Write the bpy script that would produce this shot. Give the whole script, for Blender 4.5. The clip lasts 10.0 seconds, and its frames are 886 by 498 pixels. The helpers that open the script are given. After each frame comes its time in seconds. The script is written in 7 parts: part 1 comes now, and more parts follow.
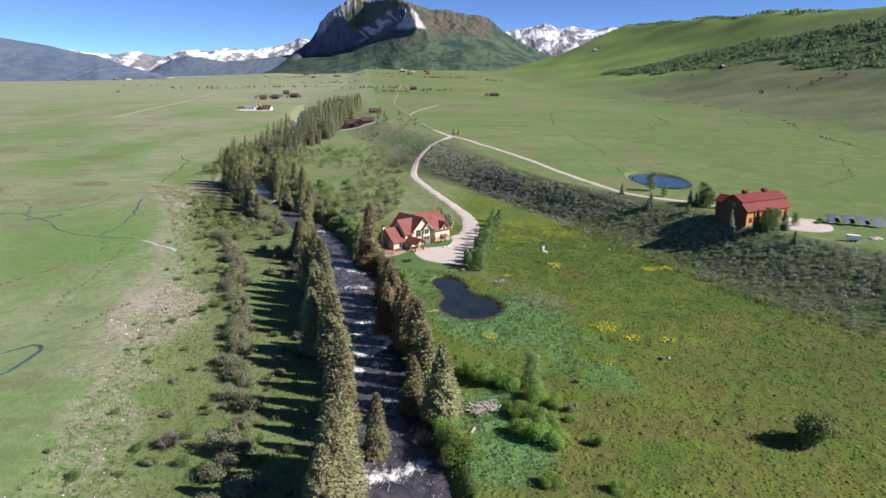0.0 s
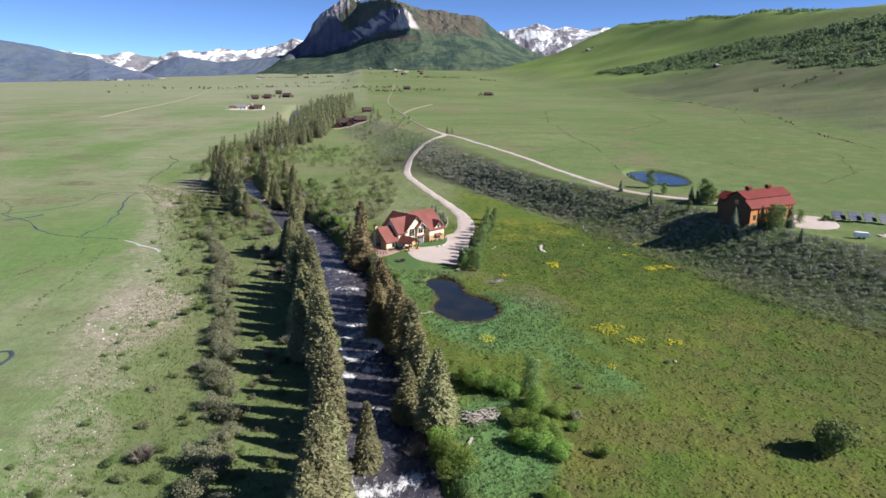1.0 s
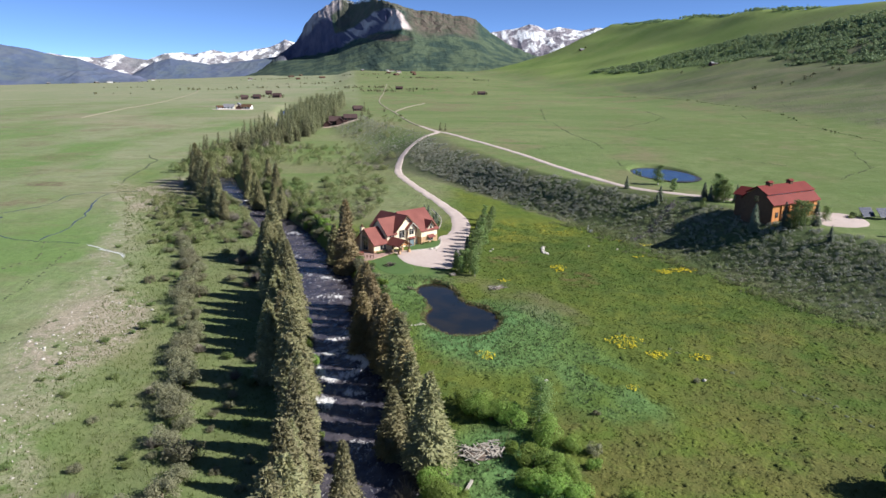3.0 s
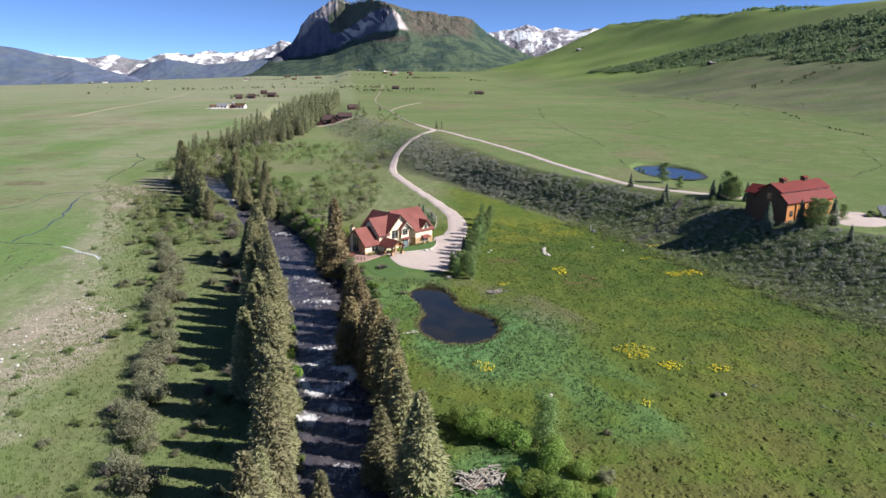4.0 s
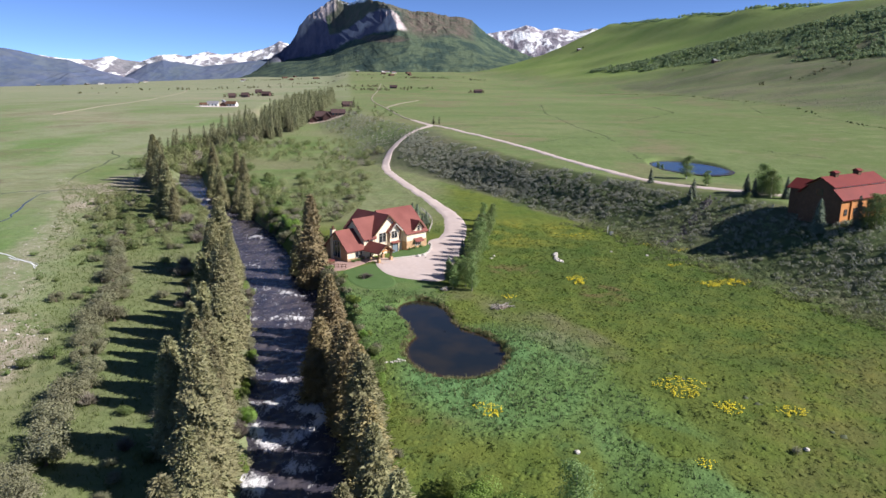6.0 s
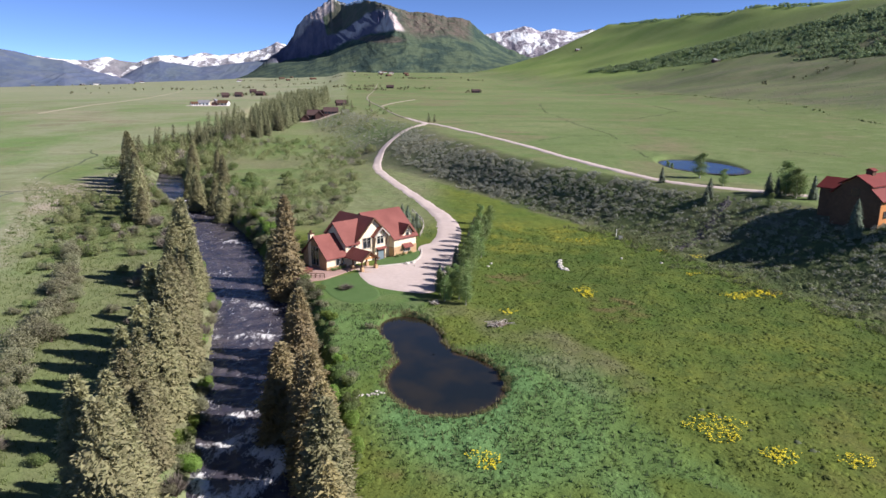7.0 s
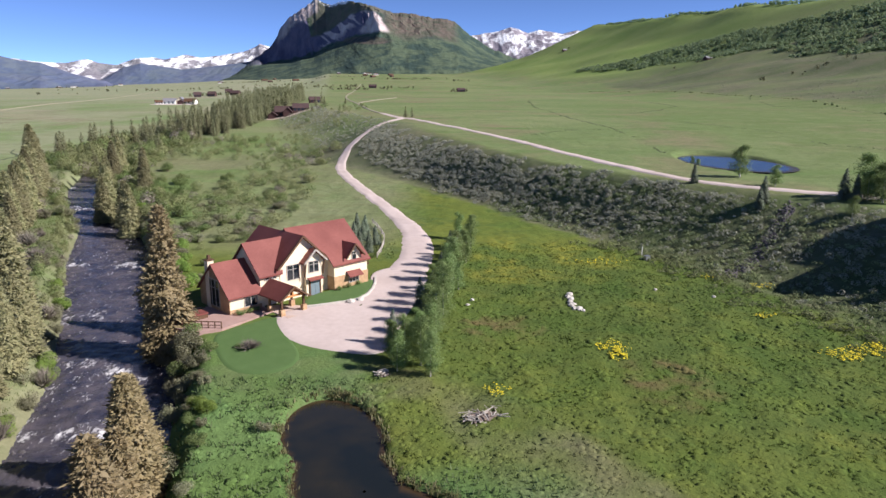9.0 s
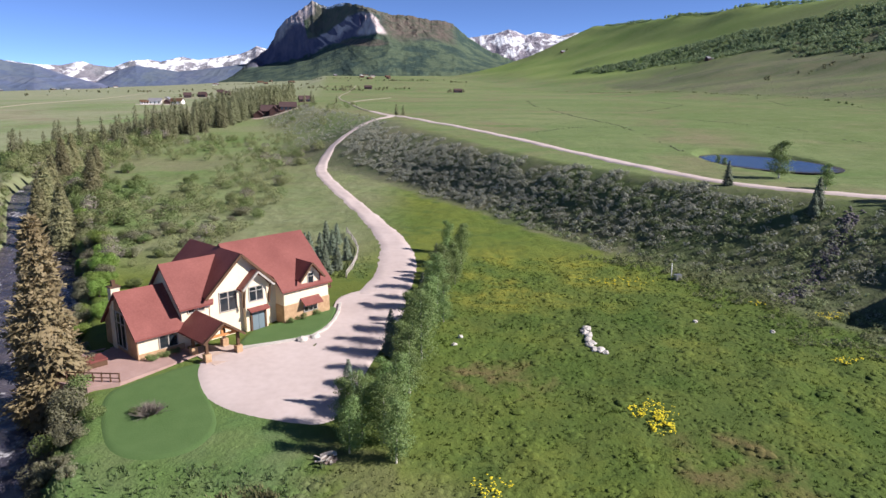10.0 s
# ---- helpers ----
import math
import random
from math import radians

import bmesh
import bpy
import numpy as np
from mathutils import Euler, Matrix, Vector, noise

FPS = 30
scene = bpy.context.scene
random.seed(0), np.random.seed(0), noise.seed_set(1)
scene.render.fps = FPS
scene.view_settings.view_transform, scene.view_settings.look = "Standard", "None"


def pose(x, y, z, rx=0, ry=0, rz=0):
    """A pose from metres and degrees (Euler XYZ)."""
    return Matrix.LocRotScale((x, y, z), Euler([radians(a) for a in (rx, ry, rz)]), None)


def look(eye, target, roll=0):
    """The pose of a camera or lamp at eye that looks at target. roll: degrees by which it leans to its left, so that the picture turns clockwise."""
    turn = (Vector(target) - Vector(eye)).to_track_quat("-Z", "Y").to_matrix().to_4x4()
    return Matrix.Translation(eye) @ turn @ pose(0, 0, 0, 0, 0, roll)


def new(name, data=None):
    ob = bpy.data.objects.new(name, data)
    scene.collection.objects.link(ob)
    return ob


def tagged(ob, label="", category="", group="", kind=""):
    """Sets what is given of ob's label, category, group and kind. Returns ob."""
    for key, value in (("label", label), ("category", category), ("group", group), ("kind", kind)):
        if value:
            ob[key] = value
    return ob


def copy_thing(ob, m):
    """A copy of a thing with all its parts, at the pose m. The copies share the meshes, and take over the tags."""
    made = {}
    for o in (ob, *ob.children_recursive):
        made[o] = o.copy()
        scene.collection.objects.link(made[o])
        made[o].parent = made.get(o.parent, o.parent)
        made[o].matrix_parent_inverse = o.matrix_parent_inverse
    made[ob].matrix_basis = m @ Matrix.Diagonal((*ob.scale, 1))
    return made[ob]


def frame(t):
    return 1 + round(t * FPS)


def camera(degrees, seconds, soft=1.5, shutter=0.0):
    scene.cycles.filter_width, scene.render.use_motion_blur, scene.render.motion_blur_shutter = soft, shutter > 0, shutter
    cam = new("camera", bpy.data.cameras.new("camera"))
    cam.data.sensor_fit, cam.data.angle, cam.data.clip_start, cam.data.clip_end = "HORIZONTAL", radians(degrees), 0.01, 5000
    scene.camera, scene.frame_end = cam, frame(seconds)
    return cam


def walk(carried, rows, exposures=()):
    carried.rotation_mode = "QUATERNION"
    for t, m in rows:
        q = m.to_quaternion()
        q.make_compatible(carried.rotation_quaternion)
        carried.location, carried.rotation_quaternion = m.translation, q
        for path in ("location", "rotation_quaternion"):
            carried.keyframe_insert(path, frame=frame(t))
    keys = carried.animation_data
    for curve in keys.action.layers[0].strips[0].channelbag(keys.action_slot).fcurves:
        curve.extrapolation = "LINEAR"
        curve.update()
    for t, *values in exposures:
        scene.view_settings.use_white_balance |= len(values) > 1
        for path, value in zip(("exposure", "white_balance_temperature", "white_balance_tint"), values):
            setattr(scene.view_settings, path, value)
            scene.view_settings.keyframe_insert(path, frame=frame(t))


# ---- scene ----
cam = camera(67.5, 10.0)
PATH = [
    (0, (4.009, 0.849, 56.707), (3.934, 2.789, 56.226), 0.8),
    (0.5, (3.83, 4.249, 55.597), (3.764, 6.189, 55.116), 0.7),
    (1, (3.715, 8.071, 54.52), (3.657, 10.012, 54.041), 0.7),
    (1.5, (3.57, 12.257, 53.408), (3.517, 14.198, 52.93), 0.6),
    (2, (3.414, 16.898, 52.244), (3.367, 18.84, 51.768), 0.6),
    (2.5, (3.382, 21.701, 51.302), (3.337, 23.644, 50.827), 0.5),
    (4, (3.76, 37.427, 47.727), (3.728, 39.37, 47.256), 0.4),
    (4.5, (3.862, 43.333, 46.437), (3.817, 45.277, 45.967), 0.5),
    (5, (3.888, 49.697, 45.045), (3.843, 51.641, 44.577), 0.4),
    (5.5, (3.994, 56.431, 43.677), (3.958, 58.375, 43.21), 0.3),
    (7, (5.625, 80.686, 39.539), (5.6, 82.631, 39.077), 0.3),
    (7.5, (6.334, 90.806, 38.07), (6.319, 92.752, 37.61), 0.2),
    (8, (7.24, 101.945, 36.513), (7.238, 103.892, 36.054), 0.2),
    (8.5, (8.339, 113.693, 34.907), (8.345, 115.64, 34.451), 0.2),
    (9, (9.461, 125.514, 33.378), (9.472, 127.462, 32.924), 0.1),
    (9.5, (10.643, 137.375, 31.832), (10.658, 139.324, 31.381), 0.1),
    (10, (11.789, 149.154, 30.25), (11.806, 151.103, 29.804), 0.1),
]
walk(cam, [(t, look(eye, target, roll)) for t, eye, target, roll in PATH], [(0, 0.80, 6500, 8), (5.5, 0.80, 6500, 12), (7.5, 0.80, 6500, 16), (10, 0.80, 6500, 16)])

# ---- light ----
SUN_AZ, SUN_EL = radians(-12.0), radians(35.5)
world = bpy.data.worlds.new("sky")
scene.world = world
world.use_nodes = True
wn = world.node_tree.nodes
sky = wn.new("ShaderNodeTexSky")
sky.sky_type = "NISHITA"
sky.sun_disc = False
sky.sun_elevation, sky.sun_rotation = SUN_EL, radians(90) - SUN_AZ
sky.altitude, sky.air_density, sky.dust_density, sky.ozone_density = 4500, 0.42, 0.0, 5.0
world.node_tree.links.new(sky.outputs[0], wn["Background"].inputs[0])
wn["Background"].inputs[1].default_value = 0.125
sun = new("sun", bpy.data.lights.new("sun", "SUN"))
sun.data.energy, sun.data.angle, sun.data.color = 4.8, radians(0.6), (1.0, 0.95, 0.885)
sun_from = Vector((math.cos(SUN_AZ) * math.cos(SUN_EL), math.sin(SUN_AZ) * math.cos(SUN_EL), math.sin(SUN_EL)))
sun.matrix_world = look(Vector((100, 100, 200)), Vector((100, 100, 200)) - sun_from)


# ---- materials ----
class Mat:
    """A small builder for node materials."""

    def __init__(self, name, rough=0.8, metal=0.0, spec=0.3):
        self.m = bpy.data.materials.new(name)
        self.m.use_nodes = True
        self.t = self.m.node_tree
        self.b = self.t.nodes["Principled BSDF"]
        self.b.inputs["Roughness"].default_value = rough
        self.b.inputs["Metallic"].default_value = metal
        self.b.inputs["Specular IOR Level"].default_value = spec
        self.pos = self.add("ShaderNodeNewGeometry").outputs["Position"]

    def add(self, kind):
        return self.t.nodes.new(kind)

    def link(self, a, b):
        self.t.links.new(a, b)

    def scaled(self, sx, sy, sz, vec=None):
        n = self.add("ShaderNodeVectorMath")
        n.operation = "MULTIPLY"
        n.inputs[1].default_value = (sx, sy, sz)
        self.link(vec or self.pos, n.inputs[0])
        return n.outputs[0]

    def noise(self, scale, detail=3, rough=0.55, vec=None, distortion=0.0):
        n = self.add("ShaderNodeTexNoise")
        n.inputs["Scale"].default_value, n.inputs["Detail"].default_value = scale, detail
        n.inputs["Roughness"].default_value, n.inputs["Distortion"].default_value = rough, distortion
        self.link(vec or self.pos, n.inputs["Vector"])
        return n.outputs["Fac"]

    def ramp(self, fac, a, b, lo=0.0, hi=1.0):
        n = self.add("ShaderNodeMapRange")
        n.inputs["From Min"].default_value, n.inputs["From Max"].default_value = a, b
        n.inputs["To Min"].default_value, n.inputs["To Max"].default_value = lo, hi
        self.link(fac, n.inputs["Value"])
        return n.outputs["Result"]

    def mul(self, a, b):
        n = self.add("ShaderNodeMath")
        n.operation = "MULTIPLY"
        for k, v in enumerate((a, b)):
            if isinstance(v, (int, float)):
                n.inputs[k].default_value = v
            else:
                self.link(v, n.inputs[k])
        return n.outputs[0]

    def plus(self, a, b):
        n = self.add("ShaderNodeMath")
        n.operation = "ADD"
        for k, v in enumerate((a, b)):
            if isinstance(v, (int, float)):
                n.inputs[k].default_value = v
            else:
                self.link(v, n.inputs[k])
        return n.outputs[0]

    def mix(self, fac, a, b):
        n = self.add("ShaderNodeMix")
        n.data_type = "RGBA"
        for k, v in ((0, fac), (6, a), (7, b)):
            if isinstance(v, tuple):
                n.inputs[k].default_value = (*v, 1)
            elif isinstance(v, (int, float)):
                n.inputs[k].default_value = v
            else:
                self.link(v, n.inputs[k])
        return n.outputs[2]

    def attr(self, name):
        n = self.add("ShaderNodeAttribute")
        n.attribute_name = name
        return n.outputs["Fac"]

    def rnd(self):
        return self.add("ShaderNodeObjectInfo").outputs["Random"]

    def island(self):
        return self.add("ShaderNodeNewGeometry").outputs["Random Per Island"]

    def color(self, c):
        if isinstance(c, tuple):
            self.b.inputs["Base Color"].default_value = (*c, 1)
        else:
            self.link(c, self.b.inputs["Base Color"])
        return self

    def bump(self, height, strength=0.4, dist=0.1):
        n = self.add("ShaderNodeBump")
        n.inputs["Strength"].default_value, n.inputs["Distance"].default_value = strength, dist
        self.link(height, n.inputs["Height"])
        self.link(n.outputs[0], self.b.inputs["Normal"])
        return self


def plain(name, a, b, scale, rough=0.8, bump=0.0, metal=0.0, fine=None):
    """Two tones mixed by a coarse and a fine noise."""
    m = Mat(name, rough, metal)
    n1 = m.noise(scale, 4)
    n2 = m.noise(fine or scale * 7, 3)
    f = m.plus(m.mul(m.ramp(n1, 0.3, 0.7), 0.6), m.mul(m.ramp(n2, 0.3, 0.7), 0.4))
    m.color(m.mix(f, a, b))
    if bump:
        m.bump(n2, 0.6, bump)
    return m.m


def leafy(name, a, b, c, rough=0.6, trans=0.25):
    """Foliage: tone by tree, by clump and by grain, with some light through the leaves."""
    m = Mat(name, rough, 0, 0.25)
    f = m.mix(m.ramp(m.noise(0.9, 2), 0.35, 0.65), a, b)
    f = m.mix(m.mul(m.island(), 0.6), f, c)
    hsv = m.add("ShaderNodeHueSaturation")
    m.link(m.ramp(m.rnd(), 0, 1, 0.78, 1.25), hsv.inputs["Value"])
    m.link(m.ramp(m.rnd(), 0, 1, 0.485, 0.515), hsv.inputs["Hue"])
    m.link(f, hsv.inputs["Color"])
    m.color(hsv.outputs[0])
    tr = m.add("ShaderNodeBsdfTranslucent")
    m.link(hsv.outputs[0], tr.inputs[0])
    ms = m.add("ShaderNodeMixShader")
    ms.inputs[0].default_value = trans
    out = m.t.nodes["Material Output"]
    m.link(m.b.outputs[0], ms.inputs[1])
    m.link(tr.outputs[0], ms.inputs[2])
    m.link(ms.outputs[0], out.inputs[0])
    return m.m


def ground_material(name="meadow", through_leaf=0.0):
    """The valley floor by its masks; through_leaf lets light through blades of the same colours."""
    m = Mat(name, 0.95, 0, 0.1)
    wide, mid = m.noise(0.006, 4), m.noise(0.05, 4)
    small = m.noise(0.45, 4, 0.65)
    fine = m.noise(2.2, 3, 0.7)
    west = m.mix(m.ramp(wide, 0.38, 0.62), (0.196, 0.236, 0.118), (0.262, 0.282, 0.172))
    west = m.mix(m.ramp(m.noise(0.018, 5, 0.6, m.scaled(1, 0.45, 1)), 0.46, 0.62), west, (0.148, 0.228, 0.080))
    west = m.mix(m.ramp(m.noise(0.009, 6, 0.68, m.scaled(0.5, 1, 1)), 0.50, 0.64), west, (0.300, 0.268, 0.190))
    west = m.mix(m.ramp(m.noise(0.11, 6, 0.75, m.scaled(0.4, 1, 1)), 0.50, 0.70, 0.0, 0.8), west, (0.160, 0.170, 0.092))
    west = m.mix(m.ramp(m.noise(0.035, 6, 0.72, m.scaled(0.45, 1, 1)), 0.55, 0.70), west, (0.215, 0.215, 0.125))
    east = m.mix(m.ramp(mid, 0.35, 0.65), (0.090, 0.136, 0.028), (0.134, 0.160, 0.032))
    east = m.mix(m.ramp(m.noise(0.16, 5, 0.7), 0.52, 0.66), east, (0.070, 0.112, 0.028))
    bench = m.mix(m.ramp(wide, 0.4, 0.62), (0.145, 0.198, 0.078), (0.200, 0.229, 0.110))
    bench = m.mix(m.ramp(m.noise(0.022, 5, 0.6, m.scaled(1, 0.6, 1)), 0.50, 0.66), bench, (0.200, 0.185, 0.108))
    bench = m.mix(m.ramp(m.noise(0.05, 6, 0.7, m.scaled(0.35, 1, 1)), 0.52, 0.68), bench, (0.115, 0.180, 0.060))
    c = m.mix(m.attr("east"), west, east)
    bench = m.mix(m.ramp(m.noise(0.16, 6, 0.75, m.scaled(0.4, 1, 1)), 0.52, 0.70, 0.0, 0.75), bench, (0.100, 0.130, 0.052))
    # distance haze over the western plain, put in as paler ground tones
    west_hazed = m.mix(m.ramp(m.noise(0.012, 5, 0.65, m.scaled(0.4, 1, 1)), 0.4, 0.6), (0.262, 0.290, 0.185), (0.335, 0.325, 0.235))
    c = m.mix(m.attr("faded"), c, west_hazed)
    c = m.mix(m.attr("bench"), c, bench)
    c = m.mix(m.mul(m.attr("sedge"), m.ramp(m.noise(0.09, 5, 0.65), 0.30, 0.54)), c, m.mix(m.attr("bench"), (0.060, 0.102, 0.022), (0.118, 0.165, 0.058)))
    c = m.mix(m.mul(m.attr("lush"), m.ramp(mid, 0.3, 0.6, 0.4, 1.0)), c, (0.106, 0.205, 0.078))
    c = m.mix(m.mul(m.attr("gold"), m.ramp(small, 0.32, 0.74, 0.1, 0.9)), c, (0.215, 0.215, 0.036))
    c = m.mix(m.mul(m.attr("dry"), m.ramp(mid, 0.38, 0.62)), c, (0.165, 0.158, 0.098))
    c = m.mix(m.mul(m.attr("rank"), m.ramp(m.noise(0.11, 5, 0.65), 0.38, 0.56)), c, (0.135, 0.108, 0.048))
    c = m.mix(m.mul(m.attr("sage"), m.ramp(small, 0.3, 0.7, 0.6, 1.0)), c, m.mix(m.ramp(m.noise(0.03, 6, 0.72, m.scaled(0.5, 1, 1)), 0.42, 0.6), (0.082, 0.106, 0.054), (0.150, 0.142, 0.098)))
    c = m.mix(m.attr("hilltop"), c, m.mix(m.ramp(wide, 0.4, 0.6), (0.165, 0.240, 0.066), (0.205, 0.265, 0.085)))
    c = m.mix(m.mul(m.attr("mud"), m.ramp(m.noise(0.22, 5, 0.7), 0.36, 0.56)), c, m.mix(m.ramp(fine, 0.3, 0.7), (0.120, 0.085, 0.062), (0.205, 0.165, 0.120)))
    # bare gravel shows between tufts
    stones = m.mix(m.ramp(fine, 0.35, 0.7), (0.27, 0.225, 0.180), (0.45, 0.39, 0.33))
    bare = m.mul(m.attr("gravel"), m.ramp(m.plus(m.mul(small, 0.6), m.mul(mid, 0.4)), 0.41, 0.52))
    c = m.mix(bare, c, stones)
    c = m.mix(m.attr("bed"), c, m.mix(m.ramp(fine, 0.3, 0.7), (0.05, 0.04, 0.028), (0.14, 0.115, 0.085)))
    grain = m.plus(m.mul(small, 0.55), m.mul(fine, 0.45))
    c = m.mix(m.ramp(grain, 0.34, 0.62, 0.0, 1.0), m.mix(0.36, c, (0.040, 0.070, 0.022)), c)
    m.color(c)
    if through_leaf:
        tr, ms = m.add("ShaderNodeBsdfTranslucent"), m.add("ShaderNodeMixShader")
        ms.inputs[0].default_value = through_leaf
        m.link(c, tr.inputs[0])
        m.link(m.b.outputs[0], ms.inputs[1])
        m.link(tr.outputs[0], ms.inputs[2])
        m.link(ms.outputs[0], m.t.nodes["Material Output"].inputs[0])
    else:
        m.bump(m.plus(m.mul(small, 1.0), m.mul(fine, 0.5)), 0.7, 0.4)
    return m.m


def hill_rock(name, rock_a, rock_b, green_a, green_b, relief=14.0):
    """Mountain flanks: rock where steep, trees and grass where the slope lets them, snow by the mesh's own mask. The
    tones given can also hold distance haze and shade.
    """
    m = Mat(name, 0.95, 0, 0.1)
    big, mid = m.noise(0.004, 5, 0.6), m.noise(0.02, 5, 0.65)
    streak = m.noise(1.0, 5, 0.65, m.scaled(0.022, 0.016, 0.010))
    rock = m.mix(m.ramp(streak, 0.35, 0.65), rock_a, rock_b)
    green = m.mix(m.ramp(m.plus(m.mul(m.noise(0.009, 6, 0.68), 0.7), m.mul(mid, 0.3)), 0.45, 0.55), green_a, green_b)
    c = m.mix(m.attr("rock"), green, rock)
    c = m.mix(m.attr("brown"), c, m.mix(m.ramp(mid, 0.4, 0.6), (0.118, 0.098, 0.084), (0.070, 0.076, 0.058)))
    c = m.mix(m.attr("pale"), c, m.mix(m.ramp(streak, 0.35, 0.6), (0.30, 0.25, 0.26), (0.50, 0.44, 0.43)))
    c = m.mix(m.mul(m.attr("snow"), m.ramp(m.noise(0.011, 6, 0.72, m.scaled(1, 1, 0.7)), 0.46, 0.54)), c, (0.80, 0.82, 0.86))
    m.color(c)
    m.bump(m.plus(mid, streak), 1.0, relief)
    return m.m


def water_material(name, deep, shallow, rough, wave, wave_scale, margin=(0.05, 0.032, 0.016)):
    m = Mat(name, rough, 0, 0.5)
    m.b.inputs["IOR"].default_value = 1.33
    c = m.mix(m.ramp(m.noise(0.15, 3), 0.4, 0.65), deep, shallow)
    m.color(m.mix(m.attr("shallow"), c, margin))
    m.bump(m.noise(wave_scale, 3), 0.35, wave)
    return m.m


def river_material():
    m = Mat("river_water", 0.16, 0, 0.5)
    m.b.inputs["IOR"].default_value = 1.33
    flow = m.scaled(0.9, 0.42, 0.9)
    n = m.noise(1.1, 6, 0.72, flow, 0.6)
    fine = m.noise(4.5, 4, 0.7, flow)
    foam = m.ramp(m.plus(m.plus(m.mul(n, 0.7), m.mul(fine, 0.3)), m.mul(m.attr("rapid"), 0.21)), 0.575, 0.70)
    water = m.mix(m.ramp(m.noise(0.3, 3), 0.35, 0.65), (0.034, 0.034, 0.052), (0.090, 0.080, 0.092))
    m.color(m.mix(foam, water, (0.72, 0.72, 0.74)))
    m.link(m.ramp(foam, 0, 1, 0.14, 0.75), m.b.inputs["Roughness"])
    m.bump(m.plus(m.mul(n, 1.0), m.mul(fine, 0.4)), 0.7, 0.25)
    return m.m


M_GROUND = ground_material()
M_BLADE = ground_material("meadow_blades", 0.55)
M_RIVER = river_material()
# the upper pond's base blue stands in for reflected sky
M_FARPOND = water_material("rippled_sky_blue_water", (0.028, 0.062, 0.160), (0.036, 0.074, 0.180), 0.25, 0.5, 0.9)
M_POND = water_material("pond_water", (0.010, 0.013, 0.014), (0.022, 0.020, 0.015), 0.06, 0.02, 2.5)
M_DIRT = plain("gravel_road", (0.42, 0.345, 0.320), (0.54, 0.462, 0.438), 0.13, 0.95, 0.015, fine=1.1)
M_LAWN = plain("mown_lawn", (0.062, 0.120, 0.034), (0.082, 0.144, 0.046), 0.5, 0.9, 0.04, fine=6.0)
M_STUCCO = plain("cream_stucco", (0.70, 0.60, 0.44), (0.77, 0.67, 0.51), 0.5, 0.9, 0.01)
M_STONE = plain("sandstone", (0.33, 0.20, 0.11), (0.52, 0.36, 0.22), 1.3, 0.9, 0.05, fine=3.5)
M_ROOF = plain("red_roof", (0.142, 0.040, 0.034), (0.240, 0.082, 0.068), 0.28, 0.65, 0.02, fine=5.0)
M_BARNROOF = plain("red_metal_roof", (0.130, 0.018, 0.015), (0.180, 0.027, 0.022), 0.25, 0.72, 0.01)
M_TIMBER = plain("dark_timber", (0.075, 0.040, 0.024), (0.13, 0.072, 0.042), 1.5, 0.8, 0.01)
M_LOG = plain("orange_log", (0.42, 0.17, 0.055), (0.55, 0.25, 0.09), 1.0, 0.7, 0.02)
M_BARK = plain("bark", (0.10, 0.075, 0.055), (0.18, 0.14, 0.11), 1.5, 0.95, 0.03)
M_ASPENBARK = plain("pale_bark", (0.40, 0.38, 0.32), (0.55, 0.53, 0.46), 1.5, 0.9, 0.02)
M_DECK = plain("deck_boards", (0.31, 0.20, 0.175), (0.41, 0.28, 0.25), 0.8, 0.85, 0.01)
M_PAVING = plain("pink_paving", (0.42, 0.32, 0.27), (0.52, 0.41, 0.35), 1.2, 0.9, 0.01)
M_ROCK = plain("pale_rock", (0.36, 0.34, 0.31), (0.58, 0.55, 0.51), 0.9, 0.95, 0.05)
M_COBBLE = plain("gravel_stone", (0.28, 0.245, 0.215), (0.44, 0.40, 0.36), 0.9, 0.95, 0.03)
M_WOODGREY = plain("weathered_wood", (0.30, 0.27, 0.24), (0.46, 0.43, 0.39), 1.6, 0.95, 0.02)
M_WHITE = plain("white_paint", (0.70, 0.70, 0.69), (0.80, 0.80, 0.79), 1.0, 0.6)
M_FLOWER = plain("yellow_flowers", (0.52, 0.43, 0.015), (0.68, 0.58, 0.03), 3.0, 0.8)
M_FARROOF = plain("grey_roof", (0.16, 0.16, 0.18), (0.24, 0.24, 0.26), 0.3, 0.7)
M_FARBROWN = plain("brown_siding", (0.060, 0.034, 0.032), (0.090, 0.048, 0.044), 0.4, 0.8)
M_LODGEROOF = plain("dark_shingle_roof", (0.055, 0.034, 0.034), (0.085, 0.052, 0.050), 0.5, 0.8, 0.01)
M_SOLAR = Mat("solar_glass", 0.3, 0, 0.3).color((0.02, 0.03, 0.07)).m
M_METAL = Mat("galvanised_metal", 0.4, 0.9).color((0.55, 0.56, 0.58)).m
M_GLASS = Mat("window_glass", 0.06, 0, 0.8).color((0.018, 0.024, 0.030)).m
M_SPRUCE = leafy("spruce_needles", (0.190, 0.202, 0.098), (0.268, 0.256, 0.134), (0.315, 0.296, 0.178), 0.75, 0.22)
M_SPRUCEGOLD = leafy("coned_spruce_needles", (0.245, 0.212, 0.104), (0.325, 0.265, 0.135), (0.350, 0.300, 0.185), 0.75, 0.25)
M_BLUESPRUCE = leafy("blue_spruce_needles", (0.100, 0.140, 0.085), (0.145, 0.180, 0.125), (0.190, 0.220, 0.170), 0.75, 0.12)
M_FARSPRUCE = leafy("dark_spruce_needles", (0.118, 0.132, 0.066), (0.160, 0.165, 0.085), (0.185, 0.186, 0.110), 0.8, 0.2)
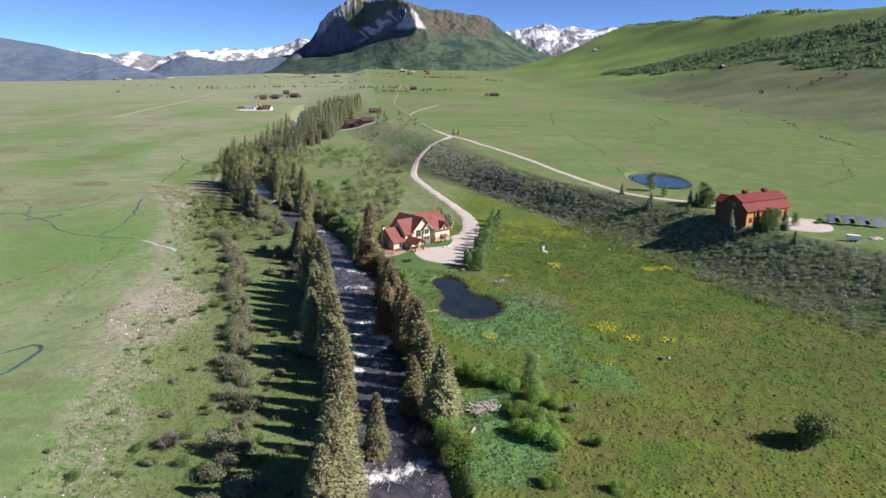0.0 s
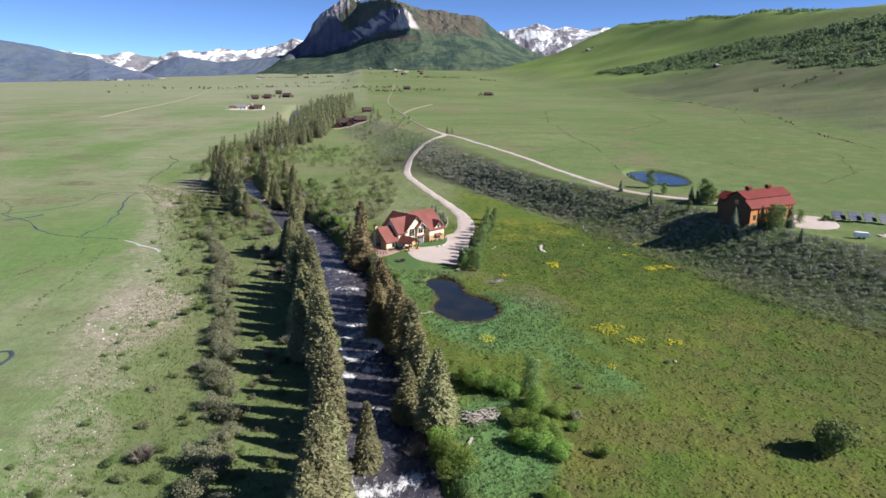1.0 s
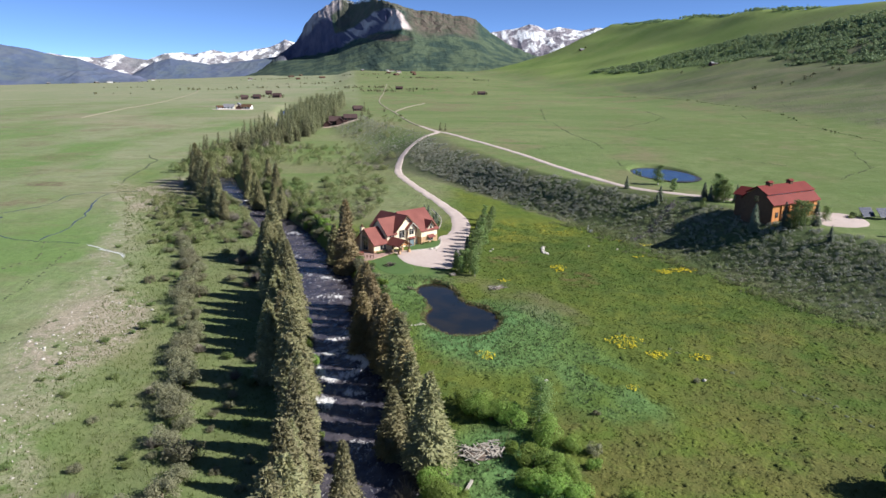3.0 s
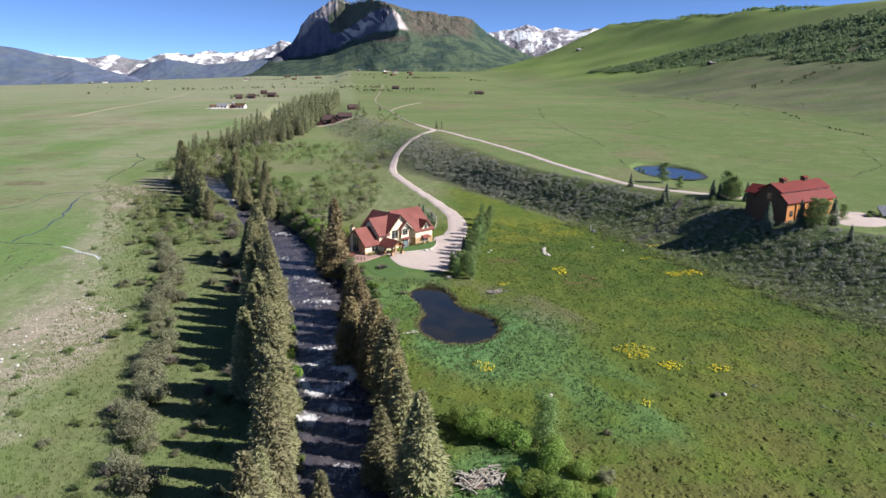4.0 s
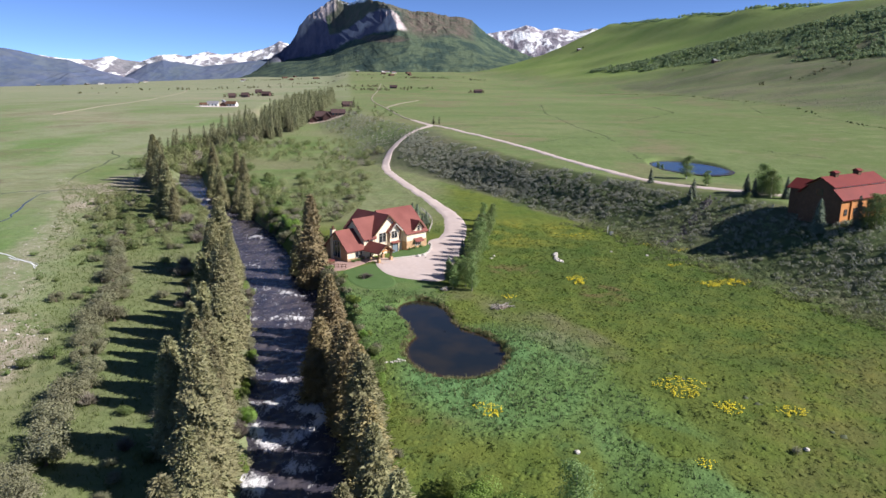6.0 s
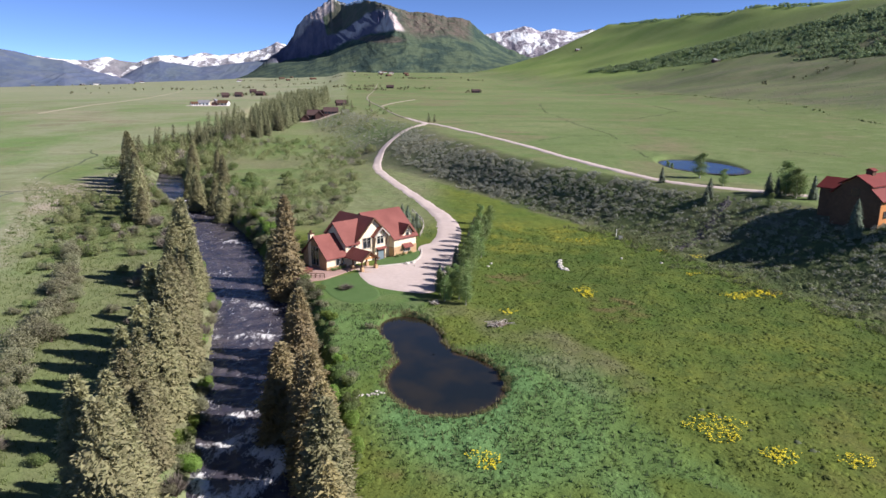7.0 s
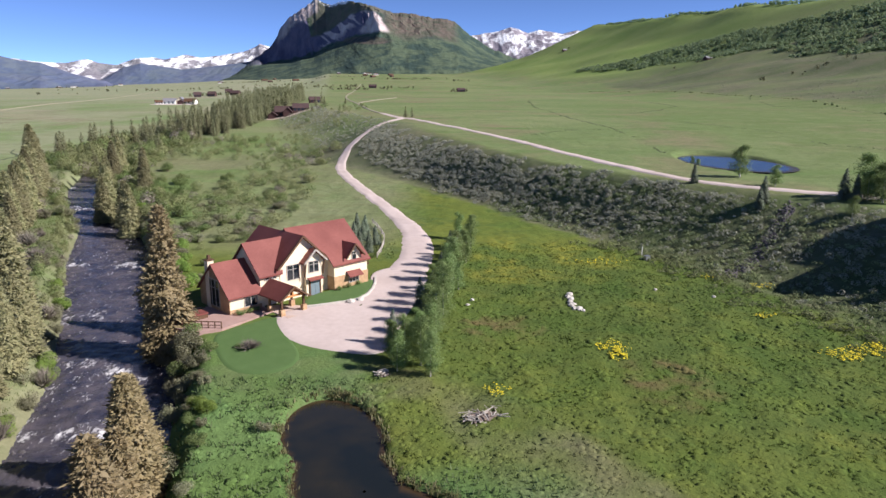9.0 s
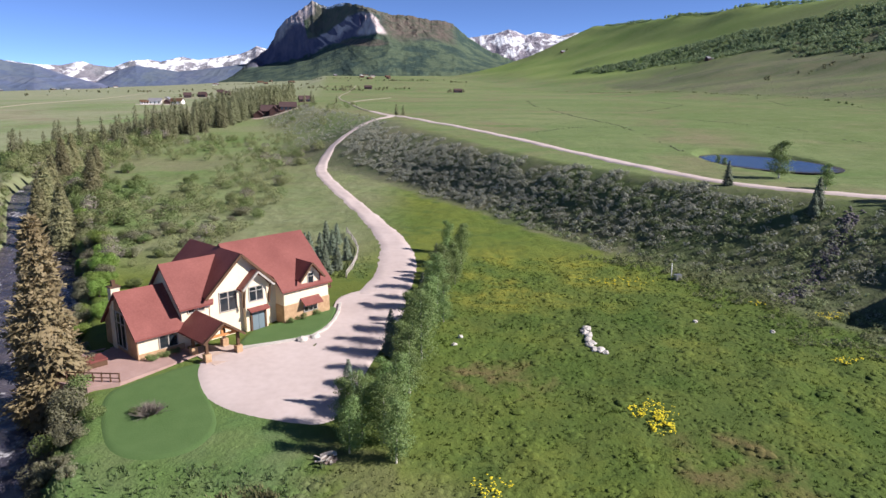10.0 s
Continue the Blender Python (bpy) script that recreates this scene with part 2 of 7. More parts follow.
M_ASPEN = leafy("aspen_leaves", (0.138, 0.215, 0.066), (0.182, 0.262, 0.090), (0.225, 0.280, 0.125), 0.6, 0.4)
M_BRIGHT = leafy("bright_willow_leaves", (0.185, 0.300, 0.062), (0.240, 0.350, 0.080), (0.285, 0.372, 0.112), 0.6, 0.5)
M_WILLOW = leafy("grey_willow_leaves", (0.190, 0.200, 0.110), (0.230, 0.230, 0.140), (0.265, 0.258, 0.180), 0.6, 0.35)
M_DEEPGREEN = leafy("shrub_leaves", (0.125, 0.185, 0.058), (0.170, 0.225, 0.076), (0.205, 0.240, 0.110), 0.6, 0.4)
M_TWIGS = leafy("bare_twigs", (0.170, 0.148, 0.118), (0.215, 0.190, 0.158), (0.245, 0.222, 0.192), 0.9, 0.0)
M_SCRUB = leafy("scrub_leaves", (0.125, 0.138, 0.090), (0.145, 0.150, 0.105), (0.165, 0.162, 0.120), 0.9, 0.1)
M_SAGE = leafy("sagebrush_leaves", (0.292, 0.310, 0.236), (0.335, 0.345, 0.272), (0.375, 0.380, 0.315), 0.9, 0.28)
M_TUFT = leafy("meadow_tufts", (0.082, 0.142, 0.033), (0.118, 0.170, 0.039), (0.150, 0.180, 0.062), 0.8, 0.4)
M_REED = leafy("blue_green_reeds", (0.135, 0.225, 0.090), (0.175, 0.262, 0.115), (0.220, 0.285, 0.140), 0.8, 0.5)
M_OLIVE = leafy("olive_willow_leaves", (0.165, 0.192, 0.076), (0.215, 0.228, 0.098), (0.250, 0.245, 0.138), 0.7, 0.4)
M_DARKSHRUB = leafy("dark_shrub_leaves", (0.130, 0.190, 0.062), (0.170, 0.225, 0.078), (0.200, 0.240, 0.100), 0.6, 0.4)
M_DITCH = plain("rank_ditch_grass", (0.055, 0.075, 0.040), (0.105, 0.120, 0.060), 0.3, 0.9, 0.03)
M_LITTER = plain("bark_litter", (0.115, 0.085, 0.068), (0.235, 0.190, 0.165), 1.6, 0.95, 0.05, fine=6.0)
# dark violet of the gully's shade; the river's grey stones share it
M_RUBBLE = plain("shade_violet_rubble", (0.065, 0.060, 0.068), (0.130, 0.120, 0.122), 0.9, 0.95, 0.03)
M_DRYREED = leafy("dry_reeds", (0.200, 0.235, 0.095), (0.265, 0.260, 0.130), (0.320, 0.285, 0.170), 0.8, 0.5)
M_SLOPE = leafy("slope_shrub_leaves", (0.150, 0.195, 0.085), (0.190, 0.225, 0.105), (0.230, 0.245, 0.140), 0.8, 0.3)
M_FOAM = plain("white_water", (0.50, 0.53, 0.55), (0.84, 0.85, 0.86), 1.1, 0.5, 0.08)
M_STREAM = water_material("meadow_stream_water", (0.050, 0.064, 0.066), (0.075, 0.092, 0.085), 0.25, 0.3, 1.5)
M_HILLWOOD = leafy("hillside_leaves", (0.148, 0.212, 0.098), (0.182, 0.240, 0.120), (0.215, 0.260, 0.150), 0.7, 0.35)
M_TRACK = plain("dusty_track", (0.225, 0.205, 0.145), (0.30, 0.268, 0.20), 0.2, 0.95, 0.03, fine=3.0)
# dark blue rock holds the cliff's shade; the greens hold some distance haze
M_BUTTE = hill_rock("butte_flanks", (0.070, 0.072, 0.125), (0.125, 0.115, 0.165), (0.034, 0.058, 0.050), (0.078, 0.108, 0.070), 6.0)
# the blue of distance haze is mixed into these rock and wood tones
M_RANGE = hill_rock("haze_blue_range", (0.108, 0.120, 0.218), (0.142, 0.146, 0.238), (0.076, 0.106, 0.168), (0.102, 0.132, 0.166), 3.0)
M_PEAK = hill_rock("snow_range", (0.19, 0.18, 0.225), (0.29, 0.265, 0.30), (0.13, 0.15, 0.16), (0.18, 0.19, 0.20))


# ---- mesh helpers ----
def part(name, bm, material, parent, label=""):
    me = bpy.data.meshes.new(name)
    bmesh.ops.recalc_face_normals(bm, faces=bm.faces)
    bm.to_mesh(me)
    bm.free()
    me.materials.append(material)
    ob = new(name, me)
    ob.parent = parent
    if label:
        ob["label"] = label
    return ob


def thing(name, x, y, z, turn=0.0, label="", category="", group="", kind=""):
    ob = new(name)
    ob.empty_display_size = 0.3
    ob.matrix_basis = pose(x, y, z, 0, 0, turn)
    return tagged(ob, label, category, group, kind)


def box(bm, x0, x1, y0, y1, z0, z1):
    v = [bm.verts.new((x, y, z)) for x in (x0, x1) for y in (y0, y1) for z in (z0, z1)]
    for f in ((0, 1, 3, 2), (4, 6, 7, 5), (0, 4, 5, 1), (2, 3, 7, 6), (0, 2, 6, 4), (1, 5, 7, 3)):
        bm.faces.new([v[i] for i in f])
    return bm


def boxes(*dims):
    bm = bmesh.new()
    for d in dims:
        box(bm, *d)
    return bm


def prism(bm, outline, axis, a, b):
    """A closed outline of (p, q), drawn out along axis from a to b. axis x: p = y, q = z; axis y: p = x, q = z; axis z: p = x, q = y."""
    def place(p, q, s):
        return {"x": (s, p, q), "y": (p, s, q), "z": (p, q, s)}[axis]
    lo = [bm.verts.new(place(p, q, a)) for p, q in outline]
    hi = [bm.verts.new(place(p, q, b)) for p, q in outline]
    bm.faces.new(lo)
    bm.faces.new(list(reversed(hi)))
    n = len(outline)
    for i in range(n):
        bm.faces.new((lo[i], lo[(i + 1) % n], hi[(i + 1) % n], hi[i]))
    return bm


def slab(corners, thick):
    """A sheet with thickness under its corners (roof slopes)."""
    bm = bmesh.new()
    top = [bm.verts.new(c) for c in corners]
    low = [bm.verts.new((c[0], c[1], c[2] - thick)) for c in corners]
    bm.faces.new(top)
    bm.faces.new(list(reversed(low)))
    n = len(corners)
    for i in range(n):
        bm.faces.new((top[i], low[i], low[(i + 1) % n], top[(i + 1) % n]))
    return bm


def beam(bm, p, q, w):
    """A square bar of width w from p to q."""
    p, q = Vector(p), Vector(q)
    d = (q - p).normalized()
    side = d.cross(Vector((0, 0, 1)))
    if side.length < 0.01:
        side = Vector((1, 0, 0))
    side.normalize()
    up = side.cross(d)
    ring = [[bm.verts.new(c + side * sx * w / 2 + up * sz * w / 2) for sx, sz in ((-1, -1), (1, -1), (1, 1), (-1, 1))] for c in (p, q)]
    bm.faces.new(ring[0])
    bm.faces.new(list(reversed(ring[1])))
    for i in range(4):
        bm.faces.new((ring[0][i], ring[1][i], ring[1][(i + 1) % 4], ring[0][(i + 1) % 4]))
    return bm


# ---- the ground ----
# --- terrain ---
def sstep(a, b, v):
    s = np.clip((v - a) / (b - a), 0, 1)
    return s * s * (3 - 2 * s)

RIV_Y = [-300, 60, 92, 106, 126, 142, 157, 166, 191, 205, 226, 262, 290, 325, 345, 390, 470, 600, 760, 1100, 5200]
RIV_X = [10, -1, -4.7, -7.4, -12, -15.2, -18.9, -21.5, -28.2, -32.5, -42.4, -60, -74, -97, -108, -126, -140, -150, -190, -260, -600]
RIV_W = [6.0, 6.0, 6.0, 6.0, 6.1, 6.4, 6.8, 7.1, 7.4, 7.4, 7.4, 8.5, 6.2, 5.0, 4.8, 4.0, 4, 4, 4, 4, 4]
BL_Y = [-300, 100, 155, 170, 210, 242, 266, 290, 335, 370, 400, 465, 560, 700, 1200, 5200]
FOOT_X = [330, 145, 104, 92, 72, 57, 43, 28, 2, -22, -46, -64, -100, -140, -230, -900]
CREST_X = [430, 215, 152, 136, 104, 91, 73, 52, 26, 14, 2, -14, -55, -95, -170, -800]

HILL_Y = [-300, 300, 520, 950, 1400, 2200, 3000, 5200]
HILL_X = [330, 300, 245, 215, 195, 130, 10, 300]
POND_Z, FAR_POND_Z = 0.0, 14.8

def pond_mask(x, y):
    def dip(cx, cy, rx, ry, turn, rim=1.12):
        c, s = np.cos(np.radians(turn)), np.sin(np.radians(turn))
        u, v = ((x - cx) * c + (y - cy) * s) / rx, (-(x - cx) * s + (y - cy) * c) / ry
        return sstep(rim, 0.86, np.hypot(u, v))
    near = np.maximum(dip(-1.2, 186.0, 4.9, 8.5, 18), dip(4.9, 167.0, 8.2, 10.5, 10))
    near = np.maximum(near, dip(1.5, 177.0, 4.6, 9, 20))
    return np.maximum(near, dip(91.5, 313, 11.8, 22, 4, 1.18))

def river_z(y):
    return np.interp(y, [-300, 100, 150, 293, 390, 830, 5200], [-9, -6.0, -5.2, -0.4, 3.4, 19, 130])

def ground_z(x, y, detail=True):
    x = np.asarray(x, float); y = np.asarray(y, float)
    rx = np.interp(y, RIV_Y, RIV_X); rw = np.interp(y, RIV_Y, RIV_W)
    zr = river_z(y)
    d = x - rx
    west = np.interp(y, [-300, 100, 160, 220, 350, 830, 5200], [-5, -2.8, -2.2, 0.2, 4.8, 23, 95]) + 1.2 * sstep(-38, -62, d) * sstep(420, 300, y)
    east = np.interp(y, [-300, 100, 130, 156, 190, 204, 220, 253, 368, 650, 1200, 5200], [-8, -3.6, -2.2, 0.3, 0.7, 1.2, 1.9, 2.5, 6.4, 17.5, 34, 150])
    far = np.clip((y - 500) * 0.15, 0.01, 400)
    low = west + (east - west) * np.clip(0.5 + 0.5 * d / far, 0, 1)
    fx = np.interp(y, BL_Y, FOOT_X); cx = np.interp(y, BL_Y, CREST_X)
    bench = np.interp(y, [-300, 232, 300, 400, 465, 560, 830, 1300, 5200], [5, 12.8, 14.9, 19.0, 21.5, 23.6, 28, 36, 150])
    s = np.clip((x - fx) / (cx - fx), 0, 1)
    s = s * s * (3 - 2 * s)
    z = low + (bench - low) * s
    # river bed and its banks
    bank = np.maximum(sstep(rw * 0.92, rw + 5.0, np.abs(d)), sstep(880, 1000, y))
    z = (zr - 0.9) + (z - (zr - 0.9)) * bank
    # hills to the east
    q = x - np.interp(y, HILL_Y, HILL_X)
    ramp = np.clip(q / 640, 0, 1)
    top = np.interp(y, [-300, 300, 900, 1400, 1900, 2500, 3000, 5200], [20, 70, 150, 180, 195, 210, 225, 225])
    fold = np.sin(x / 61 + 1.3 * np.sin(y / 130)) * np.sin(y / 140 + 0.8 * np.sin(x / 90)) + 0.4 * np.sin(x / 33 + y / 57)
    z = z + (top * ramp ** 1.6 + 13 * fold * ramp * (1 - 0.5 * ramp)) * (1 - 0.3 * sstep(3000, 3700, y))
    # the valley floor lifts towards the foot of the mountains
    az = np.degrees(np.arctan2(x - 4, np.maximum(y, 1)))
    rise = np.interp(az, (-60, -34, -27, -19, -16, -5, 0, 8, 14), (-30, -12, 0, 22, 36, 42, 44, 22, 0))
    z = z + rise * np.clip((np.hypot(x, y) - 900) / 2900, 0, 1) ** 1.3
    # ponds
    m = pond_mask(x, y)
    level = np.where(y < 250, POND_Z, FAR_POND_Z)
    z = z + (level - 0.9 - z) * m
    return z


def axis_steps(lo, a, b, hi, fine, grow):
    """Steps of a grid: even between a and b, growing outside."""
    mid = list(np.arange(a, b + fine / 2, fine))
    up, s = [], fine
    while (up or mid)[-1] < hi:
        s *= grow
        up.append((up or mid)[-1] + s)
    down, s = [], fine
    while (down or mid[:1])[-1] > lo:
        s *= grow
        down.append((down or mid[:1])[-1] - s)
    return np.array(down[::-1] + mid + up)


def lattice(x, y, seed):
    """Smooth value noise on a unit lattice, 0 to 1."""
    ix, iy = np.floor(x), np.floor(y)
    u, v = x - ix, y - iy
    u, v = u * u * (3 - 2 * u), v * v * (3 - 2 * v)

    def h(a, b):
        n = np.sin(a * 127.1 + b * 311.7 + seed * 74.7) * 43758.5453
        return n - np.floor(n)
    return (h(ix, iy) * (1 - u) + h(ix + 1, iy) * u) * (1 - v) + (h(ix, iy + 1) * (1 - u) + h(ix + 1, iy + 1) * u) * v


def fractal(x, y, size, seed, octaves=5, ridged=False, gain=0.5):
    """Fractal noise of about -1 to 1; ridged gives sharp crests."""
    out, amp, tot, f = np.zeros_like(np.asarray(x, float)), 1.0, 0.0, 1.0 / size
    for k in range(octaves):
        n = lattice(x * f + 13.7 * k, y * f - 7.9 * k, seed + k)
        out = out + amp * ((1 - 2 * np.abs(2 * n - 1)) if ridged else 2 * n - 1)
        tot += amp
        amp *= gain
        f *= 2.03
    return out / tot


def wobble(x, y, size, seed):
    """Cheap smooth noise of about -1 to 1."""
    rs = np.random.RandomState(seed)
    out = np.zeros_like(np.asarray(x, float))
    for k in range(6):
        a, p, f = rs.uniform(0, 6.28), rs.uniform(0, 6.28), (1.0 + 0.45 * k) / size
        out = out + np.sin((np.cos(a) * x + np.sin(a) * y) * f * 6.28 + p + 1.3 * np.sin((np.sin(a) * x - np.cos(a) * y) * f * 4.1)) / 6 ** 0.5 * 0.9
    return out


def grid_faces(nr, nc):
    i = np.arange((nr - 1) * (nc - 1))
    r, c = i // (nc - 1), i % (nc - 1)
    a = r * nc + c
    return np.stack((a, a + 1, a + nc + 1, a + nc), 1)


def grid_ob(name, X, Y, Z, material, parent=None, attrs=None):
    me = bpy.data.meshes.new(name)
    nr, nc = X.shape
    f = grid_faces(nr, nc)
    me.vertices.add(nr * nc)
    me.vertices.foreach_set("co", np.stack((X, Y, Z), -1).astype(np.float32).ravel())
    me.loops.add(f.size)
    me.loops.foreach_set("vertex_index", f.ravel().astype(np.int32))
    me.polygons.add(len(f))
    me.polygons.foreach_set("loop_start", np.arange(0, f.size, 4, dtype=np.int32))
    me.polygons.foreach_set("use_smooth", np.ones(len(f), dtype=bool))
    me.materials.append(material)
    for key, vals in (attrs or {}).items():
        a = me.attributes.new(key, "FLOAT", "POINT")
        a.data.foreach_set("value", np.asarray(vals, dtype=np.float32).ravel())
    me.update(calc_edges=True)
    me.validate()
    ob = new(name, me)
    ob.parent = parent
    return ob


def blob(x, y, cx, cy, rx, ry, turn=0.0):
    """1 inside an ellipse, fading to 0 past its edge."""
    c, s = math.cos(radians(turn)), math.sin(radians(turn))
    u, v = ((x - cx) * c + (y - cy) * s) / rx, (-(x - cx) * s + (y - cy) * c) / ry
    return sstep(1.25, 0.8, np.hypot(u, v))


def zones(x, y):
    """What grows where, and how far haze pales the plain: masks for the ground's material, from 0 to 1."""
    d = x - np.interp(y, RIV_Y, RIV_X)
    fx, cx = np.interp(y, BL_Y, FOOT_X), np.interp(y, BL_Y, CREST_X)
    w1, w2 = wobble(x, y, 34, 3), wobble(x, y, 11, 4)
    s = (x - fx) / (cx - fx)
    east = sstep(-4, 4, d)
    bench = sstep(0.9, 1.15, s)
    east = east * (1 - 0.7 * sstep(246, 275, y) * sstep(8, -8, x))
    sage = sstep(-0.12, 0.05, s + 0.05 * w2) * sstep(1.12, 0.95, s + 0.04 * w2) * sstep(470, 430, y) * sstep(60, 110, y)
    q = x - np.interp(y, HILL_Y, HILL_X)
    hill = sstep(298, 322, x + 8 * w1) * sstep(1850, 1250, y) * sstep(300, 420, y + 0.15 * x)
    hill = hill * (0.55 + 0.45 * sstep(-0.6, 0.3, wobble(x, y, 260, 21) + 0.4 * wobble(x, y, 80, 22)))
    outer, inner = np.interp(y, (80, 110, 140, 190, 250, 330), (-54, -62, -66, -69, -62, -56)), np.interp(y, (80, 100, 120, 160, 210, 330), (-40, -44, -48, -51, -55, -46))
    grav = sstep(inner + 3, inner - 4, d + 2.5 * w1) * sstep(outer - 6, outer + 3, d + 4 * w1) * sstep(360, 320, y)
    grav = np.maximum(0.45 * grav, 0.85 * blob(x, y, -76, 160, 11, 24, 10))
    mud = np.maximum(blob(x, y, -186, 330, 13, 7), 0.7 * blob(x, y, -186, 284, 26, 8, 20)) * sstep(-0.6, 0.2, w1 + 0.4 * w2)
    mud = np.maximum(mud, 0.5 * sstep(0.35, 0.9, wobble(x, y, 150, 33) + 0.35 * w1) * sstep(-70, -110, d) * sstep(1500, 500, y) * sstep(230, 300, y))
    grav = np.maximum(grav, 0.9 * blob(x, y, -130, 316, 12, 42, 13) * sstep(-0.8, 0.2, w1))
    grav = np.maximum(grav, 0.9 * blob(x, y, -119, 312, 9, 26, 18) * sstep(-0.9, 0.1, w2))
    lush = np.maximum(blob(x, y, 12, 160, 16, 18), 0.7 * blob(x, y, -12, 190, 14, 26)) * east
    lush = np.maximum(lush, blob(x, y, 10, 108, 10, 16))
    lush = np.maximum(lush, 0.8 * blob(x, y, 27, 142, 9, 20, 28) * sstep(-1.1, 0.1, w1))
    gold = (0.16 * blob(x, y, 48, 182, 36, 38) + 1.0 * blob(x, y, 26, 250, 18, 17, -25) + 0.25 * blob(x, y, 60, 165, 14, 26, 20)) * (1 - bench) * east * sstep(-0.7, 0.5, w1)
    dry = 0.8 * blob(x, y, 22, 176, 6, 22, 30) * east
    rank = np.maximum(0.55 * blob(x, y, 34, 106, 40, 22), 0.45 * blob(x, y, 82, 130, 40, 40)) * east * (1 - bench)
    rank = np.maximum(rank, 0.95 * np.maximum(blob(x, y, 18.5, 214, 6, 5), np.maximum(blob(x, y, 36, 196, 5, 7, 20), blob(x, y, 4, 148, 7, 5))) * sstep(-0.8, 0.3, w2))
    rank = np.maximum(rank, 0.12 * east * (1 - bench) * sstep(260, 230, y))
    dry = np.maximum(dry, 0.6 * blob(x, y, -4, 198, 15, 5, -8) * sstep(-0.9, 0.3, w2))
    dry = np.maximum(dry, 0.5 * hill)
    dry = np.maximum(dry, 0.08 * east * (1 - bench) * sstep(255, 290, y) * sstep(560, 480, y) * sstep(-10, -30, x))
    dry = np.maximum(dry, 0.42 * (1 - east) * sstep(-50, -40, d) * sstep(360, 300, y) * sstep(-1.0, 0.4, w1 + 0.5 * w2))
    dry = np.maximum(dry, 0.95 * blob(x, y, -78, 252, 6, 10, 30) * sstep(-1.0, 0.2, w2))
    flood = 0.4 * sstep(-56, -46, d + 3 * w1) * sstep(-9, -14, d + 2 * w2) * sstep(430, 330, y)
    dry = np.maximum(dry, 0.8 * (1 - east) * sstep(-16, -10, d + 2 * w2) * sstep(430, 380, y))
    upper = sstep(1250, 1700, y + 0.5 * q) * sstep(60, 220, q)
    return {"east": np.maximum(east, flood), "bench": bench, "hilltop": upper * (1 - 0.8 * hill), "sage": np.maximum(sage, hill), "gravel": grav, "lush": lush, "gold": gold, "dry": dry, "rank": rank * (1 - lush), "mud": mud, "sedge": np.maximum(east * sstep(-100, -18, x - fx) * sstep(262, 232, y) * (1 - bench), 0.8 * bench * sstep(80, 170, x + 20 * w1) * sstep(900, 500, y) * (1 - hill)),
            # rises with distance: the share of haze in the plain's colour
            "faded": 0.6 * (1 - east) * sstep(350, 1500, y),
            "bed": sstep(0.45, 0.8, pond_mask(x, y))}


GX = axis_steps(-3600, -126, 130, 3600, 0.75, 1.045)
GY = axis_steps(-150, 74, 340, 5000, 0.75, 1.03)
X, Y = np.meshgrid(GX, GY)
GZ = ground_z(X, Y)
near = sstep(900, 200, np.hypot(X, Y - 150))
GZ = GZ + near * (0.45 * fractal(X, Y, 19, 1, 3) + (0.12 + 0.16 * sstep(-2, 6, X - np.interp(Y, RIV_Y, RIV_X)) * sstep(6, -6, X - np.interp(Y, BL_Y, CREST_X))) * (0.3 - fractal(X + 1.2 * wobble(X, Y, 9, 91), Y + 1.2 * wobble(X, Y, 9, 92), 4.0, 2, 3, True))) * sstep(7, 14, np.abs(X - np.interp(Y, RIV_Y, RIV_X))) * (1 - pond_mask(X, Y)) * (1 - 0.9 * blob(X, Y, -6, 222, 20, 30))
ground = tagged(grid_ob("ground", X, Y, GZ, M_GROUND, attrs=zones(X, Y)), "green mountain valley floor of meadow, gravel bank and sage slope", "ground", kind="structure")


def height(x, y):
    """The ground's height as built, at one place."""
    i = min(max(int(np.searchsorted(GX, x)) - 1, 0), len(GX) - 2)
    j = min(max(int(np.searchsorted(GY, y)) - 1, 0), len(GY) - 2)
    a, b = (x - GX[i]) / (GX[i + 1] - GX[i]), (y - GY[j]) / (GY[j + 1] - GY[j])
    return float((GZ[j, i] * (1 - a) + GZ[j, i + 1] * a) * (1 - b) + (GZ[j + 1, i] * (1 - a) + GZ[j + 1, i + 1] * a) * b)


def heights(x, y):
    i = np.clip(np.searchsorted(GX, x) - 1, 0, len(GX) - 2)
    j = np.clip(np.searchsorted(GY, y) - 1, 0, len(GY) - 2)
    a, b = (x - GX[i]) / (GX[i + 1] - GX[i]), (y - GY[j]) / (GY[j + 1] - GY[j])
    return (GZ[j, i] * (1 - a) + GZ[j, i + 1] * a) * (1 - b) + (GZ[j + 1, i] * (1 - a) + GZ[j + 1, i + 1] * a) * b


# ---- water ----
RAPIDS = ((84, 0.8), (100, 0.8), (122, 0.4), (139, 0.9), (150, 0.9), (154, 1.25), (158, 0.9), (169, 1.1), (193, 0.7), (212, 0.4), (228, 0.6), (260, 0.5), (303, 0.7), (318, 0.5), (350, 0.7))


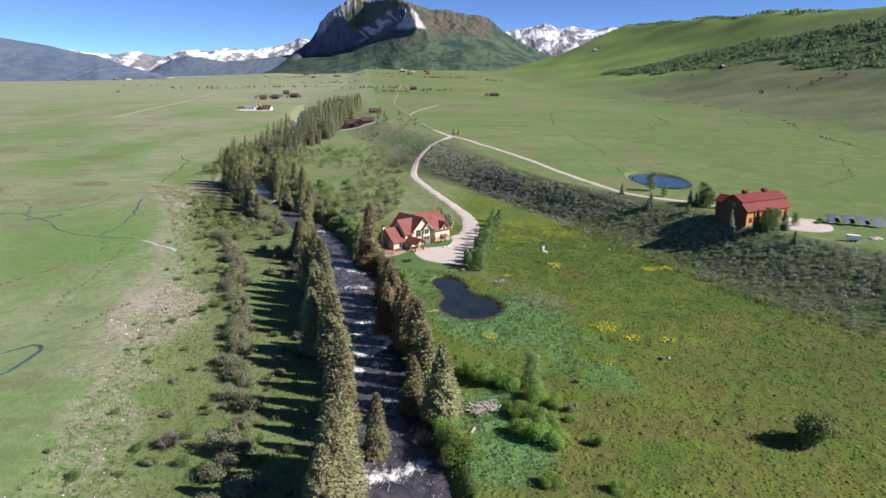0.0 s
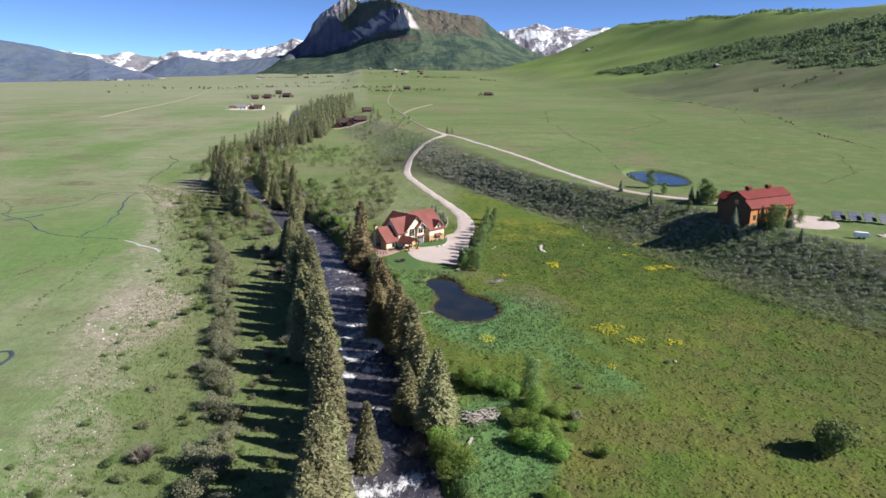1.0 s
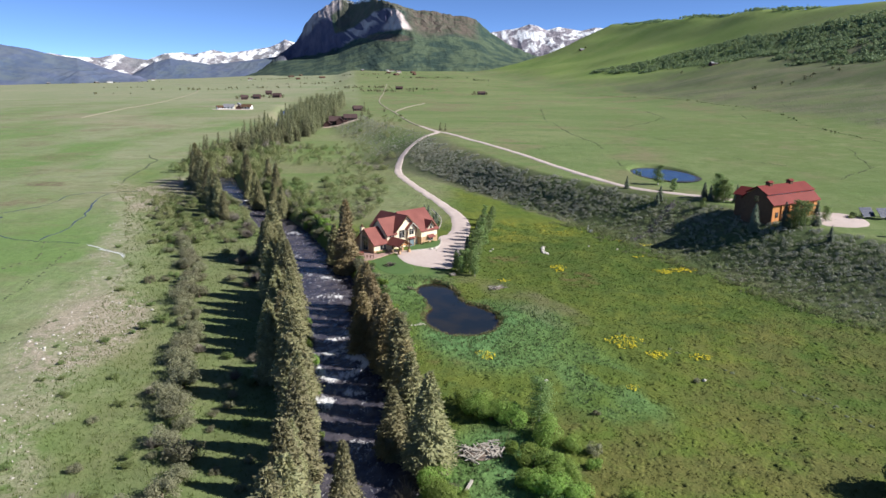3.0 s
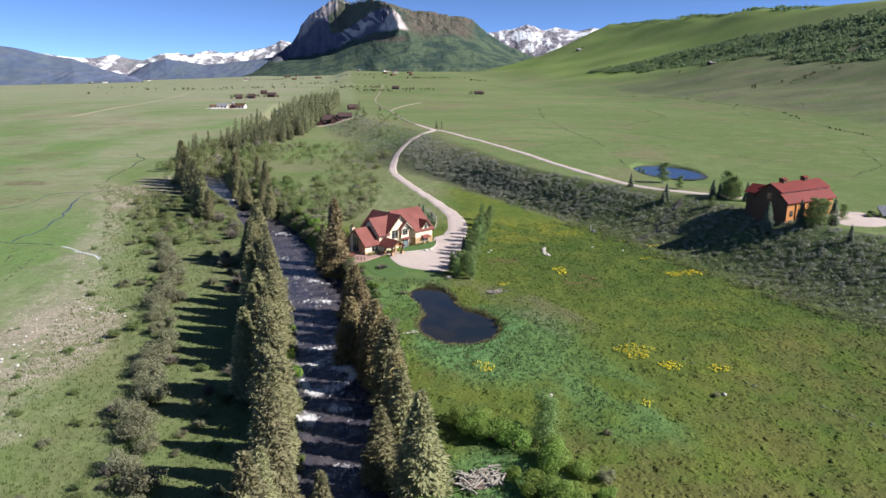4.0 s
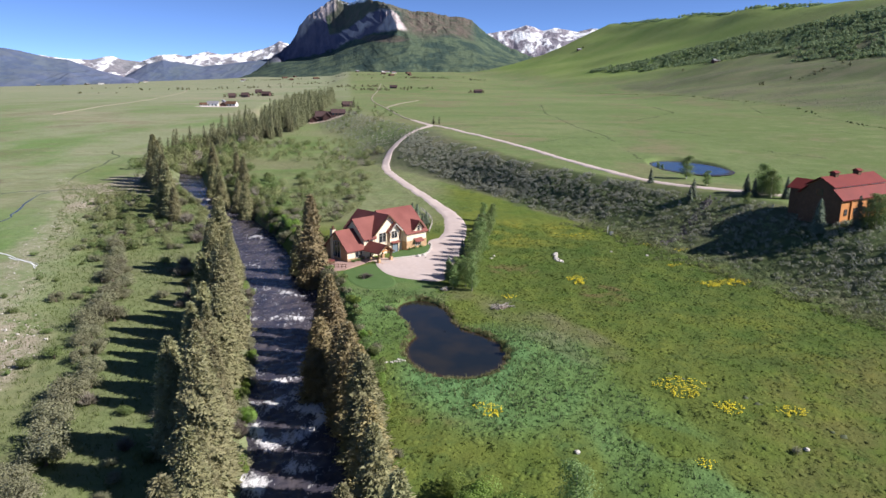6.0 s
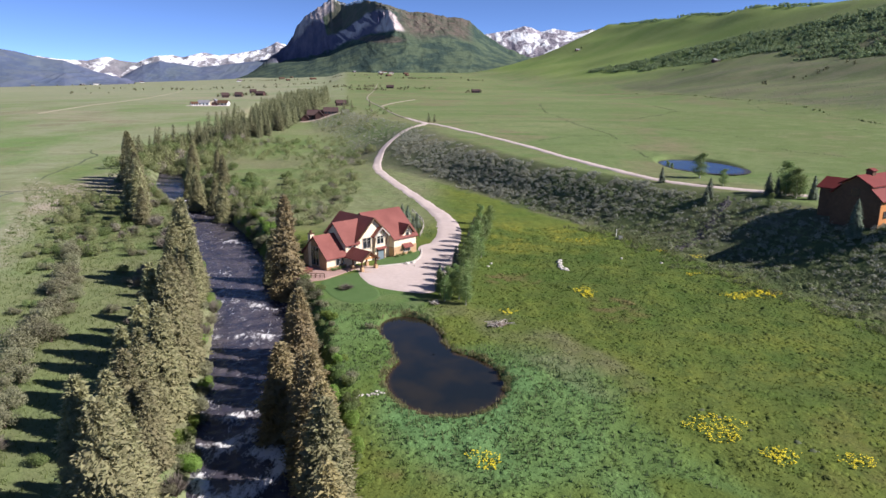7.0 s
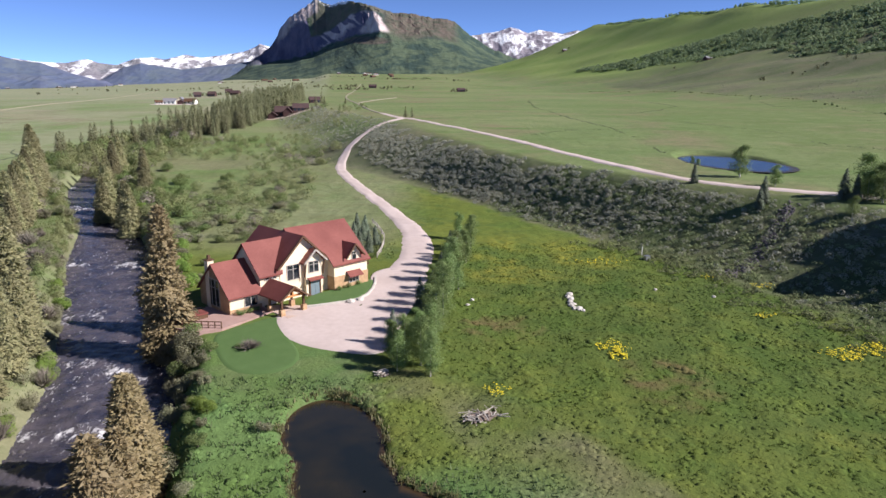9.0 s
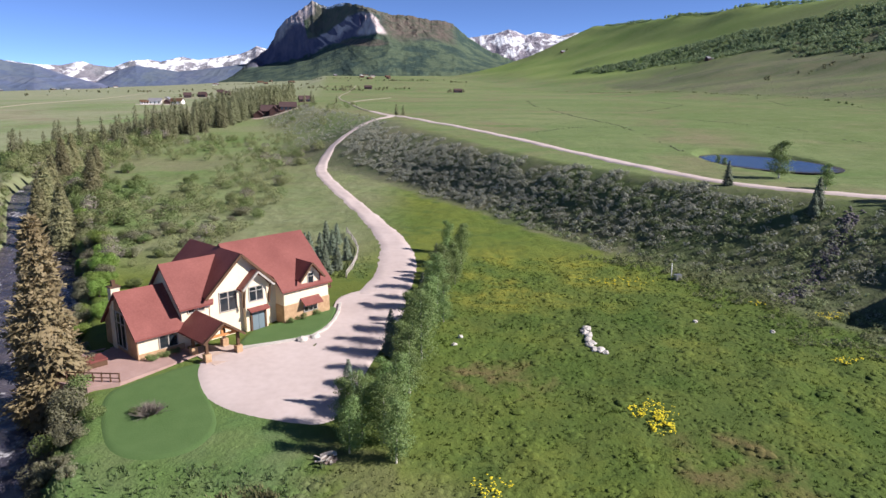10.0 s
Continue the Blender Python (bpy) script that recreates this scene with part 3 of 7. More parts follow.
def river():
    ys = np.concatenate((np.arange(-80, 70, 3.0), np.arange(70, 320, 0.5), np.arange(320, 900, 4.0)))
    ss = np.linspace(-1.25, 1.25, 34)
    S, YY = np.meshgrid(ss, ys)
    XX = np.interp(YY, RIV_Y, RIV_X) + S * np.interp(YY, RIV_Y, RIV_W)
    rapid = np.zeros_like(YY)
    for y0, a in RAPIDS:
        bend = y0 + 4.5 * fractal(XX, 0 * XX, 5, int(y0), 2) + 1.2 * np.sin(S * 2.2 + y0)
        rapid = rapid + a * np.exp(-((YY - bend) / 2.4) ** 2) * sstep(-0.35, 0.4, fractal(XX, YY, 4, int(y0) + 5, 2))
    ZZ = river_z(YY) + 0.10 * wobble(XX, YY, 5, 7) + 0.06 * wobble(XX, YY, 1.8, 8) + 0.25 * rapid
    return tagged(grid_ob("river", XX, YY, ZZ, M_RIVER, attrs={"rapid": np.clip(rapid, 0, 1.2)}), "fast shallow mountain river with white rapids", "river", kind="structure")


river()


def flat_water(name, cx, cy, rx, ry, z, label, material=M_POND, turn=0.0):
    A, R = np.meshgrid(np.linspace(0, 2 * np.pi, 97), np.linspace(0.01, 1, 40))
    u, v = rx * R * np.cos(A), ry * R * np.sin(A)
    c, s = math.cos(radians(turn)), math.sin(radians(turn))
    XX, YY = cx + u * c - v * s, cy + u * s + v * c
    deep = ground_z(XX, YY)
    return tagged(grid_ob(name, XX, YY, 0 * XX + z, material, attrs={"shallow": sstep(z - 0.85, z - 0.25, deep)}), label, "pond", kind="structure")


flat_water("pond", 3, 176.5, 13.5, 20.8, POND_Z, "dark kidney-shaped pond with reedy banks")
flat_water("pond", 91.5, 313, 13.4, 25.2, FAR_POND_Z, "blue stock pond on the upper meadow", M_FARPOND, 4)


# ---- roads ----
def road(name, line, width, material, label, lift=0.2, wide=None):
    """A draped strip along a smoothed line of (x, y)."""
    pts = np.array(line, float)
    for _ in range(3):
        q = np.empty((2 * len(pts) - 2, 2))
        q[0::2], q[1::2] = 0.75 * pts[:-1] + 0.25 * pts[1:], 0.25 * pts[:-1] + 0.75 * pts[1:]
        pts = np.vstack((pts[:1], q, pts[-1:]))
    seg = np.concatenate(((0,), np.cumsum(np.hypot(*np.diff(pts, axis=0).T))))
    s = np.arange(0, seg[-1], 1.5)
    cxs, cys = np.interp(s, seg, pts[:, 0]), np.interp(s, seg, pts[:, 1])
    tx, ty = np.gradient(cxs), np.gradient(cys)
    ln = np.hypot(tx, ty)
    nx, ny = -ty / ln, tx / ln
    w = np.full_like(s, width) if wide is None else np.interp(s / seg[-1], *wide)
    w = w + np.minimum(0.06 * w, 0.25) * np.sin(s * 0.37) + np.minimum(0.03 * w, 0.15) * np.sin(s * 1.1)
    rows = np.linspace(-0.5, 0.5, 7)
    XX, YY = cxs[:, None] + nx[:, None] * w[:, None] * rows, cys[:, None] + ny[:, None] * w[:, None] * rows
    edge = np.where(np.abs(rows) > 0.45, -0.45, 0.0)
    ZZ = heights(XX.ravel(), YY.ravel()).reshape(XX.shape) + lift + edge
    ZZ[0] -= 0.5
    return tagged(grid_ob(name, XX, YY, ZZ, material), label, "road", kind="structure")


LOW_ROAD = [(3.5, 240), (5.2, 252), (4.5, 268), (0.5, 284), (-6.5, 305), (-15, 330), (-22.5, 352), (-28, 374), (-29, 395), (-26.5, 418), (-21, 440), (-12, 458), (-9, 470), (-14, 486), (-24, 515)]
FAR_DRIVE = [(-24, 515), (-36, 560), (-48, 630), (-60, 700), (-82, 810), (-110, 982), (-138, 1321), (-176, 1736)]
HIGH_ROAD = [(-9, 470), (0, 458), (10, 428), (20, 404), (36, 366), (47, 328), (58, 299), (66, 279), (75, 266.5), (88, 259), (98, 251), (106, 245), (116, 238)]
road("road", LOW_ROAD, 5.0, M_DIRT, "pale gravel drive winding up from the house", wide=((0, 0.06, 0.12, 0.22, 0.6, 0.85, 1), (9, 8, 6.4, 5.0, 4.6, 4.6, 3.4)))
road("road", FAR_DRIVE, 2.3, M_TRACK, "faded dirt track running on up the valley", lift=0.3)
road("road", HIGH_ROAD, 3.6, M_DIRT, "narrow pale gravel road along the bench", lift=0.25)
road("road", [(-60, 700), (-59, 760), (-55, 815), (-41, 915)], 3.2, M_TRACK, "pale spur of the far gravel road", lift=0.4)
road("road", [(-375, 695), (-406, 908), (-453, 1106), (-567, 1521), (-737, 1931), (-1004, 2423)], 2.6, M_TRACK, "faint gravel track over the western plain", lift=0.4)


def sheet(name, outline, material, label, lift, category):
    """A patch of ground cover with a curved outline, draped on the ground."""
    pts = np.array(outline, float)
    for _ in range(3):
        nxt = np.roll(pts, -1, axis=0)
        pts = np.stack((0.75 * pts + 0.25 * nxt, 0.25 * pts + 0.75 * nxt), 1).reshape(-1, 2)
    pts = np.vstack((pts, pts[:1]))
    c = pts[:-1].mean(axis=0)
    rings = np.linspace(0.02, 1, 16)[:, None]
    XX, YY = c[0] + rings * (pts[:, 0] - c[0]), c[1] + rings * (pts[:, 1] - c[1])
    ZZ = heights(XX.ravel(), YY.ravel()).reshape(XX.shape) + lift
    ZZ[-1] -= lift + 0.1
    return tagged(grid_ob(name, XX, YY, ZZ, material), label, category, kind="structure")


sheet("forecourt", [(-15.2, 218), (-13.5, 212), (-9.2, 207), (-2.6, 204.4), (2.2, 203.6), (3.6, 208), (4.6, 217), (7.0, 228), (8.2, 242), (2, 246), (-3, 241), (-1.5, 236), (-2.2, 227), (-6.5, 223), (-12, 220.5)], M_DIRT, "wide pale gravel turning court before the house", 0.13, "driveway")
sheet("barn_yard", [(108, 226), (114, 236), (124, 233), (126, 224), (122, 214), (112, 212), (107, 217)], M_DIRT, "pale gravel yard beside the barn", 0.1, "driveway")
sheet("lawn", [(-21.8, 210.6), (-19.4, 213.2), (-14.6, 218.2), (-13.2, 216.5), (-12.6, 212.6), (-9.6, 208), (-7.6, 203.6), (-8.6, 199.6), (-12, 198.2), (-15.6, 199.2), (-18.4, 203.2)], M_LAWN, "closely mown green lawn with a shrub bed", 0.09, "lawn")
sheet("lawn", [(-11.8, 221.2), (-7, 223.2), (-3, 225.4), (-1.4, 231), (-1.7, 237), (-4.2, 235), (-8, 230), (-11.5, 226.5)], M_LAWN, "strip of mown lawn along the house front", 0.2, "lawn")


# ---- mountains ----
def mountain(name, az, top, radius, depth, material, label, seed, rough, profile, masks, size=420, cols=300, rows=90):
    """A range seen across the valley. az, top: its crest; profile(a, s): the share of its height that is left at s."""
    A, S = np.meshgrid(np.linspace(az[0], az[-1], cols), np.concatenate((np.linspace(-0.35, 0, 8)[:-1], np.linspace(0, 1, rows))))
    R = np.interp(A, *radius) - depth * S
    XX, YY = R * np.sin(np.radians(A)) + 4.0, R * np.cos(np.radians(A)) + 0.8
    wx, wy = 60 * fractal(XX, YY, 300, seed + 30, 3), 60 * fractal(XX, YY, 300, seed + 40, 3)
    g = fractal(XX + wx, (YY + wy) * 0.55, size, seed, 6, True)
    fine = fractal(XX + wx, (YY + wy) * 0.45, size * 0.22, seed + 9, 5, True)
    crest = np.interp(A, az, top)
    foot = ground_z(XX, YY) - 8
    s = np.clip(S + 0.022 * g * np.clip(4 * S * (1 - S), 0, 1), 0, 1)
    keep = np.where(S < 0, 1 + 1.2 * S, profile(A, s))
    mid = np.clip(5 * S * (1 - S), 0, 1)
    Z = foot + (crest - foot) * keep + rough * (g * mid + 0.32 * fine * np.clip(mid + 0.3 * (np.abs(S) < 0.1), 0, 1))
    attrs = masks(A, s, Z, crest, g, fine)
    return tagged(grid_ob(name, XX, YY, Z, material, attrs=attrs), label, "mountain", kind="structure")


BUTTE_AZ = (-23.5, -20.5, -18.2, -16.4, -15.3, -14.1, -13.2, -12.7, -12.5, -11.8, -10.6, -10.1, -9.7, -9.4, -9.0, -8.5, -7.9, -6.8, -5.4, -4.2, -3.4, -2.2, -1.1, -0.1, 0.6, 1.3, 1.9, 2.8, 3.9, 5.8, 8.1)
BUTTE_Z = (0, 60, 104, 142, 188, 250, 300, 352, 392, 446, 504, 528, 556, 548, 530, 520, 540, 542, 524, 496, 482, 480, 466, 452, 456, 436, 398, 350, 300, 245, 198)


def butte():
    """A craggy butte: a cliff that turns from the sun, its shade also in its dark colour, a pale pyramid at its end,
    wooded flanks below.
    """
    A, H = np.meshgrid(np.linspace(BUTTE_AZ[0], BUTTE_AZ[-1], 660), np.concatenate((np.linspace(0.8, 1, 6)[:-1], np.linspace(1, 0, 210))))
    back = np.arange(H.shape[0])[:, None] < 5
    P, Q = A * 48 + H * 230, H * 330 - A * 36
    P, Q = P + 30 * fractal(P, Q, 90, 311, 3), Q + 30 * fractal(P, Q, 90, 312, 3)
    n1, n2 = fractal(P, Q, 150, 301, 5), fractal(P, Q, 60, 302, 5, True)
    lip = np.interp(A, (-13.2, -11.4, -10.5, -10.1, -9.4, -8.7, -7.6, -6.9, -6.2, -5.6), (0.98, 0.96, 0.90, 0.62, 0.60, 0.63, 0.75, 0.86, 0.90, 0.93))
    base = np.interp(A, (-15.2, -14.2, -13.0, -11.7, -9.9, -8.0, -6.2, -5.7, -4.5), (0.85, 0.70, 0.56, 0.45, 0.42, 0.50, 0.60, 0.64, 0.68))
    cliffy = sstep(-15.4, -13.6, A) * sstep(-4.6, -5.6, A)
    face = sum(np.interp(A + k, (-23.5, -18.5, -13.4, -12.2, -10.2, -8.2, -6.4, -5.7, -5.2, -4.2, -2, 8.2), (4640, 4650, 4640, 4590, 4400, 4200, 4000, 3950, 3950, 4060, 4100, 4150)) for k in np.linspace(-0.5, 0.5, 13)) / 13
    ledge = np.interp(A, (-13.2, -12.0, -11.0, -9.8, -8.9, -7.6, -6.9, -6.2, -5.6), (0.98, 0.96, 0.88, 0.68, 0.62, 0.75, 0.86, 0.90, 0.93))
    lean = 70 * (ledge - np.clip(H, base, ledge)) / (ledge - base)
    crag_r = face + 620 * np.clip(H - ledge, 0, 1) - lean - (face - 70 - 3000) * (np.clip(base - H, 0, 1) / base) ** 0.9
    slope_r = face + (3000 - face) * (1 - H) ** 1.15
    R = slope_r + (crag_r - slope_r) * cliffy
    far = face + 620 * np.clip(1 - ledge, 0, 1) * cliffy
    # the flanks below the cliff run smoothly round it
    kern = np.exp(-np.linspace(-2.2, 2.2, 131) ** 2)
    pad = np.pad(R, ((0, 0), (65, 65)), mode="edge")
    soft = np.apply_along_axis(lambda r: np.convolve(r, kern / kern.sum(), mode="valid"), 1, pad)
    R = soft + (R - soft) * sstep(base - 0.16, base + 0.02, H)
    lip, base = lip + 0.05 * n1, base + 0.05 * n2
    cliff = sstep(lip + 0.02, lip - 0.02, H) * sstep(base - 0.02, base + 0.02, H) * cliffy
    body = sstep(0.0, 0.12, H) * sstep(1.0, 0.96, H)
    crag = 0.30 + 0.70 * sstep(base - 0.06, base + 0.04, H) * sstep(-5.9, -5.2, A) * sstep(1.5, -2.5, A)
    gully = fractal(A * 60 + H * 40, H * 90, 26, 306, 4, True)
    R = R - body * ((1 - cliff) * crag * (48 * fractal(P, Q, 110, 303, 5, True) + 18 * n2) + 15 * cliff * gully + 22 * fractal(P, Q, 90, 309, 4))
    R = np.where(back, far + 900 * (1 - H), R)
    XX, YY = R * np.sin(np.radians(A)) + 4.0, R * np.cos(np.radians(A)) + 0.8
    foot = 76 + 2.9 * A - 0.02 * A ** 2
    true = np.interp(A, BUTTE_AZ, BUTTE_Z) + 6 * fractal(A * 60, 0 * A, 30, 304, 4, True)
    broad = sum(np.interp(A + k, BUTTE_AZ, BUTTE_Z) for k in np.linspace(-1.6, 1.6, 17)) / 17
    crest = broad + (true - broad) * sstep(0.66, 0.98, H)
    crest = 50 + (crest - 50) * far / 4100
    Z = foot + (crest - foot) * H
    # rim, streaks and pyramid: pale rock, with sunlight added in the same tone
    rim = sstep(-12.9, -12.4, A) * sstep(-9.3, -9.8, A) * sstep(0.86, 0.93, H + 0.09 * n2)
    lit_streaks = cliff * sstep(lip - 0.22, lip - 0.10, H) * sstep(0.16, 0.34, fractal(P + 0.5 * Q, Q * 0.4, 26, 305, 4, True)) * sstep(-9.8, -9.0, A)
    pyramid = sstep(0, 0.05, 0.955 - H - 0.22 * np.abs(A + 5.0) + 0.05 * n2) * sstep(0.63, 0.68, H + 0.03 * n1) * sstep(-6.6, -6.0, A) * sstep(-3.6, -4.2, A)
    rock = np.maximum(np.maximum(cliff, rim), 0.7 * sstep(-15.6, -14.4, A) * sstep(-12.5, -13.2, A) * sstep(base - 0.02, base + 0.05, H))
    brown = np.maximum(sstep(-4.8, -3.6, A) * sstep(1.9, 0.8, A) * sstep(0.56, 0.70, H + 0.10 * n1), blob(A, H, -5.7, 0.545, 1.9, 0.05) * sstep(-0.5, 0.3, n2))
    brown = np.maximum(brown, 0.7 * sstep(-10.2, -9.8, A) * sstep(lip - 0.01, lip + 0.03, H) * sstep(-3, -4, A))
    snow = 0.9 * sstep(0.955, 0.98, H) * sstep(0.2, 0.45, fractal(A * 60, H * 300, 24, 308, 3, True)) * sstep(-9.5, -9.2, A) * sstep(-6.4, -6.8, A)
    attrs = {"rock": rock * (1 - 0.3 * rim), "pale": np.clip(np.maximum(np.maximum(0.6 * rim, 0.85 * lit_streaks), pyramid), 0, 1), "brown": brown * (1 - cliff) * (1 - pyramid), "snow": snow}
    tagged(grid_ob("butte", XX, YY, Z, M_BUTTE, attrs=attrs), "craggy butte with a cliff band coloured in shade and wooded flanks", "mountain", kind="structure")


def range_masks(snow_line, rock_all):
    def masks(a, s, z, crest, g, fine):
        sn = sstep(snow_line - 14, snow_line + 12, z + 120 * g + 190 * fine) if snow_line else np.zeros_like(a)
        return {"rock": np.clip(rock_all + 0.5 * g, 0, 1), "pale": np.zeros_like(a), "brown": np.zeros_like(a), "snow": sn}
    return masks


def even(a, s):
    return (1 - s) ** 1.15


mountain("snowy_range", (-40, -36, -31.6, -30.9, -29.2, -27.7, -26.4, -25.5, -24.4, -23.2, -21.9, -21.1, -19.6, -18.5, -17.2, -15.4, -14.5, -14.1, -13.3, -12.3, -10),
         tuple(50 + 1.05 * (t - 50) for t in (170, 180, 215, 230, 212, 209, 236, 215, 205, 244, 254, 242, 274, 255, 272, 297, 328, 350, 330, 267, 230)), ((-50, 50), (4960, 4960)), 360, M_PEAK,
         "distant snow-covered mountain range", 11, 26, even, range_masks(205, 0.5))
mountain("snowy_peaks", (-1, 1.6, 2.7, 3.9, 4.8, 5.7, 6.4, 7.1, 8.0, 8.9, 9.8, 10.9, 11.7, 12.9, 14.6, 18), (330, 370, 414, 428, 438, 462, 451, 426, 444, 433, 419, 440, 432, 396, 361, 320),
         ((-50, 50), (4720, 4720)), 380, M_PEAK, "distant rocky peaks streaked with snow", 12, 30, even, range_masks(400, 0.9))
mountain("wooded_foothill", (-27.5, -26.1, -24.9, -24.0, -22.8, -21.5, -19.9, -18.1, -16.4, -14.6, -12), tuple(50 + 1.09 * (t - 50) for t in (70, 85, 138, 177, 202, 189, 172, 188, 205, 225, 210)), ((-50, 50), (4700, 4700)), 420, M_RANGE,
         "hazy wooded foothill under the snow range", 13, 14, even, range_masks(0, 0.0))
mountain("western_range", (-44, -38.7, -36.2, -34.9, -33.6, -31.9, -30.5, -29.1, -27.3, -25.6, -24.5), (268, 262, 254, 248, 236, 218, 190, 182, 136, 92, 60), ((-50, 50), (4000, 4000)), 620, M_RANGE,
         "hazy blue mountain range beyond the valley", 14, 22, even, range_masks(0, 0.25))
butte()


# ---- plants ----
def leaf_quads(rs, centres, size, out):
    """Small leaf clumps: a quad at every centre, facing more or less outward."""
    n = len(centres)
    nrm = np.asarray(out) + rs.normal(0, 0.45, (n, 3)) + (0, 0, 0.25)
    nrm /= np.linalg.norm(nrm, axis=1)[:, None]
    a = np.cross(nrm, rs.normal(size=(n, 3)))
    b = np.cross(nrm, a)
    a /= np.linalg.norm(a, axis=1)[:, None]
    b -= a * np.sum(a * b, axis=1)[:, None]
    b /= np.linalg.norm(b, axis=1)[:, None]
    s = size * rs.uniform(0.6, 1.3, (n, 1))
    c = np.asarray(centres)
    quad = np.stack((c - a * s, c + b * s * 0.6, c + a * s, c - b * s * 0.6), 1)
    return quad.reshape(-1, 3), np.arange(4 * n).reshape(-1, 4)


def raw_mesh(name, v, f, material, smooth=False):
    me = bpy.data.meshes.new(name)
    v, f = np.asarray(v, np.float32), np.asarray(f, np.int32)
    k = f.shape[1]
    me.vertices.add(len(v))
    me.vertices.foreach_set("co", v.ravel())
    me.loops.add(f.size)
    me.loops.foreach_set("vertex_index", f.ravel())
    me.polygons.add(len(f))
    me.polygons.foreach_set("loop_start", np.arange(0, f.size, k, dtype=np.int32))
    me.materials.append(material)
    if smooth:
        me.polygons.foreach_set("use_smooth", np.ones(len(f), dtype=bool))
    me.update(calc_edges=True)
    return me


def spruce_mesh(seed, sprays, tufts, material, spread=0.18, column=0.55):
    """Crown of a spruce one metre high: a ragged column of drooping sprays and needle tufts, narrowing to the tip."""
    rs = np.random.RandomState(seed)
    n = sprays + tufts
    h = 0.04 + 0.95 * rs.uniform(0, 1, n) ** 1.25
    ang = rs.uniform(0, 6.283, n)
    whorl = 0.5 + 0.5 * np.cos(h * 6.283 * 17 + 1.5 * np.sin(ang + seed))
    lump = fractal(np.cos(ang) * 1.4 + 5 * seed, np.sin(ang) * 1.4 + h * 11, 0.9, seed, 3)
    reach = spread * (np.minimum(1.0, 1.12 * (1 - h) ** column) * np.minimum(1, 0.72 + 2.2 * h) * (0.80 + 0.42 * lump + 0.22 * whorl) + 0.016)
    r = reach * np.where(np.arange(n) < sprays, rs.uniform(0.78, 1.12, n), rs.uniform(0.72, 1.12, n))
    d = np.stack((np.cos(ang), np.sin(ang), 0 * h), -1)
    side = np.stack((-np.sin(ang), np.cos(ang), 0 * h), -1)
    up = np.array((0, 0, 1.0))
    k = sprays
    dk, sk, rk = d[:k], side[:k], r[:k, None]
    droop = rs.uniform(0.02, 0.40, (k, 1)) * rk
    z0 = h[:k, None]
    wid = (0.009 + 0.10 * rk) * rs.uniform(0.6, 1.3, (k, 1))
    root, mid, tip = dk * rk * 0.25 + up * (z0 + 0.02), dk * rk * 0.68 + up * (z0 - droop * 0.35), dk * rk + up * (z0 - droop)
    sag = -0.35 * wid * up
    five = np.stack((root, mid + sk * wid + sag, tip, mid - sk * wid + sag, mid + up * 0.010), 1).reshape(-1, 3)
    base = 5 * np.arange(k)[:, None, None]
    f1 = (np.array(((0, 1, 4), (4, 1, 2), (4, 2, 3), (0, 4, 3)))[None] + base).reshape(-1, 3)
    # needle tufts that soften the outline
    c = d[k:] * r[k:, None] + up * (h[k:, None] - 0.12 * r[k:, None])
    size = rs.uniform(0.006, 0.013, (tufts, 1))
    a = rs.normal(size=(tufts, 3))
    a /= np.linalg.norm(a, axis=1)[:, None]
    out = d[k:] + rs.normal(0, 0.5, (tufts, 3)) + (0, 0, 0.15)
    three = np.stack((c - a * size, c + a * size, c + out * size * 1.7), 1).reshape(-1, 3)
    f2 = len(five) + np.arange(3 * tufts).reshape(-1, 3)
    top = np.array(((0.006, 0, 0.95), (-0.004, 0.006, 0.95), (-0.004, -0.006, 0.95), (0, 0, 1.015)))
    f3 = len(five) + len(three) + np.array(((0, 1, 3), (1, 2, 3), (2, 0, 3)))
    return raw_mesh("crown", np.vstack((five, three, top)), np.vstack((f1, f2, f3)), material)


def trunk_mesh(seed, radius, top, material, lean=0.0, sides=7, rings=6):
    rs = np.random.RandomState(seed)
    vs, fs = [], []
    for k in range(rings):
        h = top * k / (rings - 1)
        r = radius * (1 - 0.85 * h / top) * (1.35 if k == 0 else 1)
        for j in range(sides):
            a = 6.283 * j / sides
            vs.append((r * math.cos(a) * rs.uniform(0.9, 1.1) + lean * h, r * math.sin(a) * rs.uniform(0.9, 1.1), h - (0.04 if k == 0 else 0)))
    for k in range(rings - 1):
        for j in range(sides):
            a, b = k * sides + j, k * sides + (j + 1) % sides
            fs.append((a, b, b + sides, a + sides))
    return raw_mesh("trunk", vs, fs, material)


def bush_mesh(seed, leaves, size, material, lumps=7, tall=0.8, loose=0.16):
    """Crown of a shrub about one metre across: leaf clumps gathered in rounded lumps, with gaps between them."""
    rs = np.random.RandomState(seed)
    cs = []
    for k in range(lumps):
        a, r = rs.uniform(0, 6.28), 0.30 * rs.uniform(0.2, 1) ** 0.5
        cs.append((r * math.cos(a), r * math.sin(a), tall * rs.uniform(0.30, 0.72), rs.uniform(0.17, 0.30)))
    pts, outs = [], []
    per = leaves // lumps
    for cx, cy, cz, rad in cs:
        d = rs.normal(size=(per, 3))
        d /= np.linalg.norm(d, axis=1)[:, None]
        rr = rad * (1 - np.abs(rs.normal(0, loose, (per, 1))))
        pts.append(np.array((cx, cy, cz)) + d * rr * np.array((1, 1, 1.0 * tall / 0.8)))
        outs.append(d)
    pts = np.vstack(pts)
    pts[:, 2] = np.maximum(pts[:, 2], 0.02 * rs.uniform(0, 3, len(pts)))
    v, f = leaf_quads(rs, pts, size, np.vstack(outs))
    return raw_mesh("crown", v, f, material)


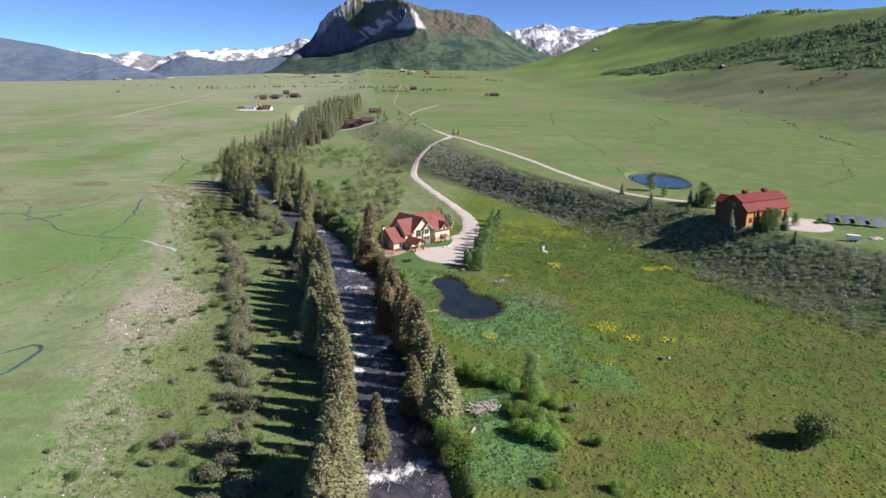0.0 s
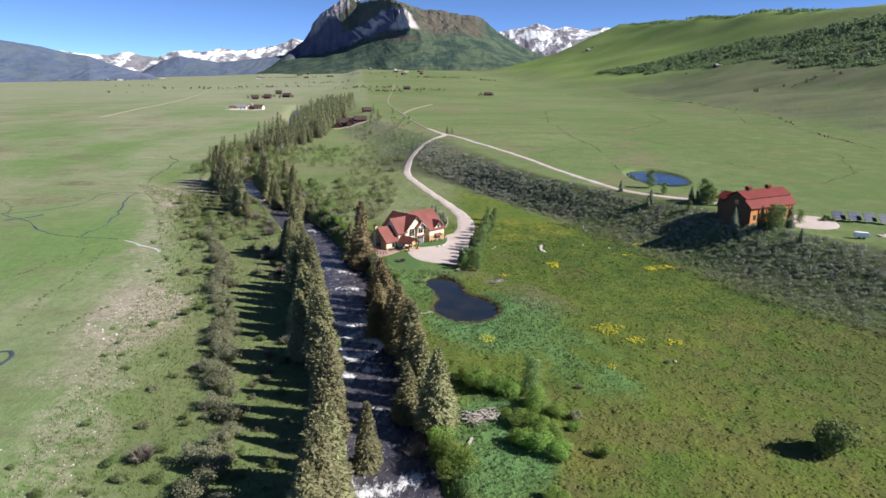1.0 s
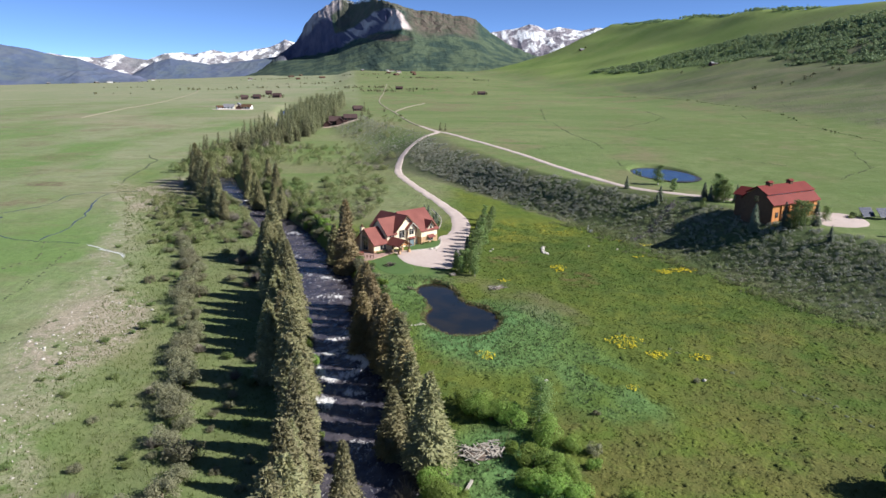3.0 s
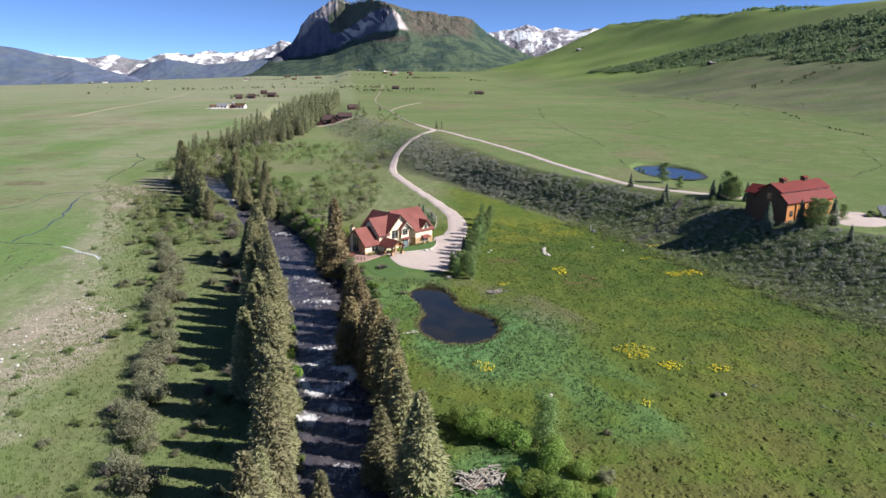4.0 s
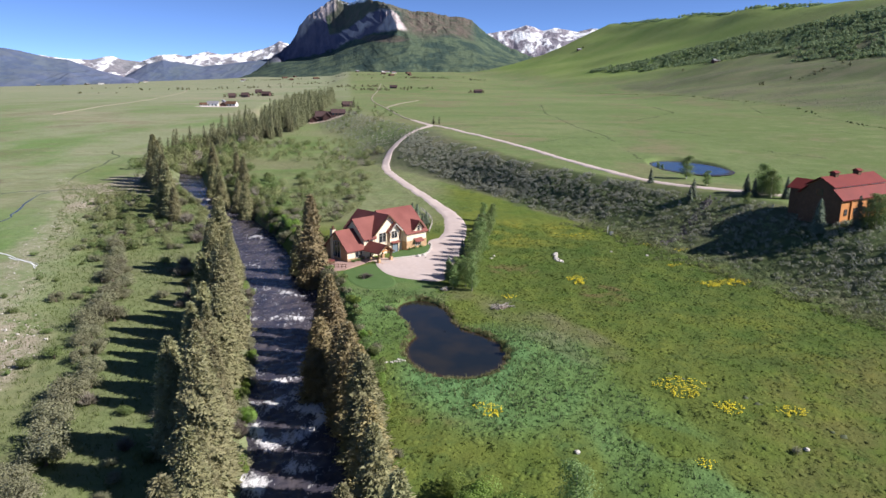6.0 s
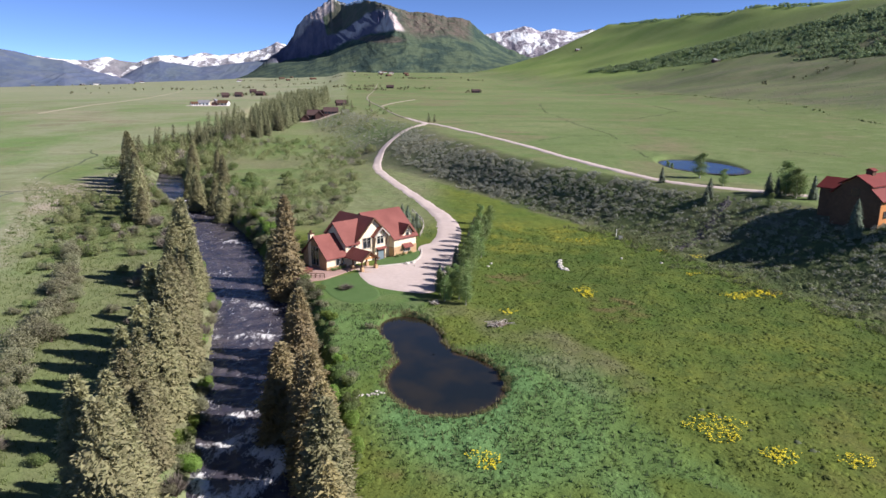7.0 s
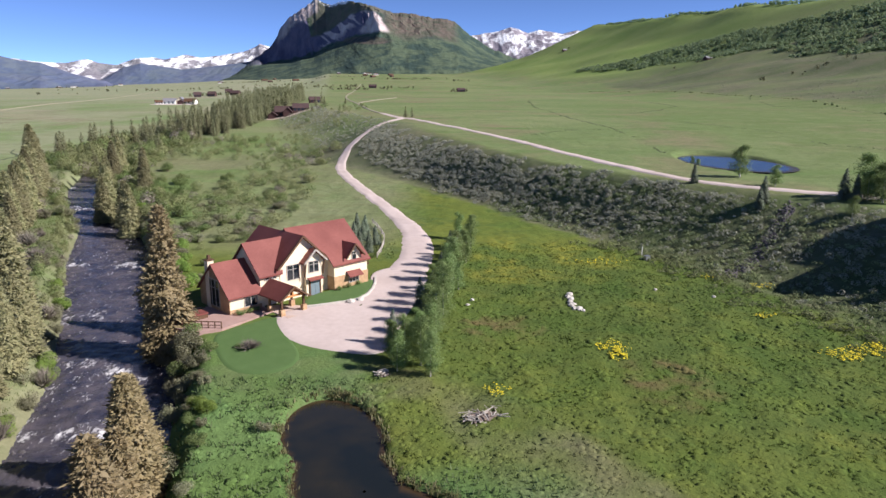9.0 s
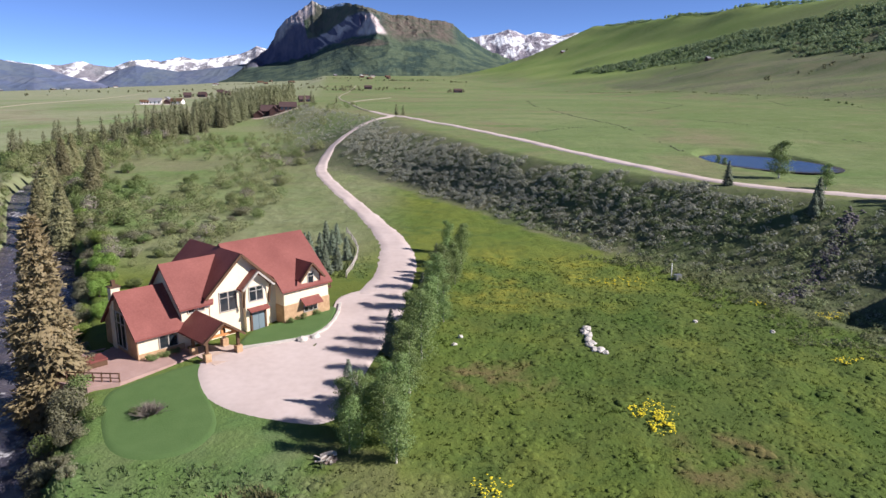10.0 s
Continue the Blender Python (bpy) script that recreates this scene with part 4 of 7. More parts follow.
def twig_mesh(seed, stems, material):
    """A leafless shrub: thin stems that fork outward."""
    rs = np.random.RandomState(seed)
    vs, fs = [], []
    for k in range(stems):
        a, out, h = rs.uniform(0, 6.28), rs.uniform(0.05, 0.55), rs.uniform(0.45, 0.9)
        p0, p1 = np.array((0.06 * math.cos(a), 0.06 * math.sin(a), 0)), np.array((out * math.cos(a), out * math.sin(a), h * (1 - 0.4 * out)))
        for q in range(4):
            s, e = p0 + (p1 - p0) * rs.uniform(0.1, 0.5), p1 + rs.normal(0, 0.09, 3)
            w = rs.normal(0, 0.010, 3)
            i = len(vs)
            vs += [s - w, s + w, e]
            fs.append((i, i + 1, i + 2))
    return raw_mesh("crown", vs, fs, material)


def aspen_mesh(seed, leaves, size, material):
    """Crown of an aspen one metre high: an uneven column of leaf clumps."""
    rs = np.random.RandomState(seed)
    pts, outs = [], []
    for k in range(11):
        h = 0.16 + 0.70 * k / 10
        rad = 0.15 * math.sin(min(1, (1.02 - h) * 2.1) * 1.5) * rs.uniform(0.7, 1.2) + 0.02
        a = rs.uniform(0, 6.28)
        c = np.array((0.05 * math.cos(a), 0.05 * math.sin(a), h))
        n = leaves // 11
        d = rs.normal(size=(n, 3))
        d /= np.linalg.norm(d, axis=1)[:, None]
        pts.append(c + d * rad * rs.uniform(0.35, 1.05, (n, 1)) * np.array((1, 1, 0.75)))
        outs.append(d)
    v, f = leaf_quads(rs, np.vstack(pts), size, np.vstack(outs))
    return raw_mesh("crown", v, f, material)


def plant_kind(name, crown, trunk, label, category, group):
    """A first plant of a kind, to copy: an Empty at its foot with crown and trunk."""
    ob = new(name)
    tagged(ob, label, category, group)
    for n, me in (("crown", crown), ("trunk", trunk)):
        if me:
            p = new(n, me)
            p.parent = ob
    return ob


def plant(kind, x, y, size, wide=1.0, sink=0.0):
    """Place a copy; a kind's first use moves the original itself."""
    m = pose(x, y, height(x, y) - sink, 0, 0, random.uniform(0, 360))
    if not kind.get("used"):
        kind["used"] = 1
        kind.matrix_basis = m
        ob = kind
    else:
        ob = copy_thing(kind, m)
    ob.scale = (size * wide, size * wide, size)
    return ob


TRUNK = trunk_mesh(1, 0.018, 0.9, M_BARK)
TRUNK_LOW = trunk_mesh(2, 0.015, 0.8, M_BARK, sides=5, rings=3)
ASPEN_TRUNK = trunk_mesh(3, 0.012, 0.85, M_ASPENBARK, 0.02)
STEM = trunk_mesh(4, 0.05, 0.35, M_BARK, 0.1, 5, 3)
SPRUCES = [plant_kind("spruce_tree", spruce_mesh(20 + k, 3100, 6500, M_SPRUCE, 0.168 + 0.010 * k, 0.62 + 0.06 * k), TRUNK, "tall olive-green spruce on the river bank", "spruce tree", "spruces along the river") for k in range(5)]
GOLDS = [plant_kind("spruce_tree", spruce_mesh(30 + k, 3100, 6500, M_SPRUCEGOLD, 0.178, 0.62), TRUNK, "tall spruce tinged orange-brown with cones, on the river bank", "spruce tree", "spruces along the river") for k in range(2)]
BLUES = [plant_kind("spruce_tree", spruce_mesh(40 + k, 700, 900, M_BLUESPRUCE, 0.20, 0.75), TRUNK, "young blue-green spruce on the slope", "spruce tree", "young spruces") for k in range(2)]
FARS = [plant_kind("spruce_tree", spruce_mesh(50 + k, 220, 260, M_FARSPRUCE, 0.19, 0.68), TRUNK_LOW, "dark spruce in the dense riverside wood", "spruce tree", "spruces of the wood") for k in range(3)]
ASPENS = [plant_kind("aspen_tree", aspen_mesh(60 + k, 6200, 0.0105, M_ASPEN), ASPEN_TRUNK, "slender fresh green aspen beside the drive", "aspen tree", "aspens") for k in range(4)]
BRIGHTS = [plant_kind("willow_bush", bush_mesh(70 + k, 5600, 0.021, M_BRIGHT, 9, 0.8, 0.12), STEM, "rounded bright green willow bush in the meadow", "bush", "bright willow bushes") for k in range(3)]
WILLOWS = [plant_kind("willow_bush", bush_mesh(80 + k, 2400, 0.026, M_WILLOW, 10, 0.75, 0.25), STEM, "loose grey-green willow bush on the floodplain", "bush", "grey willow bushes") for k in range(4)]
BROADS = [plant_kind("shrub", bush_mesh(110, 4200, 0.030, M_DARKSHRUB, 12, 0.8, 0.2), STEM, "broad dark green shrub alone in the meadow", "shrub", "")]
GREENS = [plant_kind("shrub", bush_mesh(90 + k, 2200, 0.027, M_DEEPGREEN, 7, 0.75, 0.2), STEM, "dark green shrub on the valley floor", "shrub", "green shrubs") for k in range(3)]
TWIGS = [plant_kind("bare_bush", twig_mesh(100 + k, 170, M_TWIGS), STEM, "bare grey-brown twiggy bush", "bush", "bare bushes") for k in range(2)]


def river_x(y):
    return float(np.interp(y, RIV_Y, RIV_X))


def half_width(y):
    return float(np.interp(y, RIV_Y, RIV_W))


def pick(kinds):
    return random.choice(kinds)


# the spruces on the left bank
y = 70.0
while y < 219:
    d = half_width(y) + random.uniform(4.4, 6.4) - (1.0 if y < 130 else 0)
    plant(pick(SPRUCES), river_x(y) - d, y, random.uniform(10, 18.5), random.uniform(0.95, 1.2))
    if random.random() < (0.55 if y > 128 else 0.1):
        plant(pick(SPRUCES), river_x(y) - d - random.uniform(2.5, 4.5), y + random.uniform(1, 3), random.uniform(10, 16), 1.1)
    y += random.uniform(4.2, 6.4)
plant(SPRUCES[2], -11.0, 104, 12.6, 1.0)
# the spruces on the right bank
for x, y, h in ((-0.1, 113.5, 15.4), (-6.0, 119.5, 12.5), (-3.6, 125, 14), (-4.8, 131, 13.5), (-6.5, 139, 15.5), (-8.0, 145.5, 14), (-10.5, 152, 16), (-12.8, 157, 14.0), (-15.4, 168, 15.5), (-16.0, 173, 13), (-18.0, 179, 15), (-20.0, 184, 12.5),
                (-34, 224, 13)):
    plant(pick(GOLDS if 130 < y < 200 and random.random() < 0.85 else SPRUCES), x, y, h, random.uniform(1.05, 1.25))
plant(GOLDS[0], -28.7, 214.2, 22, 0.92)
plant(GOLDS[1], -16.2, 160.3, 14.0, 1.35)
# farther up the river
for x, y, h in ((-120, 338, 20), (-123, 345, 17), (-115, 330, 18), (-111, 322, 17), (-107, 314, 16), (-102, 305, 16), (-98, 297, 15), (-94, 288, 15), (-90, 280, 15), (-86, 271, 15), (-89, 273, 12), (-82.5, 266, 11),
                (-93, 330, 13), (-90, 322, 14), (-84, 311, 15), (-80, 301, 13), (-78, 322, 12), (-72, 296, 13), (-66, 285, 14), (-98, 345, 13), (-101, 352, 12), (-88, 345, 11), (-104, 362, 13)):
    plant(pick(SPRUCES), x, y, h, 1.1)


# ---- the house ----
def house():
    h = thing("house", -21.0, 217.8, 1.85, 46.5, "cream stucco mountain house with steep red roofs and timber gables", "house")
    base = -1.2

    def gable_block(x0, x1, y0, y1, eave, ridge, axis, material=M_STUCCO, name="wall"):
        bm = bmesh.new()
        if axis == "x":
            prism(bm, [(y0, base), (y1, base), (y1, eave), ((y0 + y1) / 2, ridge), (y0, eave)], "x", x0, x1)
        else:
            prism(bm, [(x0, base), (x1, base), (x1, eave), ((x0 + x1) / 2, ridge), (x0, eave)], "y", y0, y1)
        return part(name, bm, material, h)

    def gable_roof(x0, x1, y0, y1, eave, ridge, axis, over=0.5, rake=0.45, thick=0.24, lift=0.12, mat=M_ROOF):
        if axis == "x":
            c = (y0 + y1) / 2
            k = (ridge - eave) / (c - y0)
            lo = eave - over * k + lift
            r = ridge + lift
            part("roof_slope", slab([(x0 - rake, y0 - over, lo), (x1 + rake, y0 - over, lo), (x1 + rake, c, r), (x0 - rake, c, r)], thick), mat, h)
            part("roof_slope", slab([(x0 - rake, y1 + over, lo), (x0 - rake, c, r), (x1 + rake, c, r), (x1 + rake, y1 + over, lo)], thick), mat, h)
        else:
            c = (x0 + x1) / 2
            k = (ridge - eave) / (c - x0)
            lo = eave - over * k + lift
            r = ridge + lift
            part("roof_slope", slab([(x0 - over, y0 - rake, lo), (c, y0 - rake, r), (c, y1 + rake, r), (x0 - over, y1 + rake, lo)], thick), mat, h)
            part("roof_slope", slab([(x1 + over, y0 - rake, lo), (x1 + over, y1 + rake, lo), (c, y1 + rake, r), (c, y0 - rake, r)], thick), mat, h)
            for s in (-1, 1):
                bm = beam(bmesh.new(), (c + s * (c - x0 + over), y0 - rake - 0.04, lo - 0.16), (c, y0 - rake - 0.04, r - 0.16), 0.3)
                part("bargeboard", bm, M_TIMBER, h, "dark timber bargeboard")

    def window(x, z, w, tall, y, side="y", bars=1, cross=True, arched=False):
        fr = bmesh.new()
        t = 0.11

        def b(a0, a1, z0, z1, d0, d1):
            box(fr, *((a0, a1, y - d0, y - d1) if side == "y" else (y - d0, y - d1, a0, a1)), z0, z1)
        b(x - w / 2, x + w / 2, z, z + t, 0.10, -0.02)
        b(x - w / 2, x + w / 2, z + tall - t, z + tall, 0.10, -0.02)
        for i in range(bars + 2):
            c = x - w / 2 + t / 2 + (w - t) * i / (bars + 1)
            b(c - t / 2, c + t / 2, z + t, z + tall - t, 0.10, -0.02)
        if cross:
            b(x - w / 2 + t, x + w / 2 - t, z + tall * 0.68, z + tall * 0.68 + 0.07, 0.09, -0.02)
        f = part("window_frame", fr, M_WOODGREY, h, "grey window frame")
        pane = bmesh.new()
        box(pane, *((x - w / 2 + 0.05, x + w / 2 - 0.05, y - 0.05, y + 0.02) if side == "y" else (y - 0.05, y + 0.02, x - w / 2 + 0.05, x + w / 2 - 0.05)), z + 0.05, z + tall - 0.05)
        part("pane", pane, M_GLASS, f)

    # west wing
    gable_block(0, 5.6, 0, 8.6, 3.0, 7.0, "x")
    gable_roof(0, 5.0, 0, 8.6, 3.0, 7.0, "x")
    part("stone_base", boxes((-0.12, 5.2, -0.12, 0.05, base, 0.75)), M_STONE, h, "tan sandstone base course")
    window(3.4, 0.7, 2.2, 2.2, 0, bars=1)
    # brown stone over the cream wall, put on to darken this shaded end
    part("stone_gable", prism(bmesh.new(), [(0.05, base), (8.55, base), (8.55, 2.9), (4.3, 6.85), (0.05, 2.9)], "x", -0.1, 0.0), M_STONE, h, "sandstone gable end that also carries the wall's shade")
    # tall window on the wing's gable end
    window(4.3, 0.6, 3.4, 4.2, -0.1, "x", 2)
    # main block
    gable_block(5.2, 18, 0.1, 8.3, 5.2, 9.3, "x")
    part("roof_slope", slab([(4.8, -0.4, 4.82), (8.9, -0.4, 4.82), (9.6, 0.6, 5.8), (12.7, 4.2, 9.42), (4.8, 4.2, 9.42)], 0.24), M_ROOF, h)
    part("roof_slope", slab([(4.8, 8.8, 4.82), (4.8, 4.2, 9.42), (18, 4.2, 9.42), (18, 8.8, 4.82)], 0.24), M_ROOF, h)
    window(7.6, 4.0, 0.9, 0.8, 0.1, bars=0, cross=False)
    window(6.4, 4.0, 0.9, 0.8, 0.1, bars=0, cross=False)
    # cross gable
    gable_block(8.6, 16.9, 0.0, 11.4, 6.1, 10.0, "y")
    gable_roof(8.6, 16.9, 0.0, 11.4, 6.1, 10.0, "y", over=0.7, rake=0.6)
    window(11.0, 3.2, 2.3, 2.5, 0.0, bars=1)
    # entry bay with its own small gable
    part("wall", prism(bmesh.new(), [(12.9, base), (15.9, base), (15.9, 6.2), (14.4, 7.5), (12.9, 6.2)], "y", -0.7, 0.1), M_STUCCO, h)
    for s in (-1, 1):
        part("roof_slope", slab([(14.4 + s * 2.2, -1.4, 5.75), (14.4, -1.4, 7.8), (14.4, 0.6, 7.8), (14.4 + s * 2.2, 0.6, 5.75)], 0.18), M_ROOF, h)
        part("bargeboard", beam(bmesh.new(), (14.4 + s * 2.2, -1.45, 5.65), (14.4, -1.45, 7.7), 0.24), M_WOODGREY, h, "grey timber bargeboard")
        part("bracket", beam(bmesh.new(), (14.4 + s * 1.75, -0.75, 3.4), (14.4 + s * 1.75, -1.2, 5.8), 0.2), M_TIMBER, h)
    window(14.4, 3.9, 2.0, 1.9, -0.7, bars=1)
    part("entry_door", boxes((13.7, 14.5, -0.80, -0.68, 0.1, 2.5), (14.54, 15.34, -0.80, -0.68, 0.1, 2.5)), Mat("blue_grey_door", 0.4).color((0.16, 0.21, 0.24)).m, h, "pale blue-grey glazed double door")
    part("door_surround", boxes((13.4, 13.66, -0.86, -0.66, 0, 2.75), (15.38, 15.64, -0.86, -0.66, 0, 2.75), (13.66, 15.38, -0.86, -0.66, 2.5, 2.75)), M_TIMBER, h)
    part("door_hood", slab([(13.1, -1.5, 2.85), (15.9, -1.5, 2.85), (15.9, -0.7, 3.15), (13.1, -0.7, 3.15)], 0.12), M_ROOF, h)
    # garage block
    bm = bmesh.new()
    prism(bm, [(-1.7, 2.6), (10.6, 2.6), (10.6, 5.0), (4.6, 10.4), (-1.7, 4.9)], "x", 17.7, 24.6)
    part("wall", bm, M_STUCCO, h)
    part("stone_wall", boxes((17.6, 24.7, -1.8, 10.7, base, 2.6)), M_STONE, h, "warm sandstone ground-floor wall")
    part("roof_slope", slab([(17.25, -2.15, 4.62), (25.05, -2.15, 4.62), (25.05, 4.6, 10.55), (12.75, 4.6, 10.55), (12.75, 4.2, 10.15), (17.25, -0.25, 6.3)], 0.24), M_ROOF, h)
    part("roof_slope", slab([(12.75, 11.1, 4.7), (12.75, 4.6, 10.55), (25.05, 4.6, 10.55), (25.05, 11.1, 4.7)], 0.24), M_ROOF, h)
    # dormer
    part("dormer_wall", prism(bmesh.new(), [(20.4, 4.2), (23.2, 4.2), (23.2, 5.9), (21.8, 7.4), (20.4, 5.9)], "y", -1.75, 3.0), M_STUCCO, h)
    for s in (-1, 1):
        part("roof_slope", slab([(21.8 + s * 1.9, -2.3, 5.55), (21.8, -2.3, 7.65), (21.8, 2.4, 7.65), (21.8 + s * 1.9, 2.4, 5.55)], 0.16), M_ROOF, h)
        part("bargeboard", beam(bmesh.new(), (21.8 + s * 1.9, -2.34, 5.45), (21.8, -2.34, 7.55), 0.22), M_TIMBER, h)
    window(21.8, 4.6, 1.0, 1.7, -1.75, bars=0)
    part("window_hood", slab([(20.1, -2.8, 2.35), (23.0, -2.8, 2.35), (23.0, -1.75, 3.1), (20.1, -1.75, 3.1)], 0.12), M_ROOF, h)
    window(21.6, 1.1, 2.2, 1.0, -1.8, bars=2, cross=False)
    # chimney
    part("chimney", boxes((-0.25, 0.75, 5.4, 6.4, base, 7.3)), M_STUCCO, h, "cream chimney with a dark cap")
    part("chimney_cap", boxes((-0.36, 0.86, 5.29, 6.51, 7.3, 7.44), (0.05, 0.45, 5.70, 6.10, 7.44, 8.1)), M_TIMBER, h)
    # balcony at the garage's end
    part("balcony", boxes((24.6, 26.0, -0.6, 3.6, 3.1, 3.3)), M_TIMBER, h)
    for k in range(8):
        part("baluster", boxes((25.9, 26.0, -0.55 + 0.58 * k, -0.45 + 0.58 * k, 3.3, 4.2)), M_TIMBER, h)
    part("rail", boxes((25.88, 26.02, -0.6, 3.6, 4.2, 4.3), (24.6, 25.88, -0.6, -0.48, 4.2, 4.3)), M_TIMBER, h)
    # portico: a gabled timber roof on stone piers
    for s in (-1, 1):
        part("portico_roof", slab([(6.9 + s * 2.5, -6.3, 2.45), (6.9, -6.3, 4.3), (6.9, 0.0, 4.3), (6.9 + s * 2.5, 0.0, 2.45)], 0.2), M_ROOF, h)
        part("bargeboard", beam(bmesh.new(), (6.9 + s * 2.5, -6.34, 2.35), (6.9, -6.34, 4.2), 0.26), M_TIMBER, h)
        for yy in (-5.7, -2.6):
            part("pier", boxes((6.9 + s * 1.9 - 0.35, 6.9 + s * 1.9 + 0.35, yy - 0.35, yy + 0.35, base, 1.0)), M_STONE, h, "squat sandstone pier")
            part("post", boxes((6.9 + s * 1.9 - 0.15, 6.9 + s * 1.9 + 0.15, yy - 0.15, yy + 0.15, 1.0, 2.75)), M_TIMBER, h)
        part("plate_beam", beam(bmesh.new(), (6.9 + s * 1.9, -6.2, 2.65), (6.9 + s * 1.9, 0, 2.65), 0.24), M_TIMBER, h)
    part("tie_beam", beam(bmesh.new(), (4.9, -5.75, 2.7), (8.9, -5.75, 2.7), 0.26), M_LOG, h)
    part("king_post", boxes((6.78, 7.02, -5.88, -5.62, 2.8, 4.1)), M_LOG, h)
    part("brace", beam(bmesh.new(), (5.4, -5.75, 2.8), (6.8, -5.75, 3.7), 0.18), M_LOG, h)
    part("brace", beam(bmesh.new(), (8.4, -5.75, 2.8), (7.0, -5.75, 3.7), 0.18), M_LOG, h)
    return h


house()


def terrace():
    t = thing("terrace", -21.0, 217.8, 1.85, 46.5, "pinkish paved terrace with a low timber railing", "terrace", kind="structure")
    part("paving", prism(bmesh.new(), [(-8.6, 1.5), (-6.6, -3.4), (-3.8, -4.4), (5.0, -3.2), (5.0, 0.0), (0.0, 0.0), (0.0, 7.0), (-4.5, 7.0)], "z", -1.2, 0.12), M_DECK, t)
    part("porch_paving", prism(bmesh.new(), [(5.02, -7.2), (9.6, -7.2), (9.6, -0.02), (5.02, -0.02)], "z", -1.2, 0.10), M_PAVING, t, "pale paving under the portico")
    part("path", prism(bmesh.new(), [(9.62, -2.6), (13.0, -2.9), (16.2, -2.6), (16.2, -0.75), (9.62, -0.02)], "z", -1.2, 0.08), M_PAVING, t, "pale path to the front door")
    for k in range(9):
        a = k / 8
        x, y = -8.5 + 4.7 * a, 1.4 - 5.7 * a
        part("post", boxes((x - 0.06, x + 0.06, y - 0.06, y + 0.06, 0.1, 1.1)), M_TIMBER, t)
    part("rail", beam(bmesh.new(), (-8.5, 1.4, 1.05), (-3.8, -4.3, 1.05), 0.1), M_TIMBER, t)
    part("rail", beam(bmesh.new(), (-8.5, 1.4, 0.55), (-3.8, -4.3, 0.55), 0.08), M_TIMBER, t)
    return t


terrace()
tub = thing("hot_tub", -25.3, 216.6, 1.97, 46.5, "square hot tub with a folded red cover", "hot tub")
part("tub", boxes((-1.0, 1.0, -1.0, 1.0, 0, 0.6)), M_TIMBER, tub)
part("cover", boxes((-1.06, 1.06, -1.06, 1.06, 0.6, 0.78)), M_ROOF, tub, "red padded cover")


# ---- the barn ----
def barn():
    b = thing("barn", 92.4, 223.2, 12.6, 32.0, "orange log barn with a red metal roof and west end coloured in shade", "barn")
    n = 22.4
    part("wall", prism(bmesh.new(), [(-3.2, -1.5), (3.2, -1.5), (3.2, 7.9), (0, 9.7), (-3.2, 7.9)], "x", 0, n), M_LOG, b)
    part("lean_to_wall", prism(bmesh.new(), [(-5.3, -1.5), (-3.2, -1.5), (-3.2, 7.4), (-5.3, 5.6)], "x", 0.1, n - 0.1), M_LOG, b)
    part("lean_to_wall", prism(bmesh.new(), [(4.6, -1.5), (3.2, -1.5), (3.2, 7.4), (4.6, 6.3)], "x", 0.1, n - 0.1), M_LOG, b)
    # this end faces away from the sun; its deep shade is in the colour
    part("gable_end", prism(bmesh.new(), [(-5.35, -1.4), (4.65, -1.4), (4.65, 6.2), (3.25, 7.7), (0, 9.6), (-3.25, 7.7), (-5.35, 5.5)], "x", -0.12, 0.0), M_TIMBER, b, "timber gable end coloured dark for its shade")
    for s, e, ez in ((-1, 6.0, 5.15), (1, 5.2, 5.9)):
        part("roof_slope", slab([(-0.8, s * 3.7, 8.0), (n + 0.6, s * 3.7, 8.0), (n + 0.6, 0, 10.1), (-0.8, 0, 10.1)], 0.22), M_BARNROOF, b)
        part("lean_to_roof", slab([(-0.8, s * e, ez), (n + 0.6, s * e, ez), (n + 0.6, s * 3.2, 7.65), (-0.8, s * 3.2, 7.65)], 0.2), M_BARNROOF, b)
        part("clerestory_trim", boxes((0, n, s * 3.35 - 0.06, s * 3.35 + 0.06, 7.6, 7.85)), M_WHITE, b, "pale flashing strip")
    w = part("gable_window", boxes((-0.2, -0.1, -0.8, 0.8, 5.6, 7.2)), M_GLASS, b, "dark loft window")
    part("loft_door", boxes((-0.2, -0.1, -1.6, 1.6, -0.2, 3.2)), M_TIMBER, b, "broad sliding barn door")
    for x in (5.0, 15.2):
        c = part("cupola", boxes((x - 0.7, x + 0.7, -0.7, 0.7, 9.6, 10.75)), M_TIMBER, b, "dark louvred cupola")
        part("cupola_roof", prism(bmesh.new(), [(-1.05, 10.75), (1.05, 10.75), (0, 11.3)], "x", x - 1.05, x + 1.05), M_BARNROOF, c)
    for k in range(5):
        x = 2.2 + 4.0 * k
        w = part("window_frame", boxes((x - 0.7, x + 0.7, -5.38, -5.28, 1.2, 2.8)), M_TIMBER, b)
        part("pane", boxes((x - 0.58, x + 0.58, -5.41, -5.34, 1.32, 2.68)), M_GLASS, w)
        part("post", boxes((x + 1.7, x + 2.0, -5.65, -5.32, -1.4, 5.0)), M_LOG, b)
    # rear wing across the main ridge
    part("wing_wall", prism(bmesh.new(), [(3.4, -1.5), (9.6, -1.5), (9.6, 6.4), (6.5, 8.1), (3.4, 6.4)], "y", 4.6, 9.6), M_TIMBER, b)
    for s in (-1, 1):
        part("wing_roof", slab([(6.5 + s * 3.8, 2.5, 6.2), (6.5, 2.5, 8.4), (6.5, 10.2, 8.4), (6.5 + s * 3.8, 10.2, 6.2)], 0.2), M_BARNROOF, b)
    return b


barn()


